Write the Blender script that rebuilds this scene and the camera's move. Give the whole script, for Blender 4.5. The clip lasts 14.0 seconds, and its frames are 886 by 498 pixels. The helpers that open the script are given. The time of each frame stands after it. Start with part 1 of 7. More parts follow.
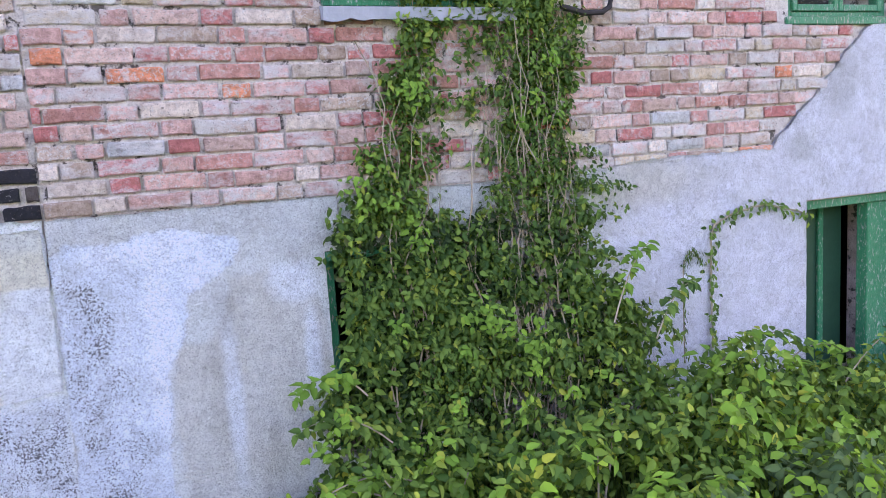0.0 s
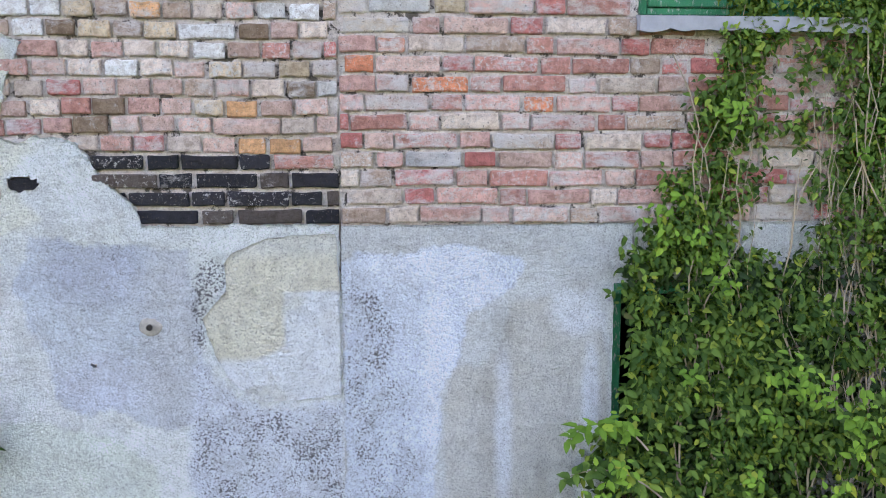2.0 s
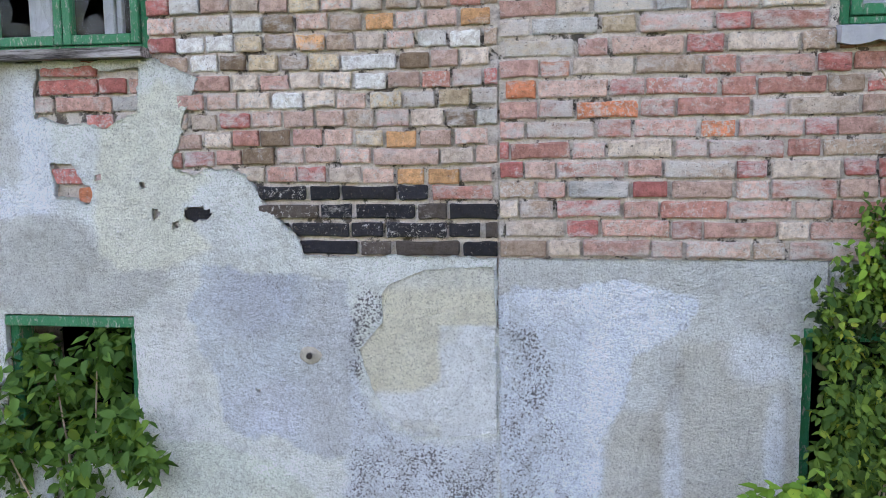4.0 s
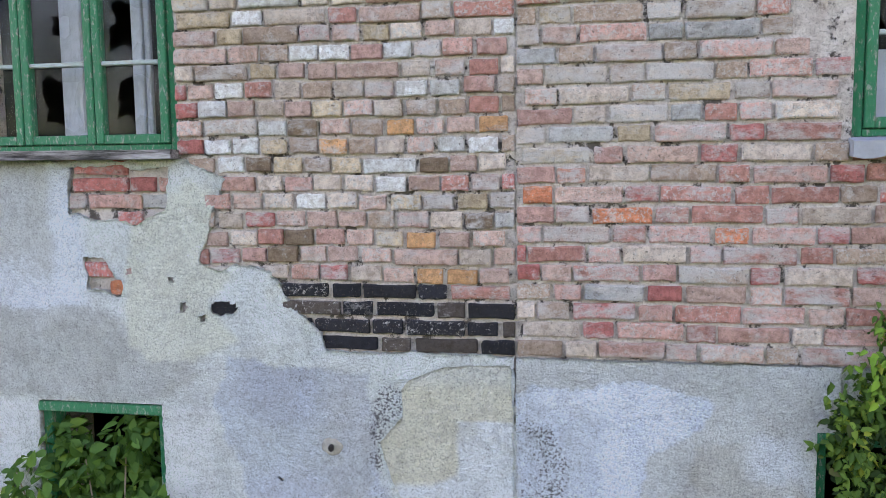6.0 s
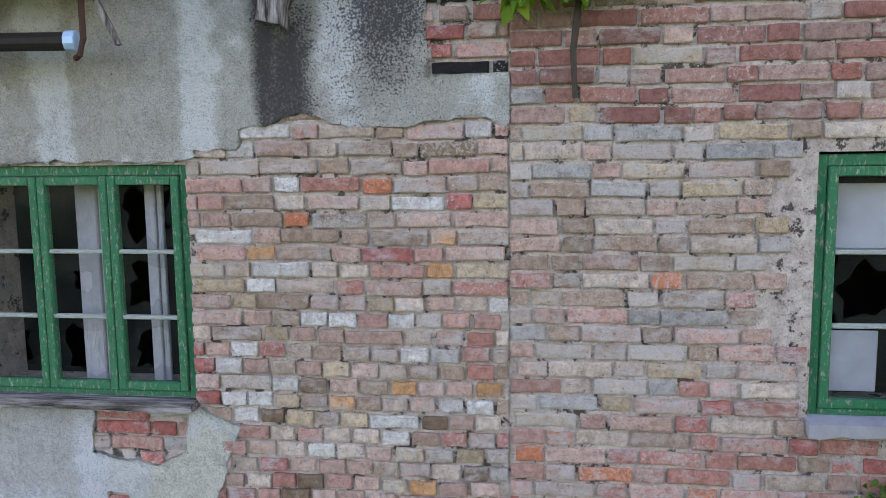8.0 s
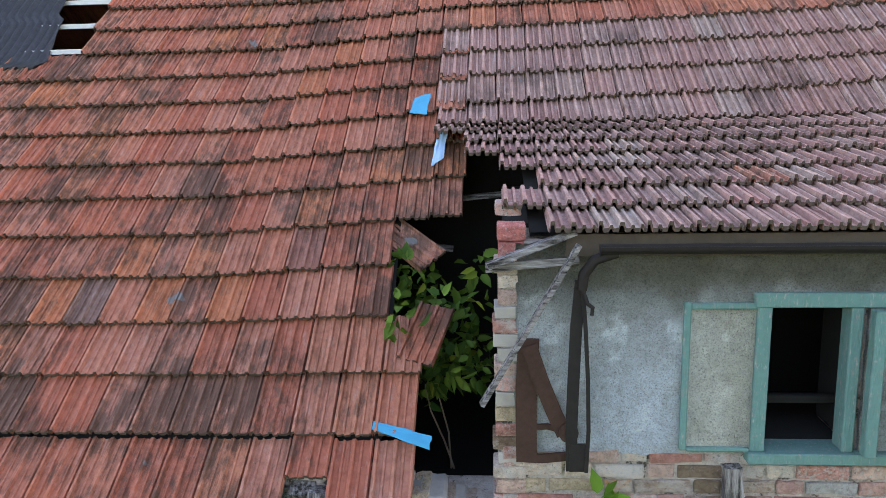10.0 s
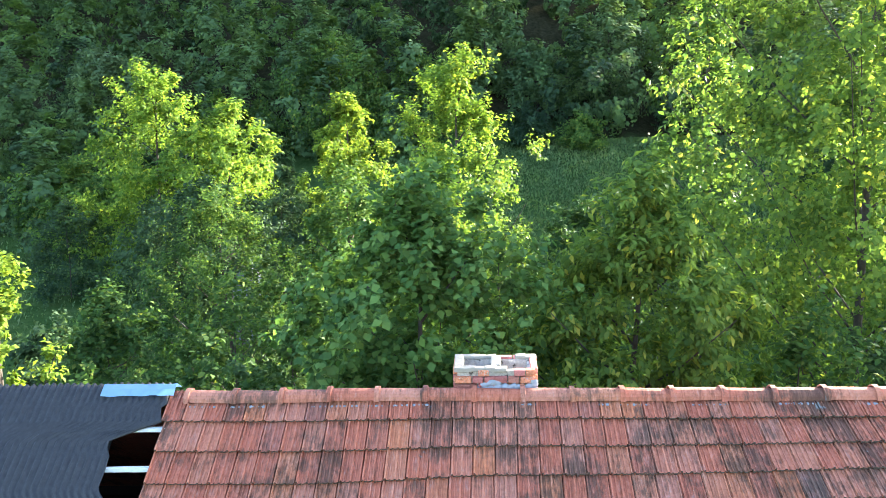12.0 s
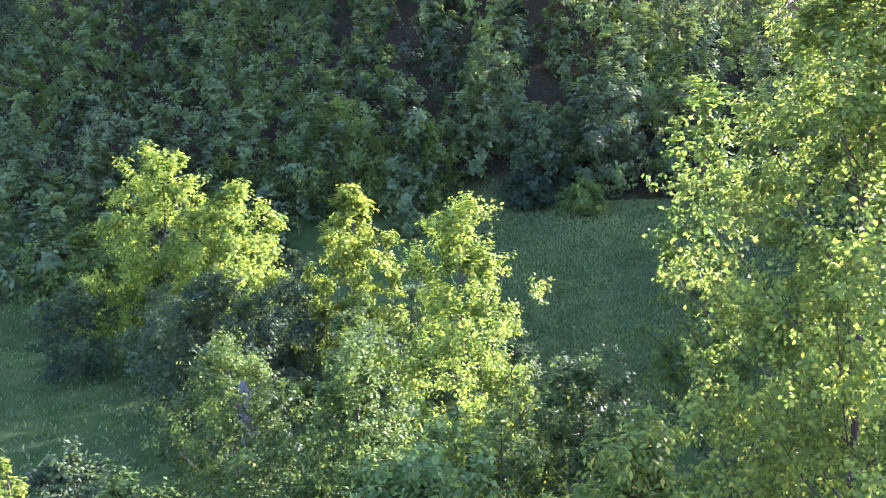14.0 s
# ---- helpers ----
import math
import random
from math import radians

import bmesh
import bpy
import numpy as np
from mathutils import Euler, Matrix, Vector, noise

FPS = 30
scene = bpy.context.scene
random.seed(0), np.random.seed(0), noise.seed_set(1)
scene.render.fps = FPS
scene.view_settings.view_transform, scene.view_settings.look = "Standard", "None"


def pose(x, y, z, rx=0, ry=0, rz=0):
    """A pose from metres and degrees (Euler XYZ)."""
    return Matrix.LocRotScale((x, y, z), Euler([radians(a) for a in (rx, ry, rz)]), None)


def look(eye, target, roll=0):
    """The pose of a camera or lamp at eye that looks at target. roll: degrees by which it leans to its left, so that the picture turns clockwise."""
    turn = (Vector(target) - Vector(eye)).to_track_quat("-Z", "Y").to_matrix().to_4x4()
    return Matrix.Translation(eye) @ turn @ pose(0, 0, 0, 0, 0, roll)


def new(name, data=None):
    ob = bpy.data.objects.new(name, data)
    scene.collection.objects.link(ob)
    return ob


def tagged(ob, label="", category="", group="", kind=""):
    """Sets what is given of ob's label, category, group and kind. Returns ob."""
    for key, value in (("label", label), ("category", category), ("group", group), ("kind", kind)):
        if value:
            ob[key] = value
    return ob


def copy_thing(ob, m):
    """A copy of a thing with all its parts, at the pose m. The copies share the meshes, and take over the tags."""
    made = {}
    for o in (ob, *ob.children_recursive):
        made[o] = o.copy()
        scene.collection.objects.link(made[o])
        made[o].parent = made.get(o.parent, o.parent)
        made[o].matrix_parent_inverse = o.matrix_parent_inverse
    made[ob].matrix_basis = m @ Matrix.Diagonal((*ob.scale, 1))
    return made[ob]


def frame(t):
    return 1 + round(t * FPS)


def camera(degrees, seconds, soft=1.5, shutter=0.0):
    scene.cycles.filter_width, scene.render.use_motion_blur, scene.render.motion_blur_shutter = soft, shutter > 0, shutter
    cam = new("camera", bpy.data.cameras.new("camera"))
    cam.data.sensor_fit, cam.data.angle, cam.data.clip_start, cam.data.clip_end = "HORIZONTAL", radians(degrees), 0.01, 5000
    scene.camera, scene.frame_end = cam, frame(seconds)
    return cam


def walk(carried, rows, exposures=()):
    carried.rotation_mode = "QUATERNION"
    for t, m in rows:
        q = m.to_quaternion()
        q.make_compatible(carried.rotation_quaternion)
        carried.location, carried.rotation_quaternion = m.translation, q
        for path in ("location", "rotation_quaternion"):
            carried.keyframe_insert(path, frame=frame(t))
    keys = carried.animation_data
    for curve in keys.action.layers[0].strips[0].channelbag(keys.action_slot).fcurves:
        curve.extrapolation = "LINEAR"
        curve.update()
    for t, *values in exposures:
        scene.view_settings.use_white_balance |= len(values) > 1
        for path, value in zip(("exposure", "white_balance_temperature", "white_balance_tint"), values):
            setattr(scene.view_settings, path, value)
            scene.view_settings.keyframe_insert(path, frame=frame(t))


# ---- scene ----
cam = camera(59.0, 14.0, soft=0.8)
PATH = [
    (0, (0.29, -3.767, 1.952), (1.048, -1.938, 1.668), -3.6),
    (0.5, (0.222, -3.713, 1.994), (0.913, -1.856, 1.723), -1),
    (1, (0.194, -3.63, 1.995), (0.582, -1.684, 1.744), -0.6),
    (1.5, (0.174, -3.533, 1.968), (0.391, -1.559, 1.737), -0.4),
    (2, (0.192, -3.419, 1.989), (0.34, -1.437, 1.758), -0.2),
    (2.5, (0.226, -3.322, 2.007), (0.326, -1.337, 1.783), -0.2),
    (3, (0.21, -3.262, 2.023), (0.144, -1.275, 1.8), -0.4),
    (3.2, (0.216, -3.25, 2.027), (0.086, -1.266, 1.807), -0.5),
    (5.3, (0.247, -3.243, 2.3), (-0.093, -1.284, 2.083), -0.5),
    (5.5, (0.248, -3.258, 2.334), (-0.09, -1.296, 2.135), -0.5),
    (6, (0.256, -3.287, 2.49), (-0.082, -1.325, 2.294), -0.6),
    (6.5, (0.277, -3.311, 2.729), (-0.061, -1.349, 2.54), -0.7),
    (7, (0.276, -3.351, 2.988), (-0.051, -1.387, 2.796), -0.7),
    (7.2, (0.27, -3.374, 3.094), (-0.053, -1.41, 2.903), -0.7),
    (9.3, (-0.005, -3.625, 5.682), (-0.144, -1.664, 5.311), -0.8),
    (9.5, (-0.008, -3.616, 6.046), (-0.141, -1.657, 5.669), -0.9),
    (10, (-0.029, -3.576, 6.946), (-0.159, -1.617, 6.566), -1.1),
    (10.5, (-0.016, -3.52, 7.986), (-0.153, -1.561, 7.607), -1.3),
    (11, (-0.003, -3.512, 9.017), (-0.142, -1.551, 8.651), -1.4),
    (11.5, (0.007, -3.508, 10.091), (-0.125, -1.544, 9.737), -1.5),
    (12, (0.005, -3.51, 11.272), (-0.12, -1.543, 10.932), -1.5),
    (12.5, (0.017, -3.54, 12.435), (-0.108, -1.57, 12.112), -1.5),
    (13, (0.029, -3.57, 13.599), (-0.098, -1.598, 13.293), -1.4),
    (13.5, (0.041, -3.6, 14.762), (-0.086, -1.625, 14.475), -1.3),
    (14, (0.053, -3.63, 15.925), (-0.077, -1.653, 15.656), -1.4),
]
walk(cam, [(t, look(eye, target, roll)) for t, eye, target, roll in PATH],
     exposures=[(0, 3.86, 6900, 46), (1.0, 3.74, 7150, 42), (2.0, 3.72, 7350, 36), (3.2, 3.62, 7500, 35), (5.3, 3.53, 7550, 34), (7.2, 3.32, 7400, 36), (9.3, 2.96, 7500, 30), (10.2, 3.14, 7500, 22), (11.0, 3.43, 7400, 12), (12.0, 3.55, 6150, 12), (12.8, 3.58, 5600, 36), (14.0, 3.62, 5500, 56)])

# ---- world and sun ----
SUN_EL, SUN_AZ = radians(16.8), radians(48)     # height above the horizon; turned to the right of straight ahead (+y)
world = bpy.data.worlds.new("sky")
scene.world = world
world.use_nodes = True
wn = world.node_tree
sky = wn.nodes.new("ShaderNodeTexSky")
sky.sky_type, sky.sun_disc = "NISHITA", False
sky.sun_elevation, sky.sun_rotation = SUN_EL, SUN_AZ
back = wn.nodes["Background"]
back.inputs["Strength"].default_value = 0.105
wn.links.new(sky.outputs[0], back.inputs[0])
sun_dir = Vector((math.sin(SUN_AZ) * math.cos(SUN_EL), math.cos(SUN_AZ) * math.cos(SUN_EL), math.sin(SUN_EL)))
sun = new("sun", bpy.data.lights.new("sun", "SUN"))
sun.data.energy, sun.data.angle, sun.data.color = 5.5, radians(0.6), (1.0, 0.90, 0.70)
sun.matrix_world = look(sun_dir * 60, (0, 0, 0))


# ---- helpers of this scene ----
def part(name, bm, material, parent=None, label="", smooth=False):
    """Links a bmesh as one mesh object under a thing or a part."""
    me = bpy.data.meshes.new(name)
    bm.to_mesh(me)
    bm.free()
    mats = material if isinstance(material, (list, tuple)) else [material]
    for m in mats:
        me.materials.append(m)
    if smooth:
        me.polygons.foreach_set("use_smooth", [True] * len(me.polygons))
    ob = new(name, me)
    if parent is not None:
        ob.parent = parent
    if label:
        ob["label"] = label
    return ob


def raw(name, verts, faces, material, parent=None, label="", smooth=False):
    """Links plain lists of vertices and faces as one mesh object."""
    me = bpy.data.meshes.new(name)
    me.from_pydata(verts, [], faces)
    for m in (material if isinstance(material, (list, tuple)) else [material]):
        me.materials.append(m)
    if smooth:
        me.polygons.foreach_set("use_smooth", [True] * len(me.polygons))
    ob = new(name, me)
    if parent is not None:
        ob.parent = parent
    if label:
        ob["label"] = label
    return ob


def empty(name, at=(0, 0, 0)):
    ob = new(name)
    ob.empty_display_size = 0.1
    ob.location = at
    return ob


def add_box(bm, x0, x1, y0, y1, z0, z1, bevel=0.0, m=None):
    r = bmesh.ops.create_cube(bm, size=1.0)
    vs = r["verts"]
    bmesh.ops.transform(bm, matrix=Matrix.Translation(((x0 + x1) / 2, (y0 + y1) / 2, (z0 + z1) / 2))
                        @ Matrix.Diagonal((x1 - x0, y1 - y0, z1 - z0, 1)), verts=vs)
    if bevel:
        es = list({e for v in vs for e in v.link_edges})
        r = bmesh.ops.bevel(bm, geom=es, offset=bevel, segments=1, affect="EDGES")
        vs = list({v for f in r["faces"] for v in f.verts} | {v for v in vs if v.is_valid})
    if m is not None:
        bmesh.ops.transform(bm, matrix=m, verts=[v for v in vs if v.is_valid])
    return vs


def box(x0, x1, y0, y1, z0, z1, bevel=0.0, m=None):
    bm = bmesh.new()
    add_box(bm, x0, x1, y0, y1, z0, z1, bevel, m)
    return bm


def beam(a, b, w, h, bevel=0.006, up=(0, 0, 1), jag=0.0, seed=0, cuts=6):
    """A squared timber from a to b, w wide and h high, slightly uneven."""
    a, b = Vector(a), Vector(b)
    d = (b - a)
    n = d.normalized()
    s = n.cross(Vector(up)).normalized()
    u = s.cross(n)
    rnd = random.Random(seed)
    bm = bmesh.new()
    rings = []
    for i in range(cuts + 1):
        k = i / cuts
        c = a + d * k
        ring = []
        for sx, sy in ((-1, -1), (-0.6, -1.0), (0.6, -1.0), (1, -1), (1, 1), (0.5, 1), (-0.5, 1), (-1, 1)):
            j = 1 + jag * rnd.uniform(-1, 1)
            e = n * (rnd.uniform(-1, 1) * jag * 0.4 * max(w, h)) if i in (0, cuts) else Vector()
            ring.append(bm.verts.new(c + s * (sx * w / 2 * j) + u * (sy * h / 2 * j) + e))
        rings.append(ring)
    for r0, r1 in zip(rings, rings[1:]):
        for i in range(8):
            bm.faces.new((r0[i], r0[(i + 1) % 8], r1[(i + 1) % 8], r1[i]))
    bm.faces.new(rings[0][::-1])
    bm.faces.new(rings[-1])
    bmesh.ops.recalc_face_normals(bm, faces=bm.faces)
    return bm


def tube(points, radius, sides=7, taper=1.0):
    """A round bar along points."""
    bm = bmesh.new()
    rings = []
    pts = [Vector(p) for p in points]
    for i, p in enumerate(pts):
        d = (pts[min(i + 1, len(pts) - 1)] - pts[max(i - 1, 0)]).normalized()
        s = d.cross(Vector((0.13, 0.31, 0.94))).normalized()
        u = s.cross(d)
        r = radius * (1 + (taper - 1) * i / max(1, len(pts) - 1))
        rings.append([bm.verts.new(p + (s * math.cos(a) + u * math.sin(a)) * r)
                      for a in (2 * math.pi * k / sides for k in range(sides))])
    for r0, r1 in zip(rings, rings[1:]):
        for i in range(sides):
            bm.faces.new((r0[i], r0[(i + 1) % sides], r1[(i + 1) % sides], r1[i]))
    bm.faces.new(rings[0][::-1])
    bm.faces.new(rings[-1])
    return bm


def n2(x, z, s=1.0, seed=0.0):
    """Smooth noise from -1 to 1."""
    return noise.noise(Vector((x * s + seed * 7.31, z * s - seed * 3.17, seed)))


def fbm(x, z, s=1.0, seed=0.0):
    return 0.6 * n2(x, z, s, seed) + 0.3 * n2(x, z, s * 2.3, seed + 5) + 0.2 * n2(x, z, s * 5.1, seed + 9)


def smooth01(a, b, v):
    k = min(1.0, max(0.0, (v - a) / (b - a)))
    return k * k * (3 - 2 * k)


# ---- materials ----
class Mat:
    """A small builder of node materials."""

    def __init__(self, name, rough=0.85, metal=0.0):
        self.m = bpy.data.materials.new(name)
        self.m.use_nodes = True
        self.t = self.m.node_tree
        self.b = self.t.nodes["Principled BSDF"]
        self.b.inputs["Roughness"].default_value = rough
        self.b.inputs["Metallic"].default_value = metal
        self.b.inputs["Specular IOR Level"].default_value = 0.3

    def node(self, kind, **inputs):
        n = self.t.nodes.new(kind)
        for k, v in inputs.items():
            self.put(n.inputs[k.replace("_", " ")], v)
        return n

    def put(self, socket, v):
        if isinstance(v, bpy.types.NodeSocket):
            self.t.links.new(v, socket)
        else:
            socket.default_value = v

    def coords(self, scale=(1, 1, 1), which="Object"):
        if which == "Position":
            s = self.t.nodes.new("ShaderNodeNewGeometry").outputs["Position"]
        else:
            s = self.t.nodes.new("ShaderNodeTexCoord").outputs[which]
        n = self.t.nodes.new("ShaderNodeMapping")
        n.inputs["Scale"].default_value = scale
        self.t.links.new(s, n.inputs["Vector"])
        return n.outputs[0]

    def noise(self, vec, scale, detail=4.0, rough=0.6):
        n = self.t.nodes.new("ShaderNodeTexNoise")
        self.t.links.new(vec, n.inputs["Vector"])
        n.inputs["Scale"].default_value, n.inputs["Detail"].default_value, n.inputs["Roughness"].default_value = scale, detail, rough
        return n.outputs["Fac"]

    def voronoi(self, vec, scale, feature="F1", out="Distance"):
        n = self.t.nodes.new("ShaderNodeTexVoronoi")
        n.feature = feature
        self.t.links.new(vec, n.inputs["Vector"])
        n.inputs["Scale"].default_value = scale
        return n.outputs[out]

    def ramp(self, fac, stops, interp="LINEAR"):
        n = self.t.nodes.new("ShaderNodeValToRGB")
        n.color_ramp.interpolation = interp
        e = n.color_ramp.elements
        while len(e) < len(stops):
            e.new(0.5)
        for el, (p, c) in zip(e, stops):
            el.position = p
            el.color = (*c, 1) if isinstance(c, (list, tuple)) else (c, c, c, 1)
        self.t.links.new(fac, n.inputs[0])
        return n.outputs[0]

    def mix(self, fac, a, b, mode="MIX"):
        n = self.t.nodes.new("ShaderNodeMix")
        n.data_type, n.blend_type = "RGBA", mode
        for s, v in ((n.inputs[0], fac), (n.inputs[6], a), (n.inputs[7], b)):
            if isinstance(v, (list, tuple)):
                v = (*v, 1) if len(v) == 3 else v
            self.put(s, v)
        return n.outputs[2]

    def math(self, op, a, b=0.5):
        n = self.t.nodes.new("ShaderNodeMath")
        n.operation = op
        self.put(n.inputs[0], a)
        self.put(n.inputs[1], b)
        return n.outputs[0]

    def info_random(self):
        return self.t.nodes.new("ShaderNodeObjectInfo").outputs["Random"]

    def island(self):
        return self.t.nodes.new("ShaderNodeNewGeometry").outputs["Random Per Island"]

    def attr(self, name):
        n = self.t.nodes.new("ShaderNodeAttribute")
        n.attribute_name = name
        return n.outputs["Color"]

    def bump(self, height, strength=0.4, dist=0.01):
        n = self.t.nodes.new("ShaderNodeBump")
        n.inputs["Strength"].default_value, n.inputs["Distance"].default_value = strength, dist
        self.t.links.new(height, n.inputs["Height"])
        self.t.links.new(n.outputs[0], self.b.inputs["Normal"])

    def color(self, c):
        self.put(self.b.inputs["Base Color"], (*c, 1) if isinstance(c, (list, tuple)) else c)
        return self

    def rough(self, r):
        self.put(self.b.inputs["Roughness"], r)


def make_brick(name, stops, lime=0.5, per="object", weather=0.5):
    """Old bricks: each its own tone, soft limewash remains that run over the joints, scabs of mortar, soot and pitting."""
    k = Mat(name, 0.92)
    pos = k.coords(which="Position")
    rnd = k.info_random() if per == "object" else k.island()
    base = k.ramp(rnd, stops, "CONSTANT")
    second = k.math("FRACT", k.math("MULTIPLY", rnd, 37.7), 0)
    third = k.math("FRACT", k.math("MULTIPLY", rnd, 91.3), 0)
    base = k.mix(1.0, base, k.ramp(third, [(0.0, 1.18), (1.0, 1.72)]), "MULTIPLY")
    mottle = k.noise(pos, 26, 7, 0.75)
    base = k.mix(k.ramp(mottle, [(0.44, 0.0), (0.62, 0.85)]), base, k.mix(1.0, base, (0.60, 0.53, 0.49), "MULTIPLY"))
    base = k.mix(k.ramp(mottle, [(0.28, 0.5), (0.44, 0.0)]), base, k.mix(1.0, base, (1.22, 1.22, 1.20), "MULTIPLY"))
    white = k.mix(k.noise(pos, 70, 5, 0.75), (0.84, 0.81, 0.78), (0.56, 0.50, 0.45))
    # limewash: thick on some bricks, nearly gone on others
    wash = k.math("ADD", k.noise(k.coords((0.75, 1, 1.5), "Position"), 10, 9, 0.74), k.math("MULTIPLY", k.math("SUBTRACT", second, 0.5), 0.34))
    base = k.mix(k.ramp(wash, [(0.64 - 0.22 * lime, 0.0), (0.80 - 0.22 * lime, 0.85)]), base, white)
    smear = k.ramp(k.noise(pos, 5.5, 11, 0.80), [(0.60 - 0.16 * lime, 0.0), (0.68 - 0.16 * lime, 0.70)])
    base = k.mix(smear, base, white)
    scab = k.math("ADD", k.noise(pos, 58, 5, 0.78), k.math("MULTIPLY", k.math("SUBTRACT", third, 0.6), 0.20))
    base = k.mix(k.ramp(scab, [(0.60 - 0.06 * lime, 0.0), (0.66 - 0.06 * lime, 0.75)]), base, (0.74, 0.71, 0.67))
    soot = k.ramp(k.noise(k.coords((1.5, 1, 0.6), "Position"), 2.6, 9, 0.74), [(0.53, 0.0), (0.70, weather)])
    base = k.mix(soot, base, k.mix(1.0, base, (0.50, 0.44, 0.38), "MULTIPLY"))
    chip = k.ramp(k.noise(pos, 75, 5, 0.75), [(0.60, 0.0), (0.645, 1.0)])
    base = k.mix(k.math("MULTIPLY", chip, 0.7), base, (0.13, 0.10, 0.085))
    fine = k.noise(pos, 210, 3, 0.7)
    k.color(k.mix(k.ramp(fine, [(0.36, 0.5), (0.48, 0.0)]), base, k.mix(1.0, base, (0.60, 0.57, 0.55), "MULTIPLY")))
    k.bump(k.math("SUBTRACT", k.math("ADD", k.noise(pos, 38, 7, 0.8), k.math("MULTIPLY", fine, 0.35)), k.math("MULTIPLY", chip, 0.3)), 1.0, 0.034)
    return k.m


def tones(*cols):
    return [(i / len(cols), c) for i, c in enumerate(cols)]


ROSE, CLAY, ORANGE, PINKISH, PALE = (0.50, 0.170, 0.150), (0.47, 0.225, 0.185), (0.60, 0.215, 0.115), (0.56, 0.335, 0.285), (0.60, 0.50, 0.42)
BEIGE, SAND, BROWN, CHALK, ASH, DUN = (0.54, 0.375, 0.315), (0.53, 0.42, 0.29), (0.25, 0.175, 0.12), (0.66, 0.66, 0.64), (0.40, 0.40, 0.385), (0.42, 0.31, 0.24)
RED = tones(ROSE, PINKISH, CLAY, PINKISH, PALE, ROSE, BEIGE, CLAY, PINKISH, DUN, ROSE, BEIGE, CLAY, PALE, ORANGE, PINKISH)
PINK = tones(BEIGE, PALE, PINKISH, ASH, BEIGE, SAND, DUN, PALE, BEIGE, DUN, CLAY, SAND, BEIGE, DUN)
BUFF = tones(BEIGE, SAND, DUN, PALE, BEIGE, CHALK, PINKISH, SAND, BROWN, BEIGE, (0.62, 0.34, 0.17), PALE, CLAY, DUN, CHALK, BEIGE)
BLACK = tones((0.016, 0.017, 0.021), (0.022, 0.022, 0.028), (0.018, 0.018, 0.022), (0.026, 0.025, 0.030), (0.020, 0.020, 0.024), (0.016, 0.016, 0.02), (0.024, 0.023, 0.028), (0.09, 0.072, 0.062))
brick_red = make_brick("red_brick", RED, 0.42)
brick_pink = make_brick("pale_brick", PINK, 0.50)
brick_buff = make_brick("buff_brick", BUFF, 0.26, weather=0.85)
brick_black = make_brick("tarred_brick", BLACK, -0.35, weather=0.2)
WINE = tones((0.36, 0.165, 0.14), (0.42, 0.215, 0.18), (0.34, 0.18, 0.155), (0.44, 0.27, 0.23), (0.40, 0.17, 0.13), (0.46, 0.31, 0.27))
brick_wine = make_brick("brown_red_brick", WINE, 0.12)
brick_wine_far = make_brick("brown_red_brick_joined", WINE, 0.12, per="island")
brick_red_far = make_brick("red_brick_joined", RED, 0.42, per="island")
brick_pink_far = make_brick("pale_brick_joined", PINK, 0.50, per="island")
brick_buff_far = make_brick("buff_brick_joined", BUFF, 0.26, per="island", weather=0.85)


def make_mortar():
    k = Mat("lime_mortar", 0.95)
    p = k.coords(which="Position")
    c = k.ramp(k.noise(p, 14, 8, 0.78), [(0.34, (0.46, 0.375, 0.325)), (0.45, (0.68, 0.585, 0.515)), (0.61, (0.85, 0.77, 0.70))])
    hollow = k.ramp(k.noise(p, 11, 7, 0.75), [(0.56, 0.0), (0.60, 0.9)])
    c = k.mix(hollow, c, (0.085, 0.068, 0.055))
    grit = k.noise(p, 120, 4, 0.75)
    k.color(k.mix(k.ramp(grit, [(0.36, 0.6), (0.50, 0.0)]), c, k.mix(1.0, c, (0.55, 0.52, 0.48), "MULTIPLY")))
    k.bump(k.math("SUBTRACT", k.math("ADD", k.noise(p, 55, 6, 0.85), grit), hollow), 1.0, 0.022)
    return k.m


mortar = make_mortar()


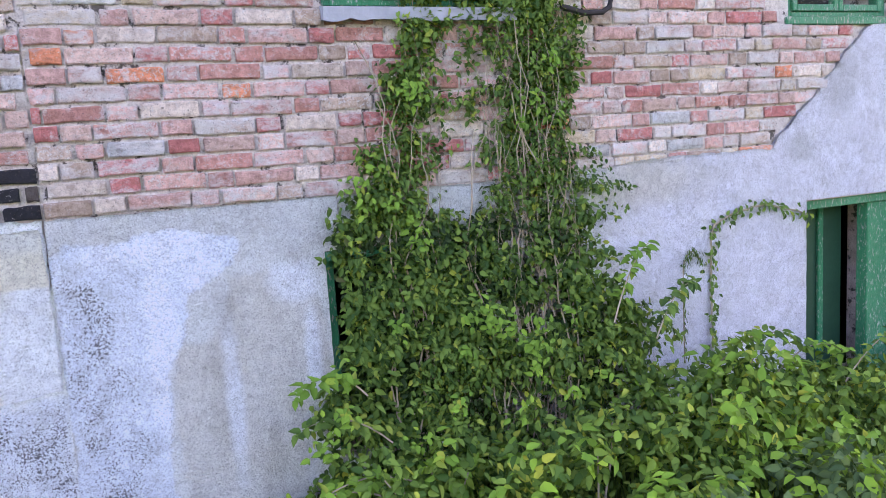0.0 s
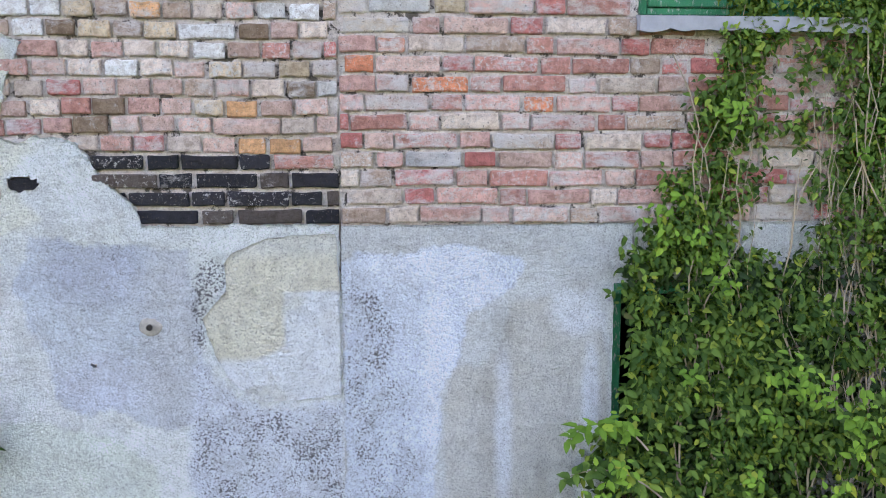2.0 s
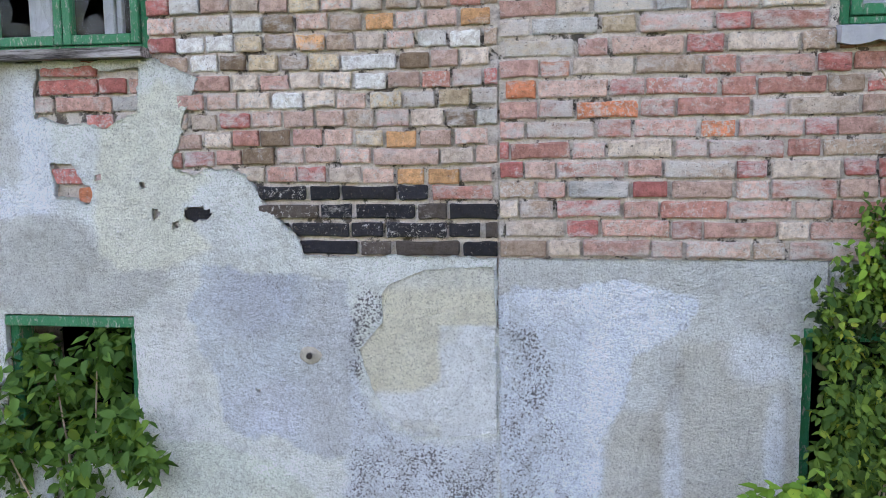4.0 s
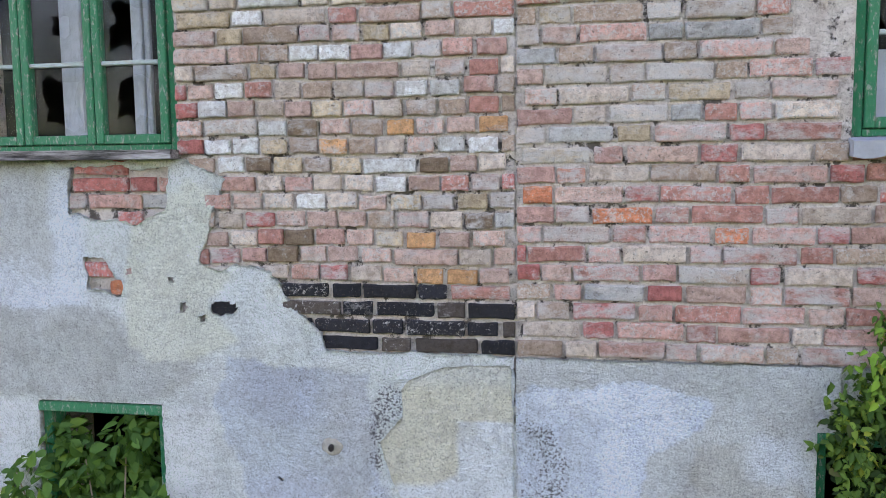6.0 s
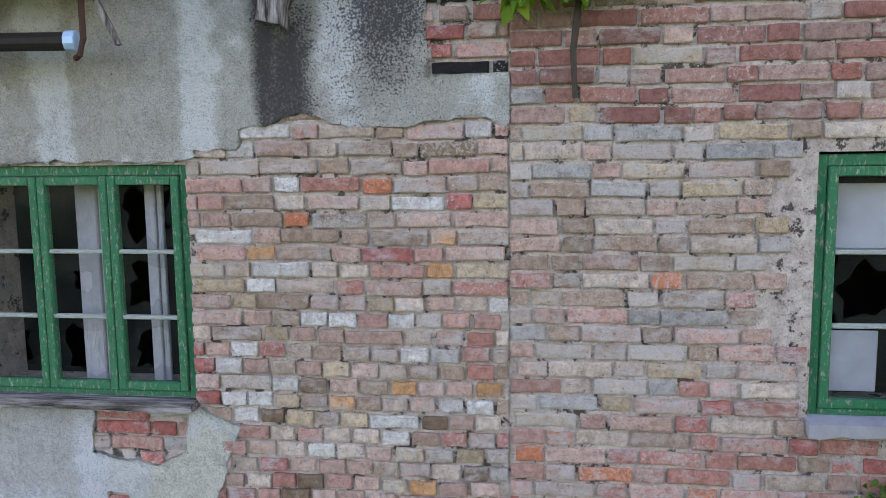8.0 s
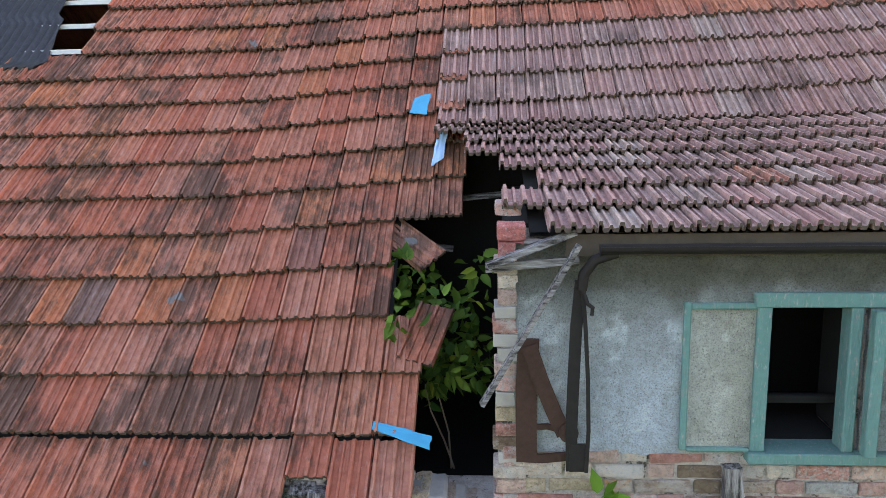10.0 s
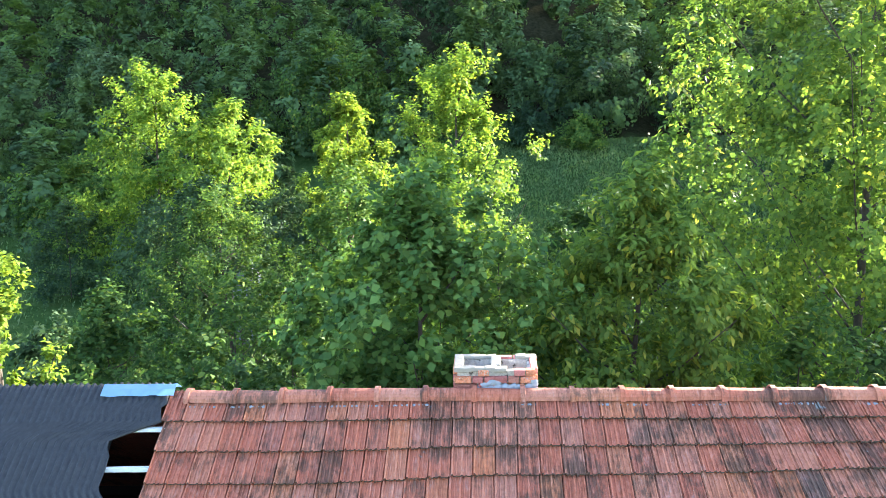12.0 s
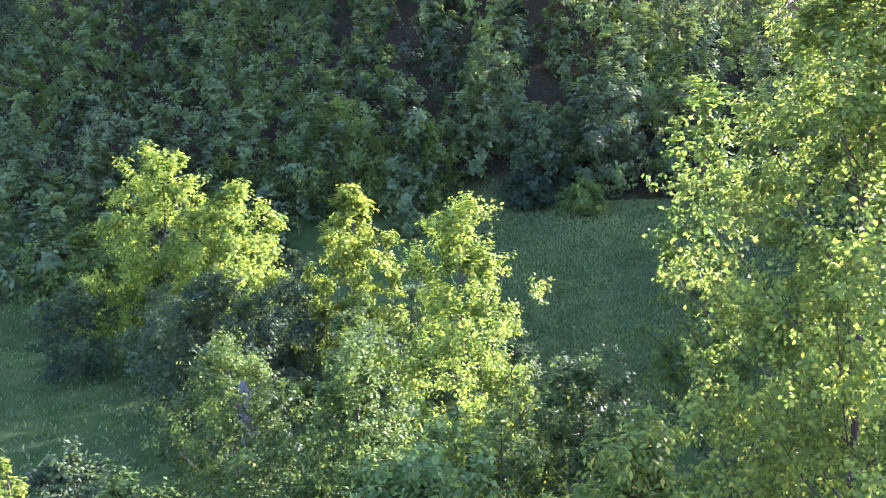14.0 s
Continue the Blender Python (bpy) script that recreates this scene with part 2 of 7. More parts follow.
def make_plaster(name="roughcast_plaster", coarse=1.0):
    """Weathered roughcast: the mesh's tint carries its coats, stains and some eave shade; grains, specks and flakes
    come from the nodes.
    """
    k = Mat(name, 0.93)
    p = k.coords(which="Position")
    tint = k.mix(1.0, k.attr("tint"), (1.63, 1.67, 1.64), "MULTIPLY")
    warp = k.node("ShaderNodeVectorMath")
    warp.operation = "ADD"
    k.put(warp.inputs[0], p)
    shake = k.node("ShaderNodeTexNoise", Scale=60.0, Detail=2.0)
    k.put(shake.inputs["Vector"], p)
    jig = k.node("ShaderNodeVectorMath")
    jig.operation = "SCALE"
    k.put(jig.inputs[0], shake.outputs["Color"])
    jig.inputs["Scale"].default_value = 0.012
    k.put(warp.inputs[1], jig.outputs[0])
    cells = k.voronoi(warp.outputs[0], 95 / (0.6 + 0.4 * coarse))
    lump = k.noise(p, 32, 5, 0.75)
    grain = k.noise(p, 125, 4, 0.8)
    c = k.mix(k.ramp(cells, [(0.30, 0.0), (0.70, 0.25 * coarse)]), tint, k.mix(1.0, tint, (0.62, 0.605, 0.59), "MULTIPLY"))
    c = k.mix(k.ramp(grain, [(0.36, 0.85), (0.49, 0.0)]), c, k.mix(1.0, c, (0.44, 0.43, 0.42), "MULTIPLY"))
    c = k.mix(k.ramp(lump, [(0.38, 0.45), (0.52, 0.0)]), c, k.mix(1.0, c, (0.72, 0.71, 0.70), "MULTIPLY"))
    cloud = k.noise(p, 5.0, 10, 0.80)
    c = k.mix(k.ramp(cloud, [(0.40, 0.40 * coarse), (0.50, 0.0)]), c, k.mix(1.0, c, (0.72, 0.70, 0.66), "MULTIPLY"))
    c = k.mix(k.ramp(cloud, [(0.55, 0.0), (0.63, 0.6)]), c, k.mix(1.0, c, (1.15, 1.16, 1.18), "MULTIPLY"))
    # thin top coat flaked off in ragged sheets
    coat = k.noise(p, 3.4, 12, 0.76)
    flake = k.ramp(coat, [(0.520, 0.0), (0.530, 1.0)])
    c = k.mix(k.math("MULTIPLY", flake, 0.40 * coarse), c, k.mix(1.0, c, (1.13, 1.14, 1.15), "MULTIPLY"))
    # dark line along the flakes: the shade at their edges, put into colour
    lip = k.ramp(coat, [(0.508, 0.0), (0.518, 0.55 * coarse), (0.526, 0.0)])
    c = k.mix(lip, c, k.mix(1.0, c, (0.55, 0.53, 0.51), "MULTIPLY"))
    # dark specks, dense where the coat is pitted
    speck = k.noise(p, 88, 5, 0.72)
    patchy = k.noise(p, 9, 6, 0.75)
    level = k.math("ADD", 0.285, k.math("MULTIPLY", k.attr("pits"), k.math("ADD", 0.10, k.math("MULTIPLY", patchy, 0.34))))
    dark = k.ramp(k.math("SUBTRACT", k.math("ADD", level, 0.5), speck), [(0.485, 0.0), (0.515, 1.0)])
    c = k.mix(k.math("MULTIPLY", dark, 0.88), c, (0.105, 0.098, 0.102))
    k.color(c)
    h = k.math("ADD", k.math("ADD", k.math("ADD", k.math("MULTIPLY", cells, -0.4), k.math("MULTIPLY", grain, 0.7)), k.math("MULTIPLY", lump, 1.6)), k.math("ADD", k.math("MULTIPLY", dark, -0.35), k.math("MULTIPLY", flake, 0.30)))
    k.bump(h, 1.0, 0.046 * coarse)
    return k.m


plaster = make_plaster()


def make_wood(name, stops, paint=None, peel=0.5, axis=(1, 1, 14), rough=0.8):
    """Weathered timber, or timber under peeling paint. axis: the grain runs along the smallest number."""
    k = Mat(name, rough)
    g = k.coords(axis, "Position")
    p = k.coords(which="Position")
    wood = k.ramp(k.noise(g, 5, 8, 0.72), stops)
    if paint:
        wear = k.ramp(k.noise(k.coords(tuple(a * 0.6 + 0.4 for a in axis), "Position"), 16, 7, 0.75), [(peel - 0.05, 0.0), (peel + 0.04, 1.0)])
        coat = k.mix(k.noise(p, 25, 4), paint, tuple(v * 0.62 for v in paint))
        k.color(k.mix(wear, wood, coat))
    else:
        k.color(wood)
    k.bump(k.noise(g, 5, 8, 0.75), 1.0, 0.02)
    return k.m


GREY_WOOD = [(0.38, (0.018, 0.015, 0.014)), (0.46, (0.10, 0.090, 0.085)), (0.54, (0.24, 0.22, 0.215)), (0.66, (0.42, 0.40, 0.39))]
wood_x = make_wood("grey_timber_level", GREY_WOOD, axis=(0.7, 9, 9))
wood_z = make_wood("grey_timber_upright", GREY_WOOD, axis=(10, 10, 0.7))
green_paint = make_wood("green_painted_wood", [(0.3, (0.16, 0.145, 0.12)), (0.7, (0.42, 0.40, 0.36))], paint=(0.002, 0.185, 0.080), peel=0.42, axis=(6, 6, 2), rough=0.5)
teal_paint = make_wood("pale_blue_painted_wood", [(0.3, (0.20, 0.19, 0.18)), (0.7, (0.45, 0.44, 0.42))], paint=(0.15, 0.32, 0.30), peel=0.41, axis=(8, 8, 1.5), rough=0.7)


def make_plain(name, col, rough=0.8, metal=0.0, vary=0.35, scale=18, bump=0.3):
    k = Mat(name, rough, metal)
    p = k.coords(which="Position")
    k.color(k.mix(k.noise(p, scale, 6, 0.7), tuple(v * (1 + vary) for v in col), tuple(v * (1 - vary) for v in col)))
    k.bump(k.noise(p, scale * 4, 4, 0.7), bump, 0.005)
    return k.m


rust = make_plain("rusty_iron", (0.060, 0.030, 0.022), 0.8, 0.2, 0.6, 30)
dark_iron = make_plain("dark_iron", (0.022, 0.018, 0.017), 0.7, 0.3, 0.5, 25)
concrete = make_plain("grey_concrete", (0.26, 0.268, 0.295), 0.95, 0, 0.35, 14, 0.7)
# near-black colour that stands for the darkness of the unlit rooms
black_void = make_plain("unlit_interior_black", (0.013, 0.012, 0.011), 0.95, 0, 0.4, 3)
blue_sheet = make_plain("blue_plastic", (0.02, 0.28, 0.46), 0.4, 0, 0.15, 8)
white_sheet = make_plain("pale_sheet_metal", (0.34, 0.52, 0.74), 0.45, 0.1, 0.15, 8)
curtain = make_plain("white_curtain", (0.46, 0.49, 0.55), 0.9, 0, 0.12, 10)
bark = make_plain("bark", (0.055, 0.045, 0.035), 0.95, 0, 0.5, 12, 0.8)
stem_mat = make_plain("dry_vine_stem", (0.27, 0.215, 0.15), 0.9, 0, 0.5, 14)


def make_glass():
    k = Mat("dusty_glass", 0.06)
    k.b.inputs["Transmission Weight"].default_value = 0.0
    k.color((0.05, 0.055, 0.055))
    k.b.inputs["Specular IOR Level"].default_value = 0.6
    t = k.t
    tr = t.nodes.new("ShaderNodeBsdfTransparent")
    mx = t.nodes.new("ShaderNodeMixShader")
    out = t.nodes["Material Output"]
    p = k.coords(which="Position")
    k.put(mx.inputs[0], k.ramp(k.noise(p, 6, 5), [(0.35, 0.10), (0.7, 0.30)]))
    t.links.new(tr.outputs[0], mx.inputs[1])
    t.links.new(k.b.outputs[0], mx.inputs[2])
    t.links.new(mx.outputs[0], out.inputs["Surface"])
    return k.m


glass = make_glass()


def make_tile(name, stops, stain=(0.075, 0.055, 0.042), stain_at=0.50, per="object", streak=1.0, bloom=0.25):
    """Clay tiles: a tone for each, sooty runs in patches, lichen and a pale bloom."""
    k = Mat(name, 0.85)
    p = k.coords(which="Position")
    rnd = k.info_random() if per == "object" else k.island()
    base = k.ramp(rnd, stops)
    base = k.mix(k.ramp(k.noise(p, 24, 6, 0.72), [(0.42, 0.0), (0.66, 0.8)]), base, k.mix(0.75, base, (0.52, 0.45, 0.42), "MULTIPLY"))
    run = k.noise(k.coords((6, 1.5, 1.5), "Position"), 3.4, 9, 0.80)
    pale = k.ramp(run, [(0.34, bloom), (0.46, 0.0)])
    base = k.mix(pale, base, (0.50, 0.42, 0.38))
    big = k.noise(p, 1.6, 6, 0.68)
    own = k.math("MULTIPLY", k.math("FRACT", k.math("MULTIPLY", rnd, 53.1), 0), 0.10)
    soot = k.ramp(k.math("ADD", k.math("ADD", k.math("MULTIPLY", run, 0.55), k.math("MULTIPLY", big, 0.55)), own), [(stain_at + 0.115, 0.0), (stain_at + 0.185, 0.72 * streak)])
    base = k.mix(soot, base, stain)
    thin = k.math("ADD", k.noise(k.coords((11, 1.1, 1.1), "Position"), 3.4, 6, 0.72), k.math("MULTIPLY", k.math("SUBTRACT", big, 0.5), 0.5))
    base = k.mix(k.ramp(thin, [(0.50, 0.0), (0.60, 0.62 * streak)]), base, k.mix(1.0, base, (0.42, 0.40, 0.36), "MULTIPLY"))
    lichen = k.ramp(k.noise(p, 42, 5, 0.8), [(0.64, 0.0), (0.70, 0.6)])
    base = k.mix(lichen, base, (0.34, 0.33, 0.29))
    spot = k.ramp(k.noise(p, 3.2, 3, 0.5), [(0.735, 0.0), (0.75, 0.75)])
    k.color(k.mix(spot, base, (0.17, 0.18, 0.18)))
    k.bump(k.noise(p, 60, 5, 0.7), 0.5, 0.008)
    return k.m


TILE_RED = [(0.0, (0.44, 0.140, 0.082)), (0.25, (0.40, 0.122, 0.074)), (0.5, (0.46, 0.170, 0.105)), (0.75, (0.42, 0.170, 0.115)), (0.92, (0.49, 0.170, 0.082)), (0.975, (0.36, 0.125, 0.085)), (1.0, (0.22, 0.125, 0.10))]
TILE_GREY = [(0.0, (0.42, 0.240, 0.205)), (0.3, (0.37, 0.205, 0.178)), (0.6, (0.43, 0.275, 0.238)), (0.9, (0.35, 0.205, 0.18)), (0.98, (0.42, 0.32, 0.27)), (1.0, (0.44, 0.17, 0.11))]
tile_red = make_tile("red_clay_tile", TILE_RED, stain_at=0.485)
tile_red_far = make_tile("red_clay_tile_joined", TILE_RED, stain_at=0.485, per="island")
tile_grey = make_tile("weathered_grey_tile", TILE_GREY, stain_at=0.53, bloom=0.6, streak=0.65)
tile_grey_far = make_tile("weathered_grey_tile_joined", TILE_GREY, stain_at=0.53, per="island", bloom=0.6, streak=0.65)
# tile lips: moss tone plus the shadow line under each course, as colour
tile_lip = make_plain("mossy_shaded_tile_edge", (0.085, 0.062, 0.048), 0.95, 0, 0.7, 22, 0.8)
bitumen = make_plain("black_bitumen_sheet", (0.030, 0.030, 0.033), 0.6, 0, 0.85, 16, 0.9)


def make_leaf(name, dark, light, yellow=None, clear=0.45):
    """Leaves: diffuse and let-through light, a tone of its own for each leaf."""
    k = Mat(name, 0.65)
    t = k.t
    rnd = k.island()
    stops = [(0.0, dark), (0.55, tuple((a + b) / 2 for a, b in zip(dark, light))), (0.9, light)]
    if yellow:
        stops.append((1.0, yellow))
    col = k.ramp(rnd, stops)
    p = k.coords(which="Position")
    col = k.mix(k.ramp(k.noise(p, 0.55, 3), [(0.35, 0.55), (0.65, 0.0)]), col, k.mix(1.0, col, (0.62, 0.70, 0.70), "MULTIPLY"))
    col = k.mix(k.ramp(k.noise(p, 0.10, 3), [(0.42, 0.0), (0.60, 0.6)]), col, k.mix(1.0, col, (1.40, 1.30, 0.9), "MULTIPLY"))
    col = k.mix(k.ramp(k.noise(k.coords((1, 1, 1), "Position"), 0.075, 2), [(0.40, 0.55), (0.55, 0.0)]), col, k.mix(1.0, col, (0.50, 0.60, 0.72), "MULTIPLY"))
    k.color(col)
    k.b.inputs["Specular IOR Level"].default_value = 0.12
    tl = t.nodes.new("ShaderNodeBsdfTranslucent")
    t.links.new(k.mix(1.0, col, (1.22, 1.15, 0.60), "MULTIPLY"), tl.inputs["Color"])
    mx = t.nodes.new("ShaderNodeMixShader")
    mx.inputs[0].default_value = clear
    t.links.new(k.b.outputs[0], mx.inputs[1])
    t.links.new(tl.outputs[0], mx.inputs[2])
    t.links.new(mx.outputs[0], t.nodes["Material Output"].inputs["Surface"])
    return k.m


leaf_vine = make_leaf("vine_leaf", (0.032, 0.085, 0.018), (0.170, 0.275, 0.048), (0.34, 0.37, 0.05), 0.3)
# very dark green that paints the shade inside the vine
leaf_inner_shade = make_leaf("vine_inner_shade_leaf", (0.014, 0.034, 0.010), (0.045, 0.085, 0.022), (0.10, 0.09, 0.03), 0.2)
leaf_mid = make_leaf("broad_vine_leaf", (0.055, 0.135, 0.030), (0.145, 0.280, 0.055), (0.22, 0.33, 0.05), 0.35)
leaf_lime = make_leaf("fresh_leaf", (0.11, 0.23, 0.03), (0.20, 0.36, 0.045), (0.30, 0.43, 0.05), 0.35)
leaf_tree = make_leaf("tree_leaf", (0.060, 0.125, 0.034), (0.150, 0.245, 0.056), (0.27, 0.30, 0.06), 0.5)
leaf_broad = make_leaf("tall_tree_leaf", (0.074, 0.138, 0.038), (0.165, 0.255, 0.058), (0.32, 0.34, 0.07), 0.5)
# sunlit crowns: part of the sun's brightness is put into these two colours
leaf_sun = make_leaf("sunlit_tree_leaf", (0.10, 0.185, 0.034), (0.225, 0.335, 0.055), (0.38, 0.41, 0.06), 0.5)
leaf_yellow = make_leaf("sunlit_yellow_leaf", (0.11, 0.19, 0.030), (0.235, 0.32, 0.045), (0.36, 0.39, 0.05), 0.5)
leaf_hill = make_leaf("hill_leaf", (0.085, 0.150, 0.066), (0.128, 0.205, 0.080), None, 0.4)
# darker green with the shade of the wood and left shrubs in it
leaf_dark = make_leaf("shaded_forest_leaf", (0.034, 0.070, 0.036), (0.062, 0.108, 0.048), None, 0.4)
leaf_grey = make_leaf("silvery_leaf", (0.085, 0.140, 0.070), (0.125, 0.190, 0.090), None, 0.35)
leaf_maple = make_leaf("maple_leaf", (0.050, 0.115, 0.036), (0.125, 0.220, 0.062), None, 0.4)
# darker green that carries the half shade behind the house
leaf_shrub = make_leaf("shaded_shrub_leaf", (0.036, 0.085, 0.026), (0.092, 0.165, 0.042), (0.16, 0.20, 0.05), 0.4)
leaf_wood = make_leaf("wood_leaf", (0.085, 0.155, 0.048), (0.130, 0.215, 0.058), None, 0.4)
leaf_blue = make_leaf("grey_green_leaf", (0.046, 0.095, 0.042), (0.110, 0.178, 0.072), None, 0.4)
leaf_meadow = make_leaf("meadow_blade", (0.100, 0.165, 0.060), (0.140, 0.205, 0.078), (0.19, 0.22, 0.10), 0.4)


def make_ground():
    k = Mat("meadow_ground", 0.95)
    k.b.inputs["Specular IOR Level"].default_value = 0.0
    p = k.coords(which="Position")
    c = k.ramp(k.noise(p, 0.35, 8, 0.7), [(0.3, (0.024, 0.055, 0.012)), (0.55, (0.052, 0.088, 0.026)), (0.75, (0.095, 0.125, 0.045))])
    # leaf litter under the wood on the hill
    xyz = k.node("ShaderNodeSeparateXYZ")
    k.put(xyz.inputs[0], p)
    wood = k.ramp(k.math("MULTIPLY", k.math("ADD", xyz.outputs["Y"], k.math("MULTIPLY", k.noise(p, 0.2, 4), 10.0)), 0.005), [(0.555, 0.0), (0.580, 1.0)])
    litter = k.ramp(k.noise(p, 1.4, 8, 0.75), [(0.35, (0.012, 0.014, 0.007)), (0.65, (0.040, 0.036, 0.020))])
    c = k.mix(wood, c, litter)
    k.color(c)
    k.bump(k.noise(p, 3, 8, 0.8), 0.8, 0.2)
    return k.m


ground_mat = make_ground()

# ---- ground: one sheet, falling behind the house, then rising to the wooded hill ----
def ground_z(x, y):
    z = 0.0
    if y > 6:
        z -= 3.5 * smooth01(6, 30, y)
    z += 10.5 * smooth01(66, 108, y + 0.10 * x)
    far = min(95.0, max(0.0, y + 0.10 * min(x, 0.0) - 0.5 * max(x - 4.0, 0.0) - 104))
    z += 0.68 * far + 2.0 * math.sin(x * 0.03) * smooth01(100, 160, y)
    z += 0.25 * fbm(x, y, 0.08, 3) * smooth01(5, 25, abs(y))
    return z


def build_ground():
    ys = [-60, -30, -15, -8, -4, -2, -1, 0, 1, 3, 6] + [9 + 3 * i for i in range(32)] + [108 + 8 * i for i in range(30)] + [400, 600]
    xs = [-400, -300, -220] + [-160 + 8 * i for i in range(12)] + [-64 + 4 * i for i in range(33)] + [72 + 8 * i for i in range(12)] + [200, 300, 400]
    vs = [(x, y, ground_z(x, min(y, 340))) for y in ys for x in xs]
    w = len(xs)
    fs = [(j * w + i, j * w + i + 1, (j + 1) * w + i + 1, (j + 1) * w + i) for j in range(len(ys) - 1) for i in range(w - 1)]
    return tagged(raw("ground", vs, fs, ground_mat, smooth=True), "overgrown grassy ground rising to a wooded hill", "ground", kind="structure")


build_ground()


# ---- walls ----
def wall_mesh(bm, x0, x1, z0, z1, y0, y1, holes):
    """A thick wall with rectangular holes (hx0, hx1, hz0, hz1), built of cells."""
    xs = sorted({x0, x1, *[v for h in holes for v in h[:2] if x0 < v < x1]})
    zs = sorted({z0, z1, *[v for h in holes for v in h[2:] if z0 < v < z1]})
    solid = lambda i, j: 0 <= i < len(xs) - 1 and 0 <= j < len(zs) - 1 and not any(
        h[0] < (xs[i] + xs[i + 1]) / 2 < h[1] and h[2] < (zs[j] + zs[j + 1]) / 2 < h[3] for h in holes)
    v = {}

    def vert(i, y, j):
        key = (i, y, j)
        if key not in v:
            v[key] = bm.verts.new((xs[i], y, zs[j]))
        return v[key]
    for i in range(len(xs) - 1):
        for j in range(len(zs) - 1):
            if not solid(i, j):
                continue
            bm.faces.new((vert(i, y0, j), vert(i + 1, y0, j), vert(i + 1, y0, j + 1), vert(i, y0, j + 1)))
            bm.faces.new((vert(i, y1, j), vert(i, y1, j + 1), vert(i + 1, y1, j + 1), vert(i + 1, y1, j)))
            for di, dj, a, b in ((-1, 0, (i, j), (i, j + 1)), (1, 0, (i + 1, j + 1), (i + 1, j)), (0, -1, (i + 1, j), (i, j)), (0, 1, (i, j + 1), (i + 1, j + 1))):
                if not solid(i + di, j + dj):
                    bm.faces.new((vert(a[0], y0, a[1]), vert(a[0], y1, a[1]), vert(b[0], y1, b[1]), vert(b[0], y0, b[1])))


LEFT_HOLES = [(-2.70, -1.515, 2.60, 3.735), (-2.29, -1.64, 0.75, 1.415)]
RIGHT_HOLES = [(1.305, 2.30, 2.60, 3.76), (4.28, 5.16, 2.545, 3.70), (1.22, 1.86, 0.35, 1.42), (4.41, 5.30, 0.05, 1.385), (1.24, 1.67, 5.26, 6.03)]
bm = bmesh.new()
wall_mesh(bm, -7.0, -0.62, -0.3, 5.02, 0.0165, 0.42, LEFT_HOLES)
wall_mesh(bm, -0.62, 0.0, -0.3, 4.90, 0.0165, 0.42, [])
add_box(bm, -1.13, -0.86, 0.016, 0.3, 5.02, 5.10)
wall_left = tagged(part("wall_left", bm, mortar), "old house wall of crumbling plaster over worn bricks", "wall", kind="structure")
bm = bmesh.new()
wall_mesh(bm, 0.001, 7.0, -0.3, 6.28, 0.0135, 0.42, RIGHT_HOLES)
wall_right = tagged(part("wall_right", bm, mortar), "worn red brick house wall with plastered base", "wall", kind="structure")
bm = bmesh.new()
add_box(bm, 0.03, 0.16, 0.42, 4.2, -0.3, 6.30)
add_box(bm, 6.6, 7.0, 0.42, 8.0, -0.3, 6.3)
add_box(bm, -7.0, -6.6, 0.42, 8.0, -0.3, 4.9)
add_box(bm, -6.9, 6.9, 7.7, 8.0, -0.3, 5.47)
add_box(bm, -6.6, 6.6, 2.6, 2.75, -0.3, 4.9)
# unseen gable ends, added to keep sun out of the loft
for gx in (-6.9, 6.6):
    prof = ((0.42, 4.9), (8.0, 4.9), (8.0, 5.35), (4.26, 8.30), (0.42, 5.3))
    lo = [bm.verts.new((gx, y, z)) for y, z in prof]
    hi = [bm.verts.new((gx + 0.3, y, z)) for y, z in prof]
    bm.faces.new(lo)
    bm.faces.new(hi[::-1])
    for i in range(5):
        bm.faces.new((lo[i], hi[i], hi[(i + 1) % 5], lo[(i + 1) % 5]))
wall_inner = tagged(part("wall_inner", bm, black_void), "inner walls of the empty house, near-black as if unlit", "wall", kind="structure")
floor_in = tagged(part("floor", box(-6.6, 6.6, 0.43, 7.7, 1.9, 2.0), black_void), "floor inside the house, near-black as if unlit", "floor", kind="structure")


# ---- roof surfaces ----
def bump_x(x):
    for (a, va), (b, vb) in zip(((-9, -0.05), (-1.9, 0.0), (-1.1, 0.06), (-0.2, 0.13), (2.3, 0.20), (3.2, 0.26)),
                                ((-1.9, 0.0), (-1.1, 0.06), (-0.2, 0.13), (2.3, 0.20), (3.2, 0.26), (9, 0.3))):
        if x <= b:
            return va + (vb - va) * (x - a) / (b - a)
    return 0.3


def roof_main(x, y):
    """Height of the steep roof: it sags between its rafters."""
    z = 5.65 + 0.768 * (y - 0.75) + 0.05 * smooth01(0.8, -0.6, y) * 0 + 0.02 * fbm(x, y, 0.7, 2)
    return z + bump_x(x) * smooth01(0.0, 1.5, y) * smooth01(4.35, 2.9, y)


def roof_low(x, y):
    return 6.325 + 0.215 * y + 0.012 * fbm(x, y, 1.1, 6)


def roof_right(x, y):
    a, b = roof_low(x, y), roof_main(x, y)
    k = smooth01(-0.16, 0.16, b - a)
    return a * (1 - k) + b * k




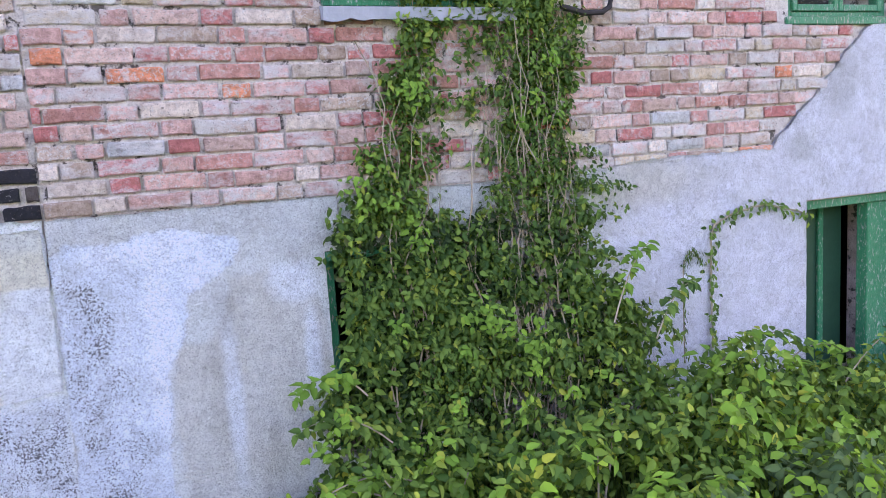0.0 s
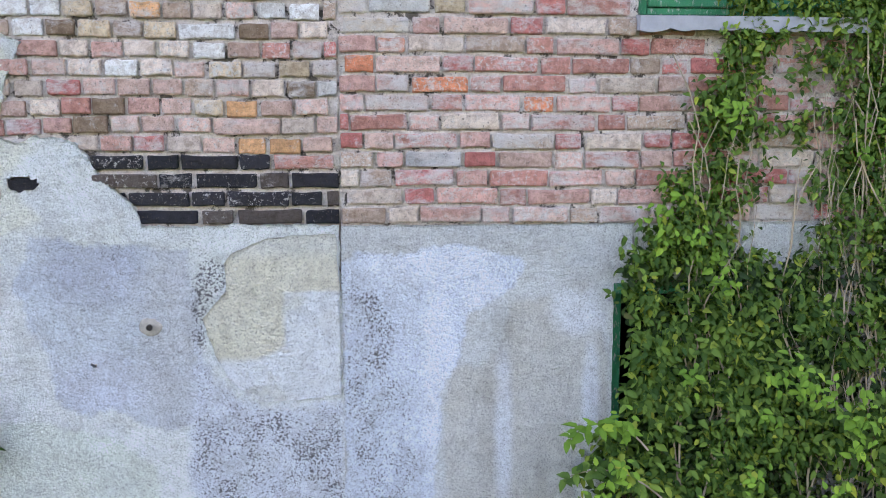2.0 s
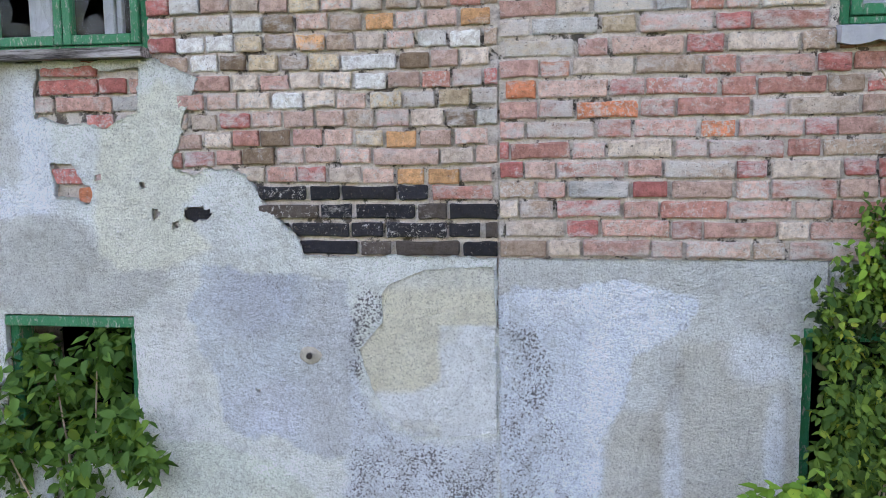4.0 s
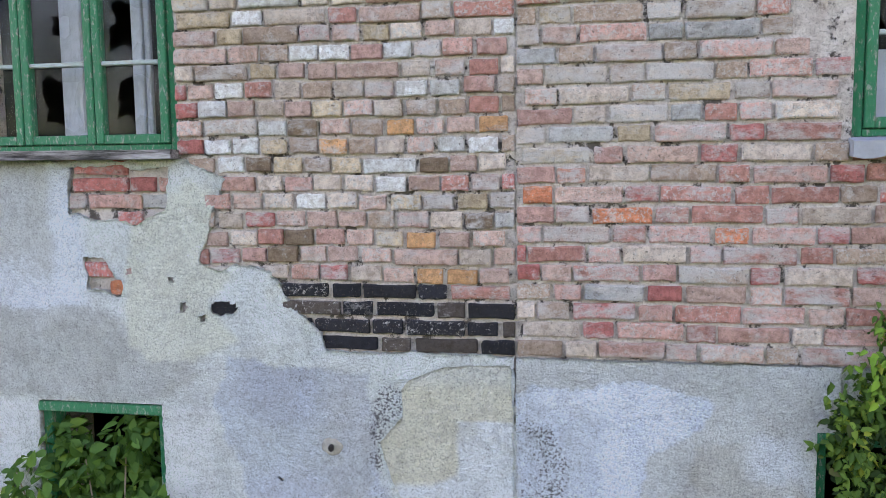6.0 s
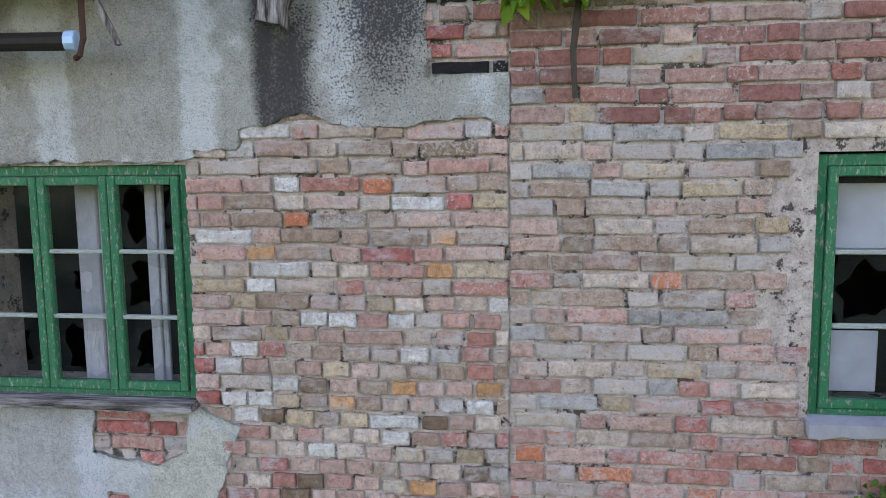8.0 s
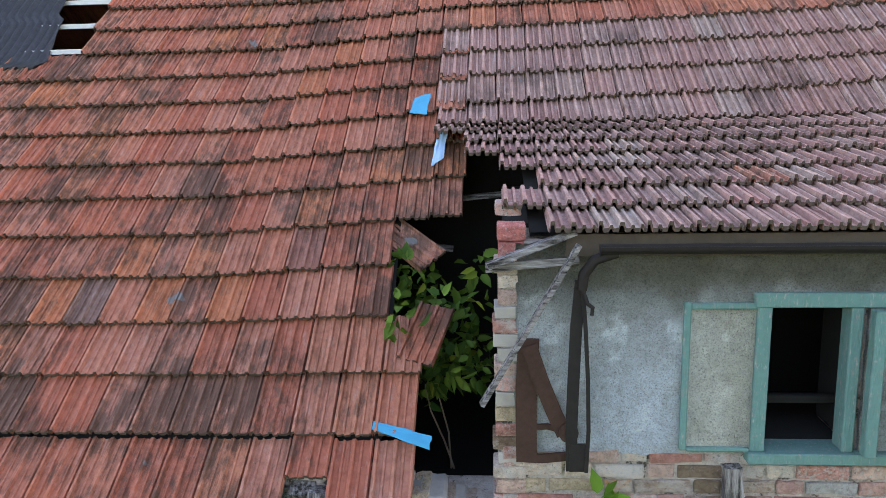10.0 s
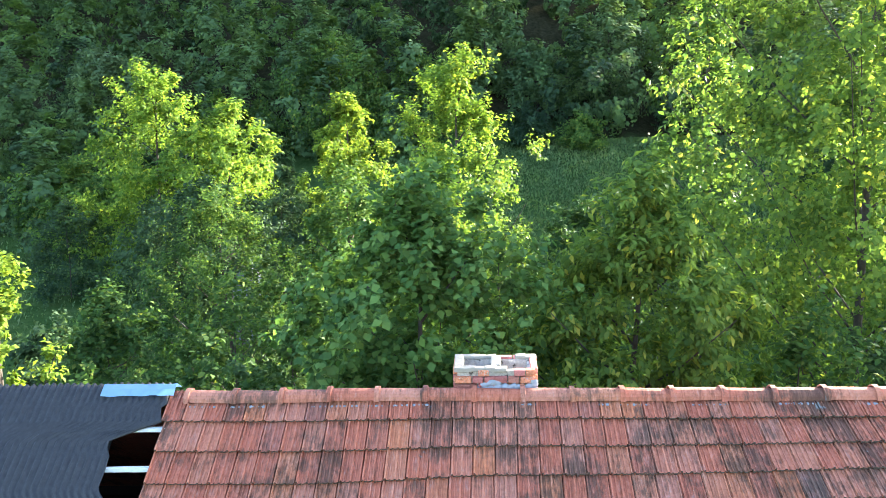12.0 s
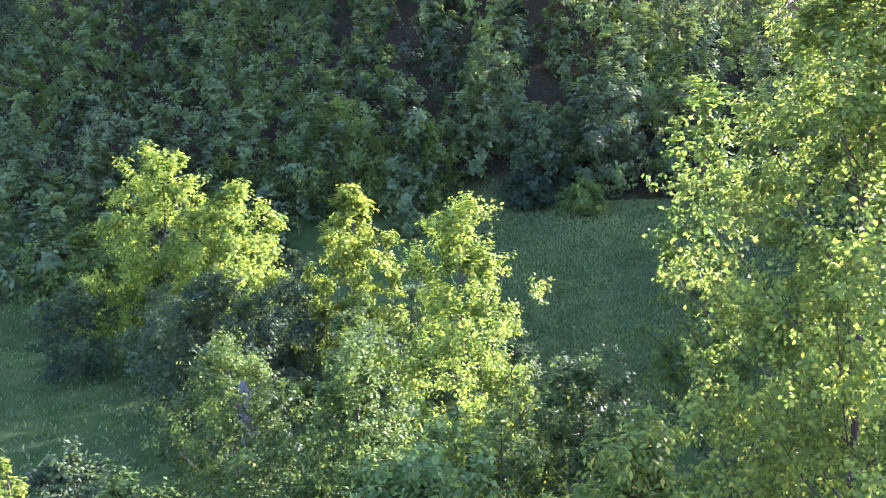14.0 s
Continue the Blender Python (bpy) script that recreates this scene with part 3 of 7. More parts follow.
# ---- tiles of the roofs ----
def tile_mesh(name, w, length, ribs, thick, seed):
    """One interlocking clay tile: its length runs up +y, its lower edge at y = 0; ribs: (place across, width, height)."""
    rnd = random.Random(seed)
    xs = sorted({-0.5, -0.47, 0.47, 0.5, *[c + s for c, hw, h in ribs for s in (-hw, -hw * 0.55, hw * 0.55, hw)]})

    def top(x):
        return max([0.0] + [h * (1 if abs(x - c) <= hw * 0.6 else 0) for c, hw, h in ribs])
    vs, fs = [], []
    for x in xs:
        d = rnd.uniform(-0.004, 0.004)
        vs += [(x * w, d, top(x) + thick), (x * w, d + length, top(x) * 0.8 + thick * 0.5), (x * w, d, top(x) + 0.002), (x * w, d + 0.05, top(x) - 0.004)]
    for i in range(len(xs) - 1):
        a, b = 4 * i, 4 * i + 4
        fs += [(a, b, b + 1, a + 1), (a + 2, b + 2, b, a), (a + 3, b + 3, b + 2, a + 2)]
    e = 4 * (len(xs) - 1)
    fs += [(2, 0, 1, 3), (e + 1, e, e + 2, e + 3)]
    me = bpy.data.meshes.new(name)
    me.from_pydata(vs, [], fs)
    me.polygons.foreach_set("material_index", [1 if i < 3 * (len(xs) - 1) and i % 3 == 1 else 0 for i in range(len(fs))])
    return me


def tiled(name, me_list, mats, far_mats, spots, near, owner):
    """Lays tiles at spots (x, y, z, slope, kind, turn). Those chosen by near are objects of their own, the rest one joined part."""
    singles, vs, fs, mi = [], [], [], []
    rnd = random.Random(len(spots))
    for x, y, z, slope, kind, turn in spots:
        m = (Matrix.Translation((x, y, z)) @ Matrix.Rotation(slope, 4, "X")
             @ Matrix.Rotation(turn + rnd.gauss(0, 0.005), 4, "Z") @ Matrix.Rotation(rnd.gauss(0, 0.006), 4, "Y"))
        me = me_list[kind][rnd.randrange(len(me_list[kind]))]
        if len(singles) < 300 and near(x, y):
            ob = new("tile", me)
            ob.matrix_world = m
            ob.parent = owner
            singles.append(ob)
        else:
            o = len(vs)
            vs += [tuple(m @ v.co) for v in me.vertices]
            fs += [tuple(o + i for i in p.vertices) for p in me.polygons]
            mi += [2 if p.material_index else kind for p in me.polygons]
    ob = raw(name, vs, fs, far_mats, owner)
    ob.data.polygons.foreach_set("material_index", mi)
    ob["kind"] = "stuff"
    return ob


TW = 0.215
RIBS_RED = [(-0.43, 0.06, 0.026), (-0.22, 0.045, 0.009), (0.02, 0.07, 0.020), (0.22, 0.045, 0.009), (0.45, 0.045, 0.020)]
RIBS_GREY = [(-0.42, 0.07, 0.034), (-0.20, 0.05, 0.015), (0.03, 0.075, 0.030), (0.25, 0.05, 0.015), (0.45, 0.04, 0.018)]
red_meshes = [tile_mesh("red_tile", TW * 0.985, 0.40, RIBS_RED, 0.022, s) for s in range(4)]
grey_meshes = [tile_mesh("grey_tile", TW * 0.985, 0.38, RIBS_GREY, 0.022, s) for s in range(4)]
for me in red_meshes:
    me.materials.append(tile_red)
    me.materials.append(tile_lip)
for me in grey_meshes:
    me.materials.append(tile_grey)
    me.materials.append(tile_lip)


def slope_at(f, x, y, e=0.12):
    return math.atan2(f(x, y + e) - f(x, y), e)


# steep left roof with its stepped, broken eave and the ragged edge at the gap
ROW0, ROWD = -0.62, 0.2725
spots_l = []
rnd = random.Random(4)
for k in range(18):
    y = ROW0 + ROWD * k - 0.04 * smooth01(2.0, 0.3, ROWD * k) - (0.04 if k == 2 else 0.0)
    lo = -3.5 if y > 2.75 else -6.9
    if k == 0:
        hi = -1.95
    elif k == 1:
        hi = -1.72
    elif k == 2:
        hi = -0.45
    elif y < 0.6:
        hi = -0.40
    elif y < 1.2:
        hi = -0.58
    elif y < 2.1:
        hi = -0.30
    else:
        hi = -0.28
    if y >= 2.75:
        hi = 6.9
    n = int((hi - lo) / TW)
    for i in range(n):
        x = TW * (round(hi / TW) - i - 0.5) + 0.012 * math.sin(k * 1.7)
        yt = y + 0.13 if k == 2 and -1.10 < x < -0.88 else y
        z = roof_main(x, yt) + 0.012
        kind = 0
        spots_l.append((x, yt, z + 0.020, slope_at(roof_main, x, y) - 0.095, kind, 0.0))
roof_left = tagged(empty("roof_tiles_red", (-2.5, 1.5, 6.2)), "sagging roof of red clay tiles with dark streaks", "roof", kind="structure")
roof_left.matrix_world = Matrix()
tiled("joined_tiles", [red_meshes, grey_meshes], None, [tile_red_far, tile_grey_far, tile_lip], spots_l, lambda x, y: x > -2.9 and y < 2.2, roof_left)

# flatter right roof, laid along its bent profile
spots_r = []
x_prof = [-0.08, 0.22, 0.53, 0.84, 1.13, 1.40, 1.66, 1.92, 2.17, 2.42, 2.67, 2.92]
for k, y in enumerate(x_prof):
    if y > 2.70:
        break
    dy = x_prof[k + 1] - y
    lo = (0.31, 0.07, 0.16, -0.10, -0.12, -0.30, -0.34, -0.36, -0.48, -0.36, -0.36)[k]
    n = int((6.9 - lo) / TW)
    for i in range(n):
        x = TW * (round(lo / TW) + i + 0.5) + 0.010 * math.sin(k * 2.1)
        if k == 2 and 0.0 < x < 0.1:
            continue
        spots_r.append((x, y, roof_right(x, y) + 0.030, math.atan2(roof_right(x, y + dy) - roof_right(x, y) - 0.026, dy), 1, 0.0))
roof_rt = tagged(empty("roof_tiles_grey"), "weathered grey-purple interlocking tile roof", "roof", kind="structure")
tiled("joined_tiles", [red_meshes, grey_meshes], None, [tile_red_far, tile_grey_far, tile_lip], spots_r, lambda x, y: x < 2.6, roof_rt)


# roof decks under the tiles, so that no light falls through
def deck(name, f, x0, x1, y0, y1, drop, mat, nx=8, ny=18):
    vs, fs = [], []
    for i in range(nx + 1):
        for j in range(ny + 1):
            x, y = x0 + (x1 - x0) * i / nx, y0 + (y1 - y0) * j / ny
            vs += [(x, y, f(x, y) - drop), (x, y, f(x, y) - drop - 0.02)]
    idx = lambda i, j, s: 2 * (i * (ny + 1) + j) + s
    for i in range(nx):
        for j in range(ny):
            fs += [(idx(i, j, 0), idx(i + 1, j, 0), idx(i + 1, j + 1, 0), idx(i, j + 1, 0)),
                   (idx(i, j, 1), idx(i, j + 1, 1), idx(i + 1, j + 1, 1), idx(i + 1, j, 1))]
    return raw(name, vs, fs, mat)


for nm, f, a in (("left", roof_main, (-6.9, -3.95, 0.12, 4.2)), ("left", roof_main, (-3.95, -3.45, 0.12, 2.95)), ("left", roof_main, (-3.45, -0.62, 0.12, 4.2)), ("left", roof_main, (-0.62, -0.36, 1.45, 4.2)),
                 ("left", roof_main, (-0.36, 6.9, 2.3, 4.2)), ("right", roof_right, (0.14, 6.9, 0.10, 2.4))):
    tagged(deck("roof_deck", f, *a, 0.035, black_void), "near-black sheets closing the roof under the tiles", "roof boarding", kind="structure")

# far slope of the roof
bm = bmesh.new()
for x0, x1 in ((-6.9, 6.9),):
    q = [bm.verts.new(p) for p in ((x0, 4.32, 8.36), (x1, 4.32, 8.36), (x1, 8.4, 5.2), (x0, 8.4, 5.2))]
    bm.faces.new(q)
    q = [bm.verts.new(p) for p in ((x0, 4.32, 8.32), (x0, 8.4, 5.16), (x1, 8.4, 5.16), (x1, 4.32, 8.32))]
    bm.faces.new(q)
tagged(part("roof_back", bm, tile_red_far), "far slope of the red tile roof", "roof", kind="structure")


# ridge caps
def ridge_cap(seed):
    rnd = random.Random(seed)
    bm = bmesh.new()
    n, rings = 8, []
    for s, (u, r) in enumerate(((0, 0.128), (0.05, 0.128), (0.055, 0.105), (0.54, 0.098))):
        rings.append([(bm.verts.new((u, math.cos(a) * r, math.sin(a) * r * 0.95)), bm.verts.new((u, math.cos(a) * (r - 0.016), math.sin(a) * (r - 0.016) * 0.95)))
                      for a in (math.pi * i / n for i in range(n + 1))])
    for r0, r1 in zip(rings, rings[1:]):
        for i in range(n):
            bm.faces.new((r0[i][0], r0[i + 1][0], r1[i + 1][0], r1[i][0]))
            bm.faces.new((r0[i][1], r1[i][1], r1[i + 1][1], r0[i + 1][1]))
    for rg in (rings[0], rings[-1]):
        for i in range(n):
            bm.faces.new((rg[i][0], rg[i][1], rg[i + 1][1], rg[i + 1][0]))
    bmesh.ops.recalc_face_normals(bm, faces=bm.faces)
    return bm


cap0 = tagged(part("ridge_tile", ridge_cap(1), tile_red), "half-round red clay ridge tile bedded on the roof ridge", "ridge tile", "ridge tiles")
rnd = random.Random(8)
caps = []
for i in range(20):
    x = -3.26 + 0.505 * i
    z = roof_main(max(-3.2, x), 4.25) + 0.01 + rnd.uniform(-0.008, 0.008)
    m = Matrix.Translation((x, 4.27, z)) @ Matrix.Rotation(rnd.uniform(-0.02, 0.02), 4, "Y")
    if i == 0:
        cap0.matrix_world = m
    else:
        copy_thing(cap0, m)
# mortar bedding under the caps
bm = bmesh.new()
rnd = random.Random(3)
for i in range(150):
    x = -3.2 + i * 0.066
    if n2(x, 0, 1.9, 4) < (0.22 if x > -0.6 else -0.15):
        continue
    r = rnd.uniform(0.010, 0.026)
    bmesh.ops.create_icosphere(bm, subdivisions=1, radius=r, matrix=Matrix.Translation((x, 4.165, roof_main(x, 4.165) + 0.025)) @ Matrix.Diagonal((1.4, 1, 0.7, 1)))
tagged(part("ridge_mortar", bm, concrete, smooth=True), "crumbling grey mortar along the ridge tiles", "mortar", kind="structure")


# bitumen sheeting on the far end of the roof, corrugated, with a torn edge
def bitumen_sheet():
    vs, fs = [], []
    nx, ny = 170, 26
    for j in range(ny + 1):
        for i in range(nx + 1):
            y = 2.78 + (4.36 - 2.78) * j / ny
            edge = -3.72 - 0.24 * smooth01(2.85, 3.85, y) + 0.50 * smooth01(3.80, 4.02, y) + 0.13 * fbm(0, y, 7, 2)
            x = -6.9 + (edge + 6.9) * i / nx
            z = roof_main(x, y) + 0.06 + 0.017 * math.sin(x * 2 * math.pi / 0.076) + 0.03 * fbm(x, y, 1.0, 4)
            yy = y
            vs.append((x, yy, z))
    w = nx + 1
    fs = [(j * w + i, j * w + i + 1, (j + 1) * w + i + 1, (j + 1) * w + i) for j in range(ny) for i in range(nx)]
    ob = raw("bitumen_sheet", vs, fs, bitumen, smooth=True)
    s = ob.modifiers.new("thick", "SOLIDIFY")
    s.thickness = 0.006
    return tagged(ob, "torn black corrugated bitumen sheeting on the roof", "roof sheet", kind="structure")


bitumen_sheet()
pale_wood = make_plain("pale_batten", (0.55, 0.56, 0.57), 0.8, 0, 0.2, 14)
for i, y in enumerate((3.02, 3.32, 3.62, 3.97)):
    tagged(part("roof_batten", beam((-3.97, y, roof_main(-3.8, y) + 0.0), (-3.40, y + 0.01, roof_main(-3.4, y) + 0.0), 0.05, 0.04, jag=0.05, seed=i), pale_wood),
           "bare pale roof batten in the torn roof opening", "batten", "roof battens")
bm = bmesh.new()
rows = []
for i in range(17):
    x = -4.18 + i * 0.050
    wav = 0.012 * n2(x, 0, 5, 3)
    rows.append([bm.verts.new((x, y + 0.02 * n2(x, j, 4, 5), roof_main(x, min(y, 4.3)) + up + wav + 0.012 * n2(x, j, 7, 6)))
                 for j, (y, up) in enumerate(((4.20, 0.105), (4.26, 0.115), (4.32, 0.12), (4.44, 0.04)))])
for p, q in zip(rows, rows[1:]):
    for j in range(3):
        bm.faces.new((p[j], q[j], q[j + 1], p[j + 1]))
bmesh.ops.solidify(bm, geom=bm.faces[:], thickness=0.004)
tagged(part("ridge_flashing", bm, white_sheet), "bent pale blue sheet metal on the ridge", "flashing")


# ---- chimney ----
chimney_brick = make_brick("chimney_brick", tones(CLAY, ORANGE, ROSE, CLAY, (0.40, 0.16, 0.12)), -0.05)


def chimney():
    ch = tagged(empty("chimney", (0.02, 4.55, 8.0)), "crumbling red brick chimney with mortar cap", "chimney")
    ch.matrix_world = Matrix.Translation((0.02, 4.6, 8.0))
    rnd = random.Random(5)
    core = bmesh.new()
    for a in ((-0.40, 0.40, -0.21, -0.15), (-0.40, 0.40, 0.15, 0.21), (-0.40, -0.34, -0.15, 0.15), (0.34, 0.40, -0.15, 0.15), (-0.05, 0.05, -0.15, 0.15)):
        add_box(core, *a, -0.3, 0.60)
    add_box(core, -0.34, 0.34, -0.15, 0.15, -0.3, 0.35)
    part("core", core, mortar, ch)
    for c in range(8):
        z = 0.02 + c * 0.077
        for side, half, yy in ((0, 0.43, -0.24), (1, 0.43, 0.24)):
            x = -half + (0.0 if c % 2 else -0.06)
            while x < half - 0.05:
                L = min(rnd.choice((0.25, 0.25, 0.125)), half - x)
                if rnd.random() > 0.10 and x + L > -half + 0.05:
                    xa = max(x, -half)
                    part("brick", box(xa, x + L - 0.012, yy - 0.03 if yy < 0 else yy - 0.06, yy + 0.06 if yy < 0 else yy + 0.03, z, z + 0.064, 0.006), chimney_brick, ch)
                x += L
        for sx in (-1, 1):
            part("brick", box(min(sx * 0.37, sx * 0.445), max(sx * 0.37, sx * 0.445), -0.2, 0.2, z, z + 0.064, 0.006), chimney_brick, ch)
    bm = bmesh.new()
    for x0, x1, y0, y1 in ((-0.44, 0.44, -0.26, -0.17), (-0.44, 0.44, 0.17, 0.26), (-0.44, -0.35, -0.17, 0.17), (0.35, 0.44, -0.17, 0.17), (-0.05, 0.05, -0.17, 0.17)):
        n = max(1, round((x1 - x0) / 0.11))
        for i in range(n):
            if rnd.random() < 0.78:
                a, b = x0 + (x1 - x0) * i / n, x0 + (x1 - x0) * (i + 1) / n
                add_box(bm, a, b + 0.01, y0, y1, 0.60, 0.632 + rnd.uniform(0, 0.022), 0.008)
    for v in bm.verts:
        v.co += Vector((n2(v.co.x, v.co.y, 9, 1), n2(v.co.x, v.co.y, 9, 2), n2(v.co.x, v.co.y, 8, 3))) * 0.016
    part("cap", bm, make_plain("pale_mortar", (0.30, 0.26, 0.21), 0.95, 0, 0.45, 18, 0.8), ch, "rough pale mortar cap")
    bm = bmesh.new()
    for i in range(40):
        bmesh.ops.create_icosphere(bm, subdivisions=1, radius=rnd.uniform(0.02, 0.05), matrix=Matrix.Translation((rnd.uniform(-0.2, 0.43), -0.265, rnd.uniform(0.30, 0.5))) @ Matrix.Diagonal((1.3, 0.35, 1, 1)))
    part("mortar_patch", bm, concrete, ch, "smeared grey mortar on the bricks", smooth=True)
    return ch


chimney()


# ---- plaster coats ----
def plaster_sheet(owner, x0, x1, z0, z1, inside, tint, holes=(), thick=0.018, relief=None, base=0.009, cell=0.02, name="plaster", label="", mat=None):
    """A coat of plaster with a ragged outline, where inside(x, z) > 0; tint gives red, green, blue and pits."""
    nx, nz = int((x1 - x0) / cell), int((z1 - z0) / cell)
    X = [x0 + cell * i for i in range(nx + 1)]
    Z = [z0 + cell * j for j in range(nz + 1)]
    ok = [[(not any(h[0] - 0.002 < X[i] + cell / 2 < h[1] + 0.002 and h[2] - 0.002 < Z[j] + cell / 2 < h[3] + 0.002 for h in holes)) and inside(X[i] + cell / 2, Z[j] + cell / 2) > 0
           for j in range(nz)] for i in range(nx)]
    ids, vs, fs, back = {}, [], [], {}

    def vid(i, j):
        if (i, j) not in ids:
            x, z = X[i], Z[j]
            ids[(i, j)] = len(vs)
            jx = 0.35 * cell * n2(x, z, 31, 1)
            jz = 0.35 * cell * n2(x, z, 31, 2)
            vs.append((x + jx, base - thick - 0.0035 * fbm(x, z, 6, 3) - 0.002 * n2(x, z, 40, 5) - (relief(x, z) if relief else 0.0), z + jz))
        return ids[(i, j)]

    def bid(i, j):
        if (i, j) not in back:
            a = vs[vid(i, j)]
            back[(i, j)] = len(vs)
            vs.append((a[0], base + 0.01, a[2]))
        return back[(i, j)]
    for i in range(nx):
        for j in range(nz):
            if not ok[i][j]:
                continue
            fs.append((vid(i, j), vid(i + 1, j), vid(i + 1, j + 1), vid(i, j + 1)))
            for di, dj, a, b in ((-1, 0, (i, j), (i, j + 1)), (1, 0, (i + 1, j + 1), (i + 1, j)), (0, -1, (i + 1, j), (i, j)), (0, 1, (i, j + 1), (i + 1, j + 1))):
                p, q = i + di, j + dj
                if not (0 <= p < nx and 0 <= q < nz and ok[p][q]):
                    fs.append((vid(*a), bid(*a), bid(*b), vid(*b)))
    # draw the rim in from the grid to the true outline
    for key, bi in back.items():
        x, z = X[key[0]], Z[key[1]]
        f, e = inside(x, z), 0.004
        gx, gz = (inside(x + e, z) - inside(x - e, z)) / (2 * e), (inside(x, z + e) - inside(x, z - e)) / (2 * e)
        gg = math.hypot(gx, gz)
        if 0.2 < gg < 6:
            d = max(-0.75 * cell, min(0.75 * cell, f / gg))
            for i in (ids[key], bi):
                vs[i] = (x - gx / gg * d, vs[i][1], z - gz / gg * d)
    ob = raw(name, vs, fs, mat or plaster, owner, label, smooth=True)
    col = ob.data.color_attributes.new("tint", "FLOAT_COLOR", "POINT")
    pit = ob.data.color_attributes.new("pits", "FLOAT_COLOR", "POINT")
    a, b = [], []
    for v in vs:
        r, g, bl, p = tint(v[0], v[2])
        a += [r, g, bl, 1.0]
        b += [p, p, p, 1.0]
    col.data.foreach_set("color", a)
    pit.data.foreach_set("color", b)
    return ob


def lerp3(a, b, k):
    return tuple(p + (q - p) * k for p, q in zip(a, b))


def blob(x, z, cx, cz, rx, rz, soft=0.35, seed=0):
    d = math.hypot((x - cx) / rx, (z - cz) / rz) + 0.35 * fbm(x, z, 4, seed) + 0.16 * fbm(x, z, 14, seed + 3)
    return smooth01(1 + soft, 1 - soft, d)


def depth_in(x, z, pts):
    """Distance from a closed outline, positive within it."""
    best, inside = 1e9, False
    xa, za = pts[-1]
    for xb, zb in pts:
        dx, dz = xb - xa, zb - za
        k = min(1.0, max(0.0, ((x - xa) * dx + (z - za) * dz) / (dx * dx + dz * dz)))
        d = (x - xa - dx * k) ** 2 + (z - za - dz * k) ** 2
        if d < best:
            best = d
        if (za > z) != (zb > z) and x < xa + dx * (z - za) / dz:
            inside = not inside
        xa, za = xb, zb
    return math.sqrt(best) if inside else -math.sqrt(best)


def coat(x, z, pts, soft=0.015, rag=0.03, seed=0):
    """How far a coat of plaster with torn edges covers a place, from 0 to 1."""
    d = depth_in(x, z, pts)
    if d < -4 * rag - soft or d > 4 * rag + soft:
        return 1.0 if d > 0 else 0.0
    return smooth01(-soft, soft, d + rag * fbm(x, z, 6, seed) + 0.6 * rag * fbm(x, z, 21, seed + 2))


CREAM_UP = [(-1.75, 2.30), (-1.46, 2.46), (-1.30, 2.40), (-1.40, 2.10), (-1.24, 2.07), (-1.40, 1.92), (-1.25, 1.74), (-1.59, 1.58), (-1.78, 1.60), (-1.81, 1.89)]
ROUGH = [(-2.75, 1.86), (-2.02, 1.89), (-1.82, 1.84), (-1.79, 1.73), (-1.68, 1.62), (-1.50, 1.66), (-1.42, 1.585), (-1.68, 1.445), (-2.75, 1.44)]
SLATE = [(-1.30, 1.66), (-0.65, 1.60), (-0.62, 1.37), (-0.61, 1.17), (-0.60, 0.87), (-0.75, 0.79), (-0.99, 0.89), (-1.10, 0.87), (-1.22, 0.93), (-1.30, 1.27), (-1.39, 1.47)]
LOW_PALE = [(-1.60, 0.86), (-1.30, 0.85), (-1.00, 0.77), (-0.84, 0.65), (-0.80, 0.40), (-0.9, -0.2), (-1.60, -0.2)]
SPECK_HIGH = [(-0.61, 1.60), (-0.49, 1.57), (-0.47, 1.44), (-0.57, 1.33), (-0.585, 1.15), (-0.66, 1.18), (-0.65, 1.40)]
SPECK_LOW = [(-0.64, 1.20), (-0.55, 1.02), (-0.36, 0.90), (0.0, 0.91), (0.0, -0.3), (-0.72, -0.3), (-0.68, 0.7)]
BLUE = [(0.0, 1.52), (0.07, 1.575), (0.26, 1.57), (0.52, 1.62), (0.61, 1.585), (0.79, 1.54), (0.755, 1.42), (0.55, 1.30), (0.50, 1.03), (0.42, 0.95), (0.40, -0.3), (0.0, -0.3)]
BEIGE_COAT = [(0.74, 1.37), (1.04, 1.335), (1.19, 1.18), (1.21, 0.78), (1.06, 0.63), (1.0, -0.3), (0.46, -0.3), (0.45, 0.88), (0.49, 1.05), (0.62, 1.05), (0.72, 1.22)]
SPECK_RIGHT = [(0.0, 1.46), (0.16, 1.42), (0.24, 1.22), (0.22, 1.05), (0.30, 0.90), (0.34, 0.60), (0.25, 0.30), (0.0, 0.30)]


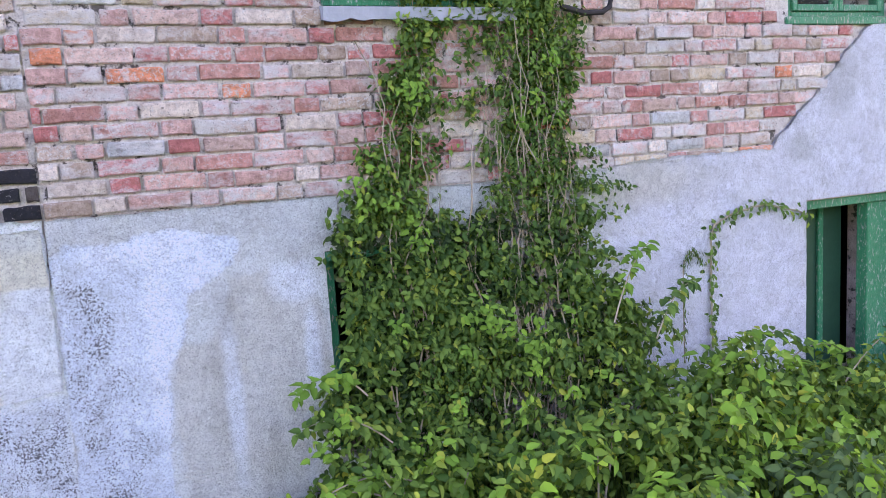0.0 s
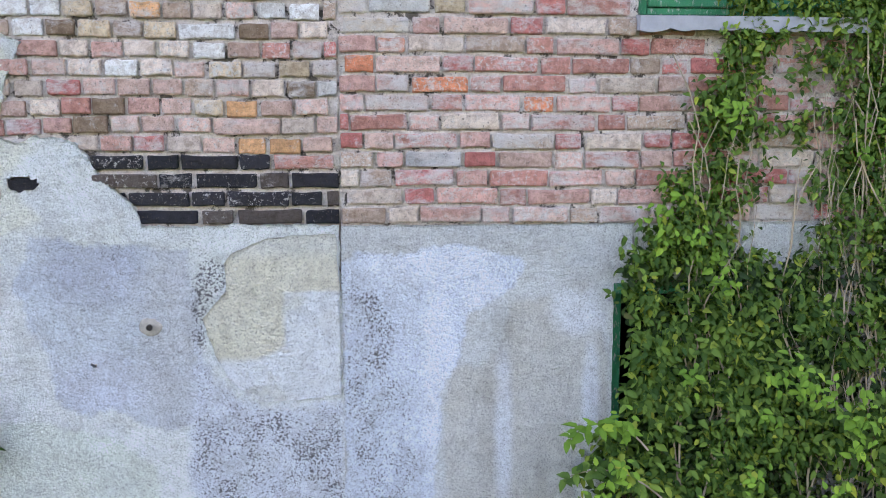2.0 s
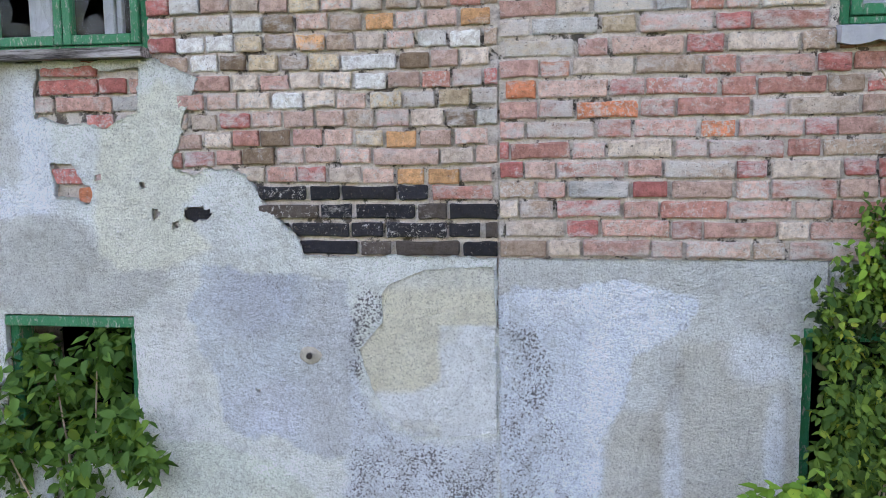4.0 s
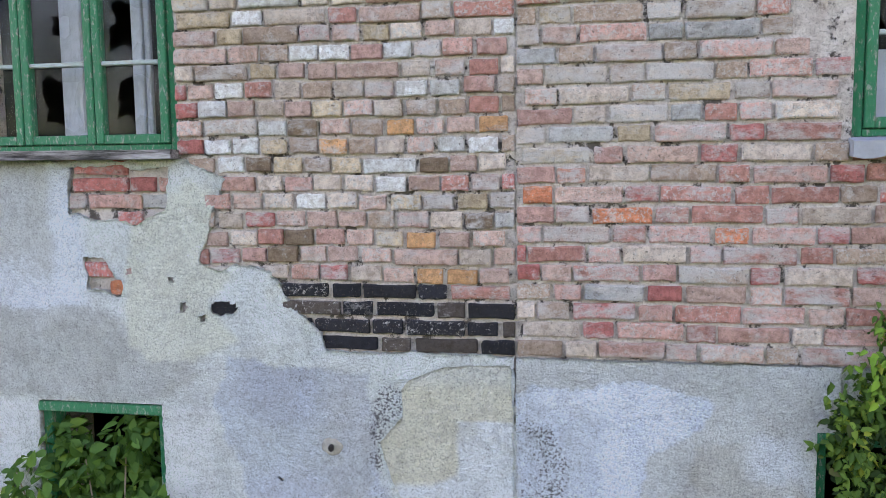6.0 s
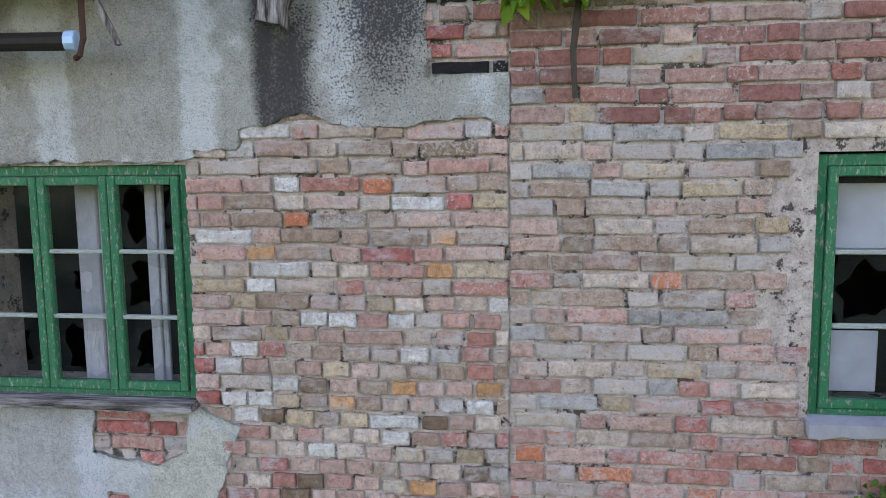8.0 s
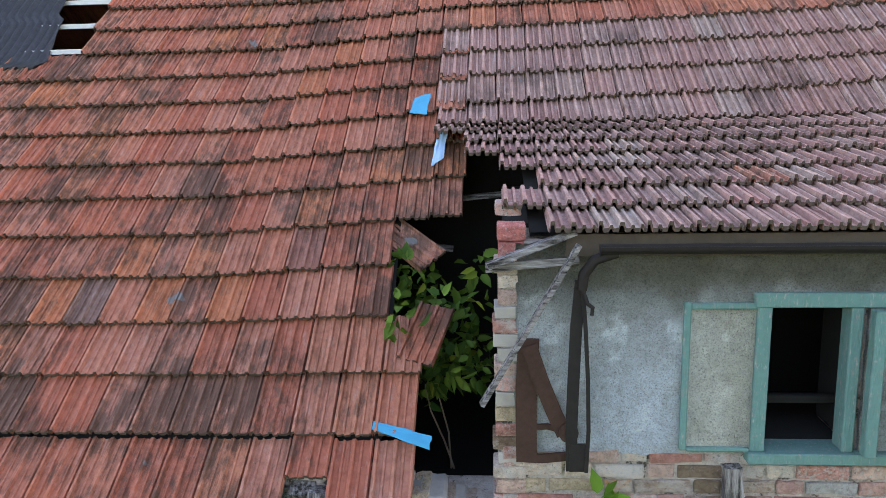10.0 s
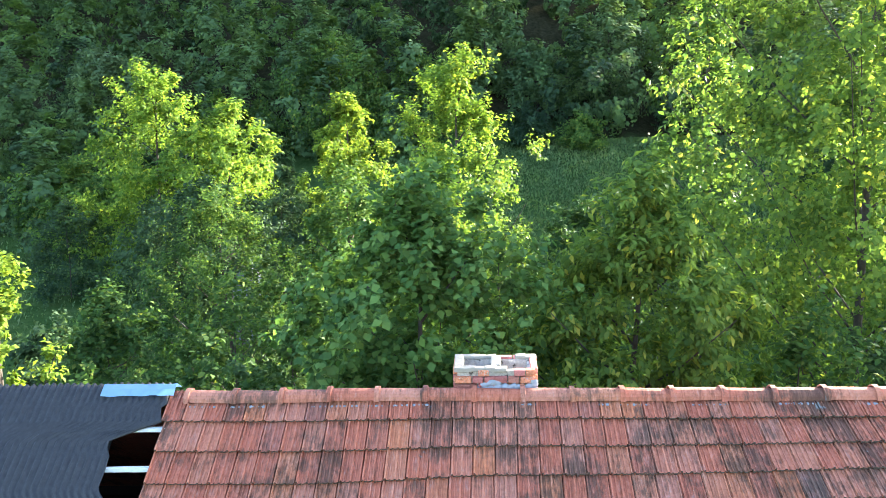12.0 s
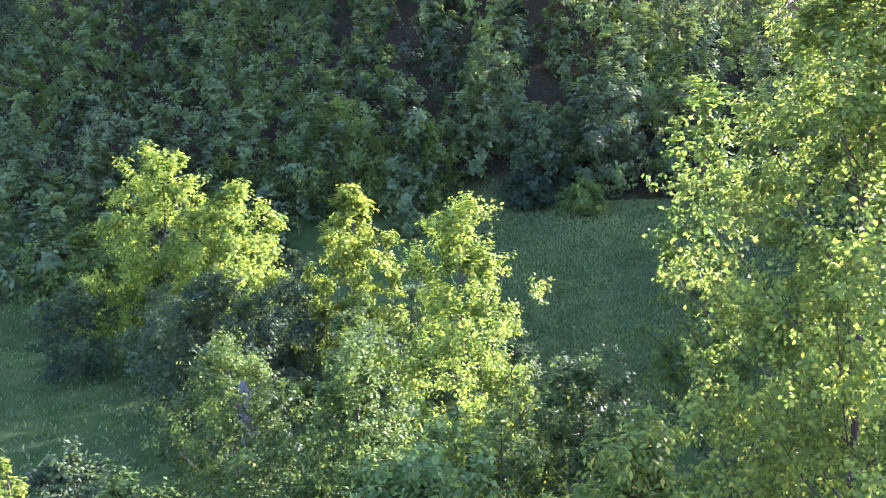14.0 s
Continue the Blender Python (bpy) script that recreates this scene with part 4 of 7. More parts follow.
def tint_left(x, z):
    if z > 3.6:
        p = 0.22
        c = (0.46, 0.455, 0.42)
        c = lerp3(c, (0.70, 0.73, 0.74), 0.9 * smooth01(0.05, 0.40, n2(x, z * 0.22, 4.2, 21) + 0.3 * n2(x, z, 11, 22)))
        c = lerp3(c, (0.26, 0.26, 0.22), 0.75 * smooth01(0.1, 0.45, fbm(x, z * 0.35, 3.4, 23)))
        c = lerp3(c, (0.62, 0.60, 0.50), 0.8 * blob(x, z, -0.68, 4.92, 0.16, 0.10, 0.2, 28))
        soot = max(blob(x, z, -1.10, 4.35, 0.055, 0.70, 0.6, 24), blob(x, z, -1.0, 4.05, 0.10, 0.36, 0.6, 26), 0.55 * blob(x, z, -0.55, 4.50, 0.15, 0.36, 0.6, 25))
        c = lerp3(c, (0.075, 0.075, 0.07), 0.85 * soot)
        p = 0.22 + 0.75 * soot + 0.35 * blob(x, z, -0.6, 4.4, 0.35, 0.5, 0.6, 27)
        return (*c, p)
    c = lerp3((0.64, 0.66, 0.645), (0.55, 0.56, 0.55), smooth01(-0.1, 0.4, fbm(x, z, 2.2, 11)))
    c = lerp3(c, (0.66, 0.69, 0.74), 0.9 * smooth01(-1.95, -2.05, x + 0.05 * fbm(x, z, 5, 9)) * smooth01(1.80, 1.9, z))
    c = lerp3(c, (0.48, 0.48, 0.455), 0.8 * smooth01(-2.12, -2.2, x + 0.06 * fbm(x, z, 5, 10)) * smooth01(1.95, 2.15, z + 0.1 * fbm(x, z, 3, 8)))
    c = lerp3(c, (0.62, 0.615, 0.535), 0.9 * coat(x, z, CREAM_UP, 0.03, 0.035, 3))
    rough = coat(x, z, ROUGH, 0.02, 0.035, 5)
    c = lerp3(c, (0.455, 0.455, 0.435), 0.85 * rough)
    c = lerp3(c, (0.66, 0.665, 0.66), 0.75 * smooth01(-1.36, -1.42, x + 0.04 * fbm(x, z, 5, 16)) * smooth01(1.44, 1.40, z))
    slate = coat(x, z, SLATE, 0.012, 0.045, 2)
    c = lerp3(c, (0.50, 0.535, 0.575), 0.92 * slate)
    c = lerp3(c, (0.40, 0.42, 0.48), 0.75 * slate * blob(x, z, -1.05, 1.53, 0.22, 0.16, 0.5, 1))
    c = lerp3(c, (0.54, 0.56, 0.63), 0.7 * slate * blob(x, z, -1.0, 1.02, 0.24, 0.13, 0.4, 4))
    c = lerp3(c, (0.48, 0.485, 0.50), 0.7 * slate * smooth01(-0.92, -0.78, x + 0.06 * fbm(x, z, 4, 17)))
    c = lerp3(c, (0.60, 0.635, 0.575), 0.9 * coat(x, z, LOW_PALE, 0.012, 0.03, 14))
    low = coat(x, z, SPECK_LOW, 0.03, 0.05, 15)
    high = coat(x, z, SPECK_HIGH, 0.03, 0.03, 6)
    c = lerp3(c, (0.57, 0.60, 0.66), 0.85 * low)
    p = 0.08 + 0.12 * rough + 0.05 * slate
    p = max(p, (0.66 + 0.4 * fbm(x, z, 7, 18)) * high, (0.54 + 0.5 * fbm(x, z, 5, 7)) * low, 0.4 * blob(x, z, -0.98, 1.60, 0.05, 0.07, 0.5, 19))
    return (*c, min(1.0, p))


def tint_right(x, z):
    if z < 2.6:
        c = lerp3((0.55, 0.56, 0.555), (0.46, 0.455, 0.44), smooth01(-0.1, 0.45, fbm(x, z, 1.8, 31)))
        c = lerp3(c, (0.50, 0.505, 0.495), 0.8 * smooth01(1.50, 1.60, z + 0.03 * fbm(x, z, 4, 40)) * smooth01(2.6, 2.2, x))
        blue = coat(x, z, BLUE, 0.012, 0.04, 32)
        c = lerp3(c, (0.57, 0.615, 0.69), 0.9 * blue)
        rim = max(blob(x, z, 0.40, 1.53, 0.30, 0.09, 0.5, 38), blob(x, z, 0.62, 1.40, 0.10, 0.2, 0.5, 34), blob(x, z, 0.43, 1.0, 0.07, 0.6, 0.5, 29))
        c = lerp3(c, (0.68, 0.715, 0.78), 0.85 * blue * rim)
        warm = coat(x, z, BEIGE_COAT, 0.02, 0.04, 33)
        c = lerp3(c, (0.50, 0.485, 0.45), 0.9 * warm)
        c = lerp3(c, (0.40, 0.385, 0.35), 0.6 * warm * smooth01(0.1, 0.3, fbm(x * 2.2, z * 0.6, 2.5, 28)))
        c = lerp3(c, (0.62, 0.64, 0.68), 0.8 * max(blob(x, z, 1.06, 1.30, 0.12, 0.10, 0.5, 39), blob(x, z, 0.72, 0.75, 0.04, 0.35, 0.6, 27), blob(x, z, 1.12, 0.9, 0.04, 0.25, 0.6, 26)))
        c = lerp3(c, (0.56, 0.545, 0.60), 0.85 * smooth01(2.0, 2.9, x))
        c = lerp3(c, (0.48, 0.44, 0.38), 0.75 * blob(x, z, 3.0, 1.62, 0.55, 0.14, 0.6, 35))
        c = lerp3(c, (0.40, 0.39, 0.40), 0.7 * max(blob(x, z, 4.72, 2.15, 0.16, 0.18, 0.5, 51), blob(x, z, 4.35, 1.75, 0.12, 0.10, 0.5, 52)))
        spk = coat(x, z, SPECK_RIGHT, 0.05, 0.05, 36)
        p = max(0.08, (0.56 + 0.5 * fbm(x, z, 5, 37)) * spk, 0.16 * warm, 0.14 * blue) * smooth01(1.9, 1.2, x)
        return (*c, min(1.0, max(0.05, p)))
    c = lerp3((0.33, 0.35, 0.36), (0.48, 0.51, 0.53), smooth01(-0.15, 0.25, fbm(x, z * 0.45, 3.1, 41)))
    c = lerp3(c, (0.70, 0.74, 0.78), 0.8 * smooth01(0.12, 0.4, fbm(x, z, 6.5, 45)))
    c = lerp3(c, (0.26, 0.27, 0.26), 0.7 * smooth01(0.15, 0.45, fbm(x, z, 4.0, 46)))
    c = lerp3(c, (0.56, 0.62, 0.70), 0.7 * blob(x, z, 0.62, 5.4, 0.26, 0.35, 0.7, 42))
    # brown stain at the top, with the eave's shade put into the tint
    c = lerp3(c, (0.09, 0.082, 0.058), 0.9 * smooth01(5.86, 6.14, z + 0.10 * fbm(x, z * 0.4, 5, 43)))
    c = lerp3(c, (0.50, 0.47, 0.38), 0.6 * smooth01(0.84, 0.86, x) * smooth01(1.22, 1.2, x) * smooth01(6.0, 5.97, z))
    return (*c, 0.25)


LEFT_COAT = [(-3.2, -0.2), (0.3, -0.2), (0.3, 1.70), (-0.28, 1.703), (-0.83, 1.702), (-0.88, 1.80), (-1.005, 1.90), (-1.042, 2.0), (-1.106, 2.062), (-1.184, 2.087), (-1.32, 2.061), (-1.43, 2.09), (-1.36, 2.32), (-1.29, 2.47), (-1.50, 2.56), (-3.2, 2.57)]
BARE_HIGH = [(-2.05, 2.53), (-1.56, 2.52), (-1.58, 2.335), (-1.735, 2.27), (-2.075, 2.31)]
BARE_LOW = [(-2.01, 2.11), (-1.91, 2.11), (-1.82, 1.995), (-1.835, 1.94), (-1.99, 1.965)]


def in_left(x, z):
    w = 0.035 * fbm(x, z, 9, 51)
    if z > 3.6:
        # upper coat, down to the window head and the brick field
        b = 3.92 + 0.10 * fbm(x, 0, 3, 52)
        if x < -1.47:
            b = 3.75
        elif x < -1.25:
            b = 3.80
        if -0.36 + 0.05 * fbm(x, z, 7, 53) < x and 4.12 < z < 4.80 - 0.2 * (x + 0.1):
            return -1
        if z > 5.03 + 0.03 * fbm(x, z, 8, 54) - 0.06 * smooth01(-0.75, -0.6, x) - 0.24 * smooth01(-0.50, -0.12, x):
            return -1
        return z + w - b
    v = depth_in(x, z, LEFT_COAT) + 0.022 * fbm(x, z, 9, 51) + 0.01 * n2(x, z, 34, 55)
    if v > 0 and math.hypot((x + 1.325) / 0.07, (z - 1.885) / 0.035) < 1 + 0.35 * n2(x, z, 20, 4):
        return -1
    for hx, hz, r in ((-1.573, 2.016, 0.016), (-1.775, 2.05, 0.018), (-1.516, 1.883, 0.020), (-1.422, 1.836, 0.016), (-1.07, 1.10, 0.012)):
        if math.hypot(x - hx, z - hz) < r * (1 + 0.4 * n2(x, z, 40, 6)):
            return -1
    if x < -1.5:
        v = min(v, -depth_in(x, z, BARE_HIGH) + w, -depth_in(x, z, BARE_LOW) + w)
    return v


def in_right(x, z):
    w = 0.03 * fbm(x, z, 8, 61)
    if z > 3.0:
        b = 5.245 + 0.02 * fbm(x, z, 6, 63)
        return min(z - b, x - 0.075 - 0.05 * fbm(x, z, 6, 64))
    top = 1.697 + 0.006 * n2(x, z, 20, 4)
    if x > 2.55:
        top = 1.70 + 0.05 * smooth01(2.6, 3.3, x) + w
    d = x - 3.95 - (z - 1.60) * 1.12
    if d + w * 3 > 0:
        top = 9.0
    if z > 2.60:
        return -1
    return top - z


def relief_left(x, z):
    """The coats lie over one another."""
    return 0.008 * coat(x, z, ROUGH, 0.012, 0.035, 5) - 0.004 * coat(x, z, SLATE, 0.008, 0.045, 2) + 0.004 * coat(x, z, LOW_PALE, 0.008, 0.03, 14)


plaster_sheet(wall_left, -2.8, 0.0, 0.0, 2.57, in_left, tint_left, LEFT_HOLES, relief=relief_left, cell=0.0135, label="flaking grey-white roughcast plaster")
plaster_sheet(wall_left, -3.2, 0.0, 3.62, 5.04, in_left, tint_left, LEFT_HOLES, label="soot-streaked grey plaster under the eave")
plaster_sheet(wall_right, 0.001, 1.30, 0.0, 1.72, in_right, tint_right, RIGHT_HOLES, relief=lambda x, z: 0.004 * coat(x, z, BLUE, 0.006, 0.04, 32), cell=0.0135, label="bluish white stained base plaster")
plaster_sheet(wall_right, 1.298, 5.4, 0.0, 2.62, in_right, tint_right, RIGHT_HOLES, label="white stained base plaster")
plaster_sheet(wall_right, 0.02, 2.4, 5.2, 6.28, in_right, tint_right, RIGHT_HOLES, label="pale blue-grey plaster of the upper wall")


PATCH = [(-0.47, 1.585), (-0.30, 1.655), (-0.02, 1.665), (-0.008, 1.27), (-0.006, 0.94), (-0.36, 0.92), (-0.485, 1.01), (-0.56, 1.15), (-0.60, 1.30), (-0.50, 1.42), (-0.50, 1.54)]


def in_patch(x, z):
    return min(depth_in(x, z, PATCH) + 0.014 * fbm(x, z, 8, 71), -0.008 - x)


def tint_patch(x, z):
    white = max(smooth01(-0.27, -0.25, x + 0.03 * fbm(x, z, 4, 72)) * smooth01(1.42, 1.40, z + 0.03 * fbm(x, z, 4, 70)), smooth01(1.13, 1.09, z - 0.18 * (x + 0.5) + 0.04 * fbm(x, z, 4, 75)))
    c = lerp3((0.475, 0.445, 0.365), (0.50, 0.51, 0.52), white)
    c = lerp3(c, (0.46, 0.46, 0.43), 0.7 * smooth01(1.53, 1.60, z + 0.05 * fbm(x, z, 4, 74)))
    c = lerp3(c, (0.40, 0.38, 0.32), 0.5 * smooth01(0.15, 0.5, fbm(x, z, 5, 73)))
    return (*c, -0.4)


plaster_smooth = make_plaster("trowelled_plaster", 0.55)
plaster_sheet(wall_left, -0.7, 0.0, 0.88, 1.7, in_patch, tint_patch, (), 0.0215, None, 0.009, 0.0135, name="plaster_patch", label="smooth cream plaster repair patch", mat=plaster_smooth)


# ---- bricks ----
def brick_variant(length, height, seed):
    """One worn brick: front face round the origin at y = 0, corners knocked off, arrises rounded."""
    rnd = random.Random(seed)
    L, H = length / 2, height / 2
    pts = []
    for sx, sz in ((-1, -1), (1, -1), (1, 1), (-1, 1)):
        c1, c2 = rnd.choice((0.004, 0.007, 0.012, 0.020)), rnd.choice((0.003, 0.006, 0.010, 0.016))
        pts += [(sx * (L - c1), sz * (H - rnd.uniform(-0.001, 0.003))), (sx * (L - rnd.uniform(-0.001, 0.003)), sz * (H - c2)),
                (sx * (L - c1 * 0.3), sz * (H - c2 * 0.3))]
    for u in (-0.33, 0.33):
        pts += [(L * (u + rnd.uniform(-0.15, 0.15)), H - rnd.uniform(-0.001, 0.006)), (L * (u + rnd.uniform(-0.15, 0.15)), -H + rnd.uniform(-0.001, 0.006))]
    pts.sort(key=lambda p: math.atan2(p[1] / H, p[0] / L))
    n = len(pts)
    tip, yaw = rnd.uniform(-0.08, 0.05), rnd.uniform(-0.012, 0.012)
    fall = lambda x, z: tip * z + yaw * x
    vs = [(x - math.copysign(min(abs(x), 0.006), x), rnd.uniform(-0.001, 0.0015) + fall(x, z), z - math.copysign(min(abs(z), 0.006), z)) for x, z in pts]
    vs += [(x, 0.006 + fall(x, z), z) for x, z in pts]
    vs += [(x, 0.05, z) for x, z in pts]
    vs.append((rnd.uniform(-0.2, 0.2) * L, rnd.uniform(-0.003, 0.002), 0))
    fs = [(i, (i + 1) % n, 3 * n) for i in range(n)]
    fs += [(n + i, n + (i + 1) % n, (i + 1) % n, i) for i in range(n)]
    fs += [(2 * n + i, 2 * n + (i + 1) % n, n + (i + 1) % n, n + i) for i in range(n)]
    me = bpy.data.meshes.new("brick")
    me.from_pydata(vs, [], fs)
    return me


STRETCHER, HEADER = 0.262, 0.128
BRICKS = {}


def brick_mesh(kind, seed, mat):
    key = (kind, seed, mat.name)
    if key not in BRICKS:
        me = brick_variant(STRETCHER if kind == "s" else HEADER, 0.068, seed + (50 if kind == "s" else 0))
        me.materials.append(mat)
        BRICKS[key] = me
    return BRICKS[key]


def lay(owner, x0, x1, z0, z1, pitch, bare, pick, near, bond=lambda x, z: 0.5, seed=0, wobble=0.004, far=None, joint=0.011):
    """Lays courses of bricks where bare(x, z, length) holds; pick gives the material. bond: 0.5 for stretchers and headers in turn, 0 for headers alone.
    Past the near ones they are joined."""
    rnd = random.Random(seed)
    singles, far_parts = 0, {}
    n = round((z1 - z0) / pitch)
    for c in range(n):
        z = z0 + pitch * (c + 0.5)
        x = x0 - (rnd.choice((0.0, 0.03, 0.09)) if bond(x0, z) < 0.4 else rnd.uniform(0.0, 0.30))
        flip = rnd.randrange(2)
        while x < x1 - 0.03:
            share = bond(x, z)
            stretch = (flip == 0 if share >= 0.5 else rnd.random() < share) if rnd.random() > 0.16 else rnd.random() < share
            flip = 0 if not stretch else 1
            L = (STRETCHER if stretch else HEADER) * rnd.uniform(0.88, 1.08)
            a, b = max(x, x0), min(x + L, x1)
            x += L + joint * rnd.uniform(0.6, 1.6)
            if b - a < 0.035:
                continue
            cx, cz = (a + b) / 2, z + wobble * 3 * n2(a, z, 1.5, seed) + rnd.gauss(0, wobble * 0.35)
            if not bare(cx, cz, b - a):
                continue
            mat = pick(cx, cz, rnd)
            kind = "s" if b - a > 0.18 else "h"
            me = brick_mesh(kind, rnd.randrange(9), mat)
            sx = (b - a) / (STRETCHER if kind == "s" else HEADER)
            m = (Matrix.Translation((cx, min(0.003, rnd.gauss(-0.003, 0.004)), cz)) @ Matrix.Rotation(rnd.gauss(0, 0.010), 4, "Y")
                 @ Matrix.Diagonal((sx, 1, rnd.uniform(0.93, 1.05) * (pitch - joint) / 0.068, 1)))
            if singles < 300 and near(cx, cz):
                ob = new("brick", me)
                ob.matrix_world = m
                ob.parent = owner
                singles += 1
            else:
                vs, fs = far_parts.setdefault(mat.name, ([], []))
                o = len(vs)
                vs += [tuple(m @ v.co) for v in me.vertices]
                fs += [tuple(o + i for i in p.vertices) for p in me.polygons]
    for k, (vs, fs) in far_parts.items():
        ob = raw("joined_bricks", vs, fs, far[k] if far else bpy.data.materials[k], owner)
        ob["kind"] = "stuff"


def clear_of(holes, x, z, half):
    return not any(h[0] - half * 0.8 < x < h[1] + half * 0.8 and h[2] - 0.03 < z < h[3] + 0.03 for h in holes)


FAR = {"red_brick": brick_red_far, "pale_brick": brick_pink_far, "buff_brick": brick_buff_far, "tarred_brick": brick_black, "brown_red_brick": brick_wine_far}


def bare_left(x, z, L):
    return clear_of(LEFT_HOLES, x, z, L / 2) and x - L / 2 > -1.56 and in_left(x, z) < 0.04


def pick_left(x, z, r):
    if x < -1.42:
        return brick_red if r.random() < 0.9 else brick_pink
    if r.random() < 0.10:
        return brick_red
    return brick_pink if r.random() < 0.25 else brick_buff


def pick_right(x, z, r):
    red = 0.95 - 0.85 * smooth01(2.35, 2.75, z + 0.15 * n2(x, z, 2, 8) - 0.25 * smooth01(0.7, 1.3, x)) + 0.25 * smooth01(0.8, 1.2, x) * smooth01(3.9, 3.0, z)
    if z > 4.90:
        return r.choice((brick_red, brick_buff, brick_buff, brick_pink))
    if z > 3.9:
        return brick_wine if r.random() < 0.85 else brick_pink
    if 2.6 < x and z < 2.6:
        red = 0.35
    return brick_red if r.random() < red else brick_pink


def bare_right(x, z, L):
    return clear_of(RIGHT_HOLES, x, z, L / 2) and in_right(x, z) < 0.03 and z > 1.70 and z < 5.25


# ---- windows ----
bar_paint = make_wood("flaked_pale_paint", [(0.3, (0.16, 0.15, 0.13)), (0.7, (0.45, 0.44, 0.41))], paint=(0.42, 0.50, 0.47), peel=0.46, axis=(2, 8, 8), rough=0.7)
def pane_bm(x0, x1, z0, z1, y, broken, rnd):
    """A pane, whole or with a jagged hole broken out of it."""
    bm = bmesh.new()
    if not broken:
        bm.faces.new([bm.verts.new(p) for p in ((x0, y, z0), (x1, y, z0), (x1, y, z1), (x0, y, z1))])
        return bm
    n = 16
    cx, cz = x0 + (x1 - x0) * rnd.uniform(0.45, 0.6), z0 + (z1 - z0) * rnd.uniform(0.4, 0.6)
    outer, inner = [], []
    for i in range(n):
        a = 2 * math.pi * i / n
        k = min((x1 - x0) / 2 / max(1e-6, abs(math.cos(a))), (z1 - z0) / 2 / max(1e-6, abs(math.sin(a))))
        ox, oz = (x0 + x1) / 2 + k * math.cos(a), (z0 + z1) / 2 + k * math.sin(a)
        f = min(0.99, rnd.uniform(0.55, 1.05) * broken)
        outer.append(bm.verts.new((ox, y, oz)))
        inner.append(bm.verts.new((cx + (ox - cx) * f, y, cz + (oz - cz) * f)))
    for i in range(n):
        j = (i + 1) % n
        bm.faces.new((outer[i], outer[j], inner[j], inner[i]))
    return bm


def casement_window(name, x0, x1, z0, z1, leaves, panes, broken, paint, label, y=0.035, seed=0):
    rnd = random.Random(seed)
    w = tagged(empty(name), label, "window", kind="structure")
    f = 0.045
    bm = bmesh.new()
    add_box(bm, x0, x0 + f, y, y + 0.09, z0, z1, 0.004)
    add_box(bm, x1 - f, x1, y, y + 0.09, z0, z1, 0.004)
    add_box(bm, x0 + f, x1 - f, y, y + 0.09, z1 - 0.05, z1, 0.004)
    add_box(bm, x0 + f, x1 - f, y - 0.004, y + 0.09, z0, z0 + 0.03, 0.004)
    part("window_frame", bm, paint, w)
    lw = (x1 - x0 - 2 * f) / leaves
    for i in range(leaves):
        a, b = x0 + f + lw * i + 0.002, x0 + f + lw * (i + 1) - 0.002
        s = 0.040
        bm = bmesh.new()
        add_box(bm, a, a + s, y - 0.018, y + 0.03, z0 + 0.032, z1 - 0.052, 0.005)
        add_box(bm, b - s, b, y - 0.018, y + 0.03, z0 + 0.032, z1 - 0.052, 0.005)
        add_box(bm, a + s, b - s, y - 0.016, y + 0.03, z1 - 0.095, z1 - 0.052, 0.005)
        add_box(bm, a + s, b - s, y - 0.016, y + 0.03, z0 + 0.032, z0 + 0.075, 0.005)
        c = part("casement", bm, paint, w)
        h0, h1 = z0 + 0.075, z1 - 0.095
        ph = (h1 - h0) / panes
        for j in range(1, panes):
            z = h0 + ph * j
            part("glazing_bar", box(a + s, b - s, y - 0.012, y + 0.022, z - 0.010, z + 0.010, 0.004), bar_paint, c, "flaked grey-white glazing bar")
        for j in range(panes):
            za, zb = h0 + ph * j + (0.010 if j else 0), h0 + ph * (j + 1) - (0.010 if j < panes - 1 else 0)
            g = part("pane", pane_bm(a + s, b - s, za, zb, y + 0.008, broken.get((i, j), 0), rnd), glass, c,
                     "broken dusty window pane" if (i, j) in broken else "dusty window pane")
            g.visible_shadow = False
    return w


win1 = casement_window("window_1", -2.70, -1.515, 2.60, 3.735, 3, 3, {(2, 2): 0.98, (2, 1): 0.8, (2, 0): 0.7, (1, 0): 0.85, (1, 1): 0.35, (0, 0): 0.5}, green_paint,
                       "green wooden casement window with broken panes", seed=2)
white_wood = make_wood("white_painted_wood", [(0.3, (0.30, 0.29, 0.27)), (0.7, (0.5, 0.5, 0.49))], paint=(0.62, 0.65, 0.70), peel=0.36, axis=(8, 8, 1.5), rough=0.6)
# plain white boards that stand for the curtain strips behind the panes
for x, wd in ((-2.21, 0.115), (-1.835, 0.055)):
    bm = bmesh.new()
    add_box(bm, x, x + wd, 0.20, 0.25, 2.62, 3.71, 0.006)
    add_box(bm, x + wd + 0.003, x + wd + 0.03, 0.215, 0.245, 2.62, 3.71, 0.004)
    part("inner_stile", bm, white_wood, win1, "white board in place of a curtain strip inside the window")
part("inner_rail", box(-2.6, -1.54, 0.20, 0.25, 3.64, 3.71, 0.006), white_wood, win1, "white inner window rail")
part("window_sill", beam((-2.75, -0.02, 2.585), (-1.505, -0.02, 2.580), 0.13, 0.042, jag=0.03, seed=5, cuts=10), wood_x, win1, "split grey timber sill")
win2 = casement_window("window_2", 1.305, 2.30, 2.61, 3.75, 2, 3, {(0, 1): 0.9}, green_paint, "green wooden window with flaking paint, overgrown by vine", seed=3)
part("curtain", box(1.30, 1.64, 0.16, 0.175, 2.68, 2.96, 0.004), curtain, win2, "white sheet hung behind the pane")
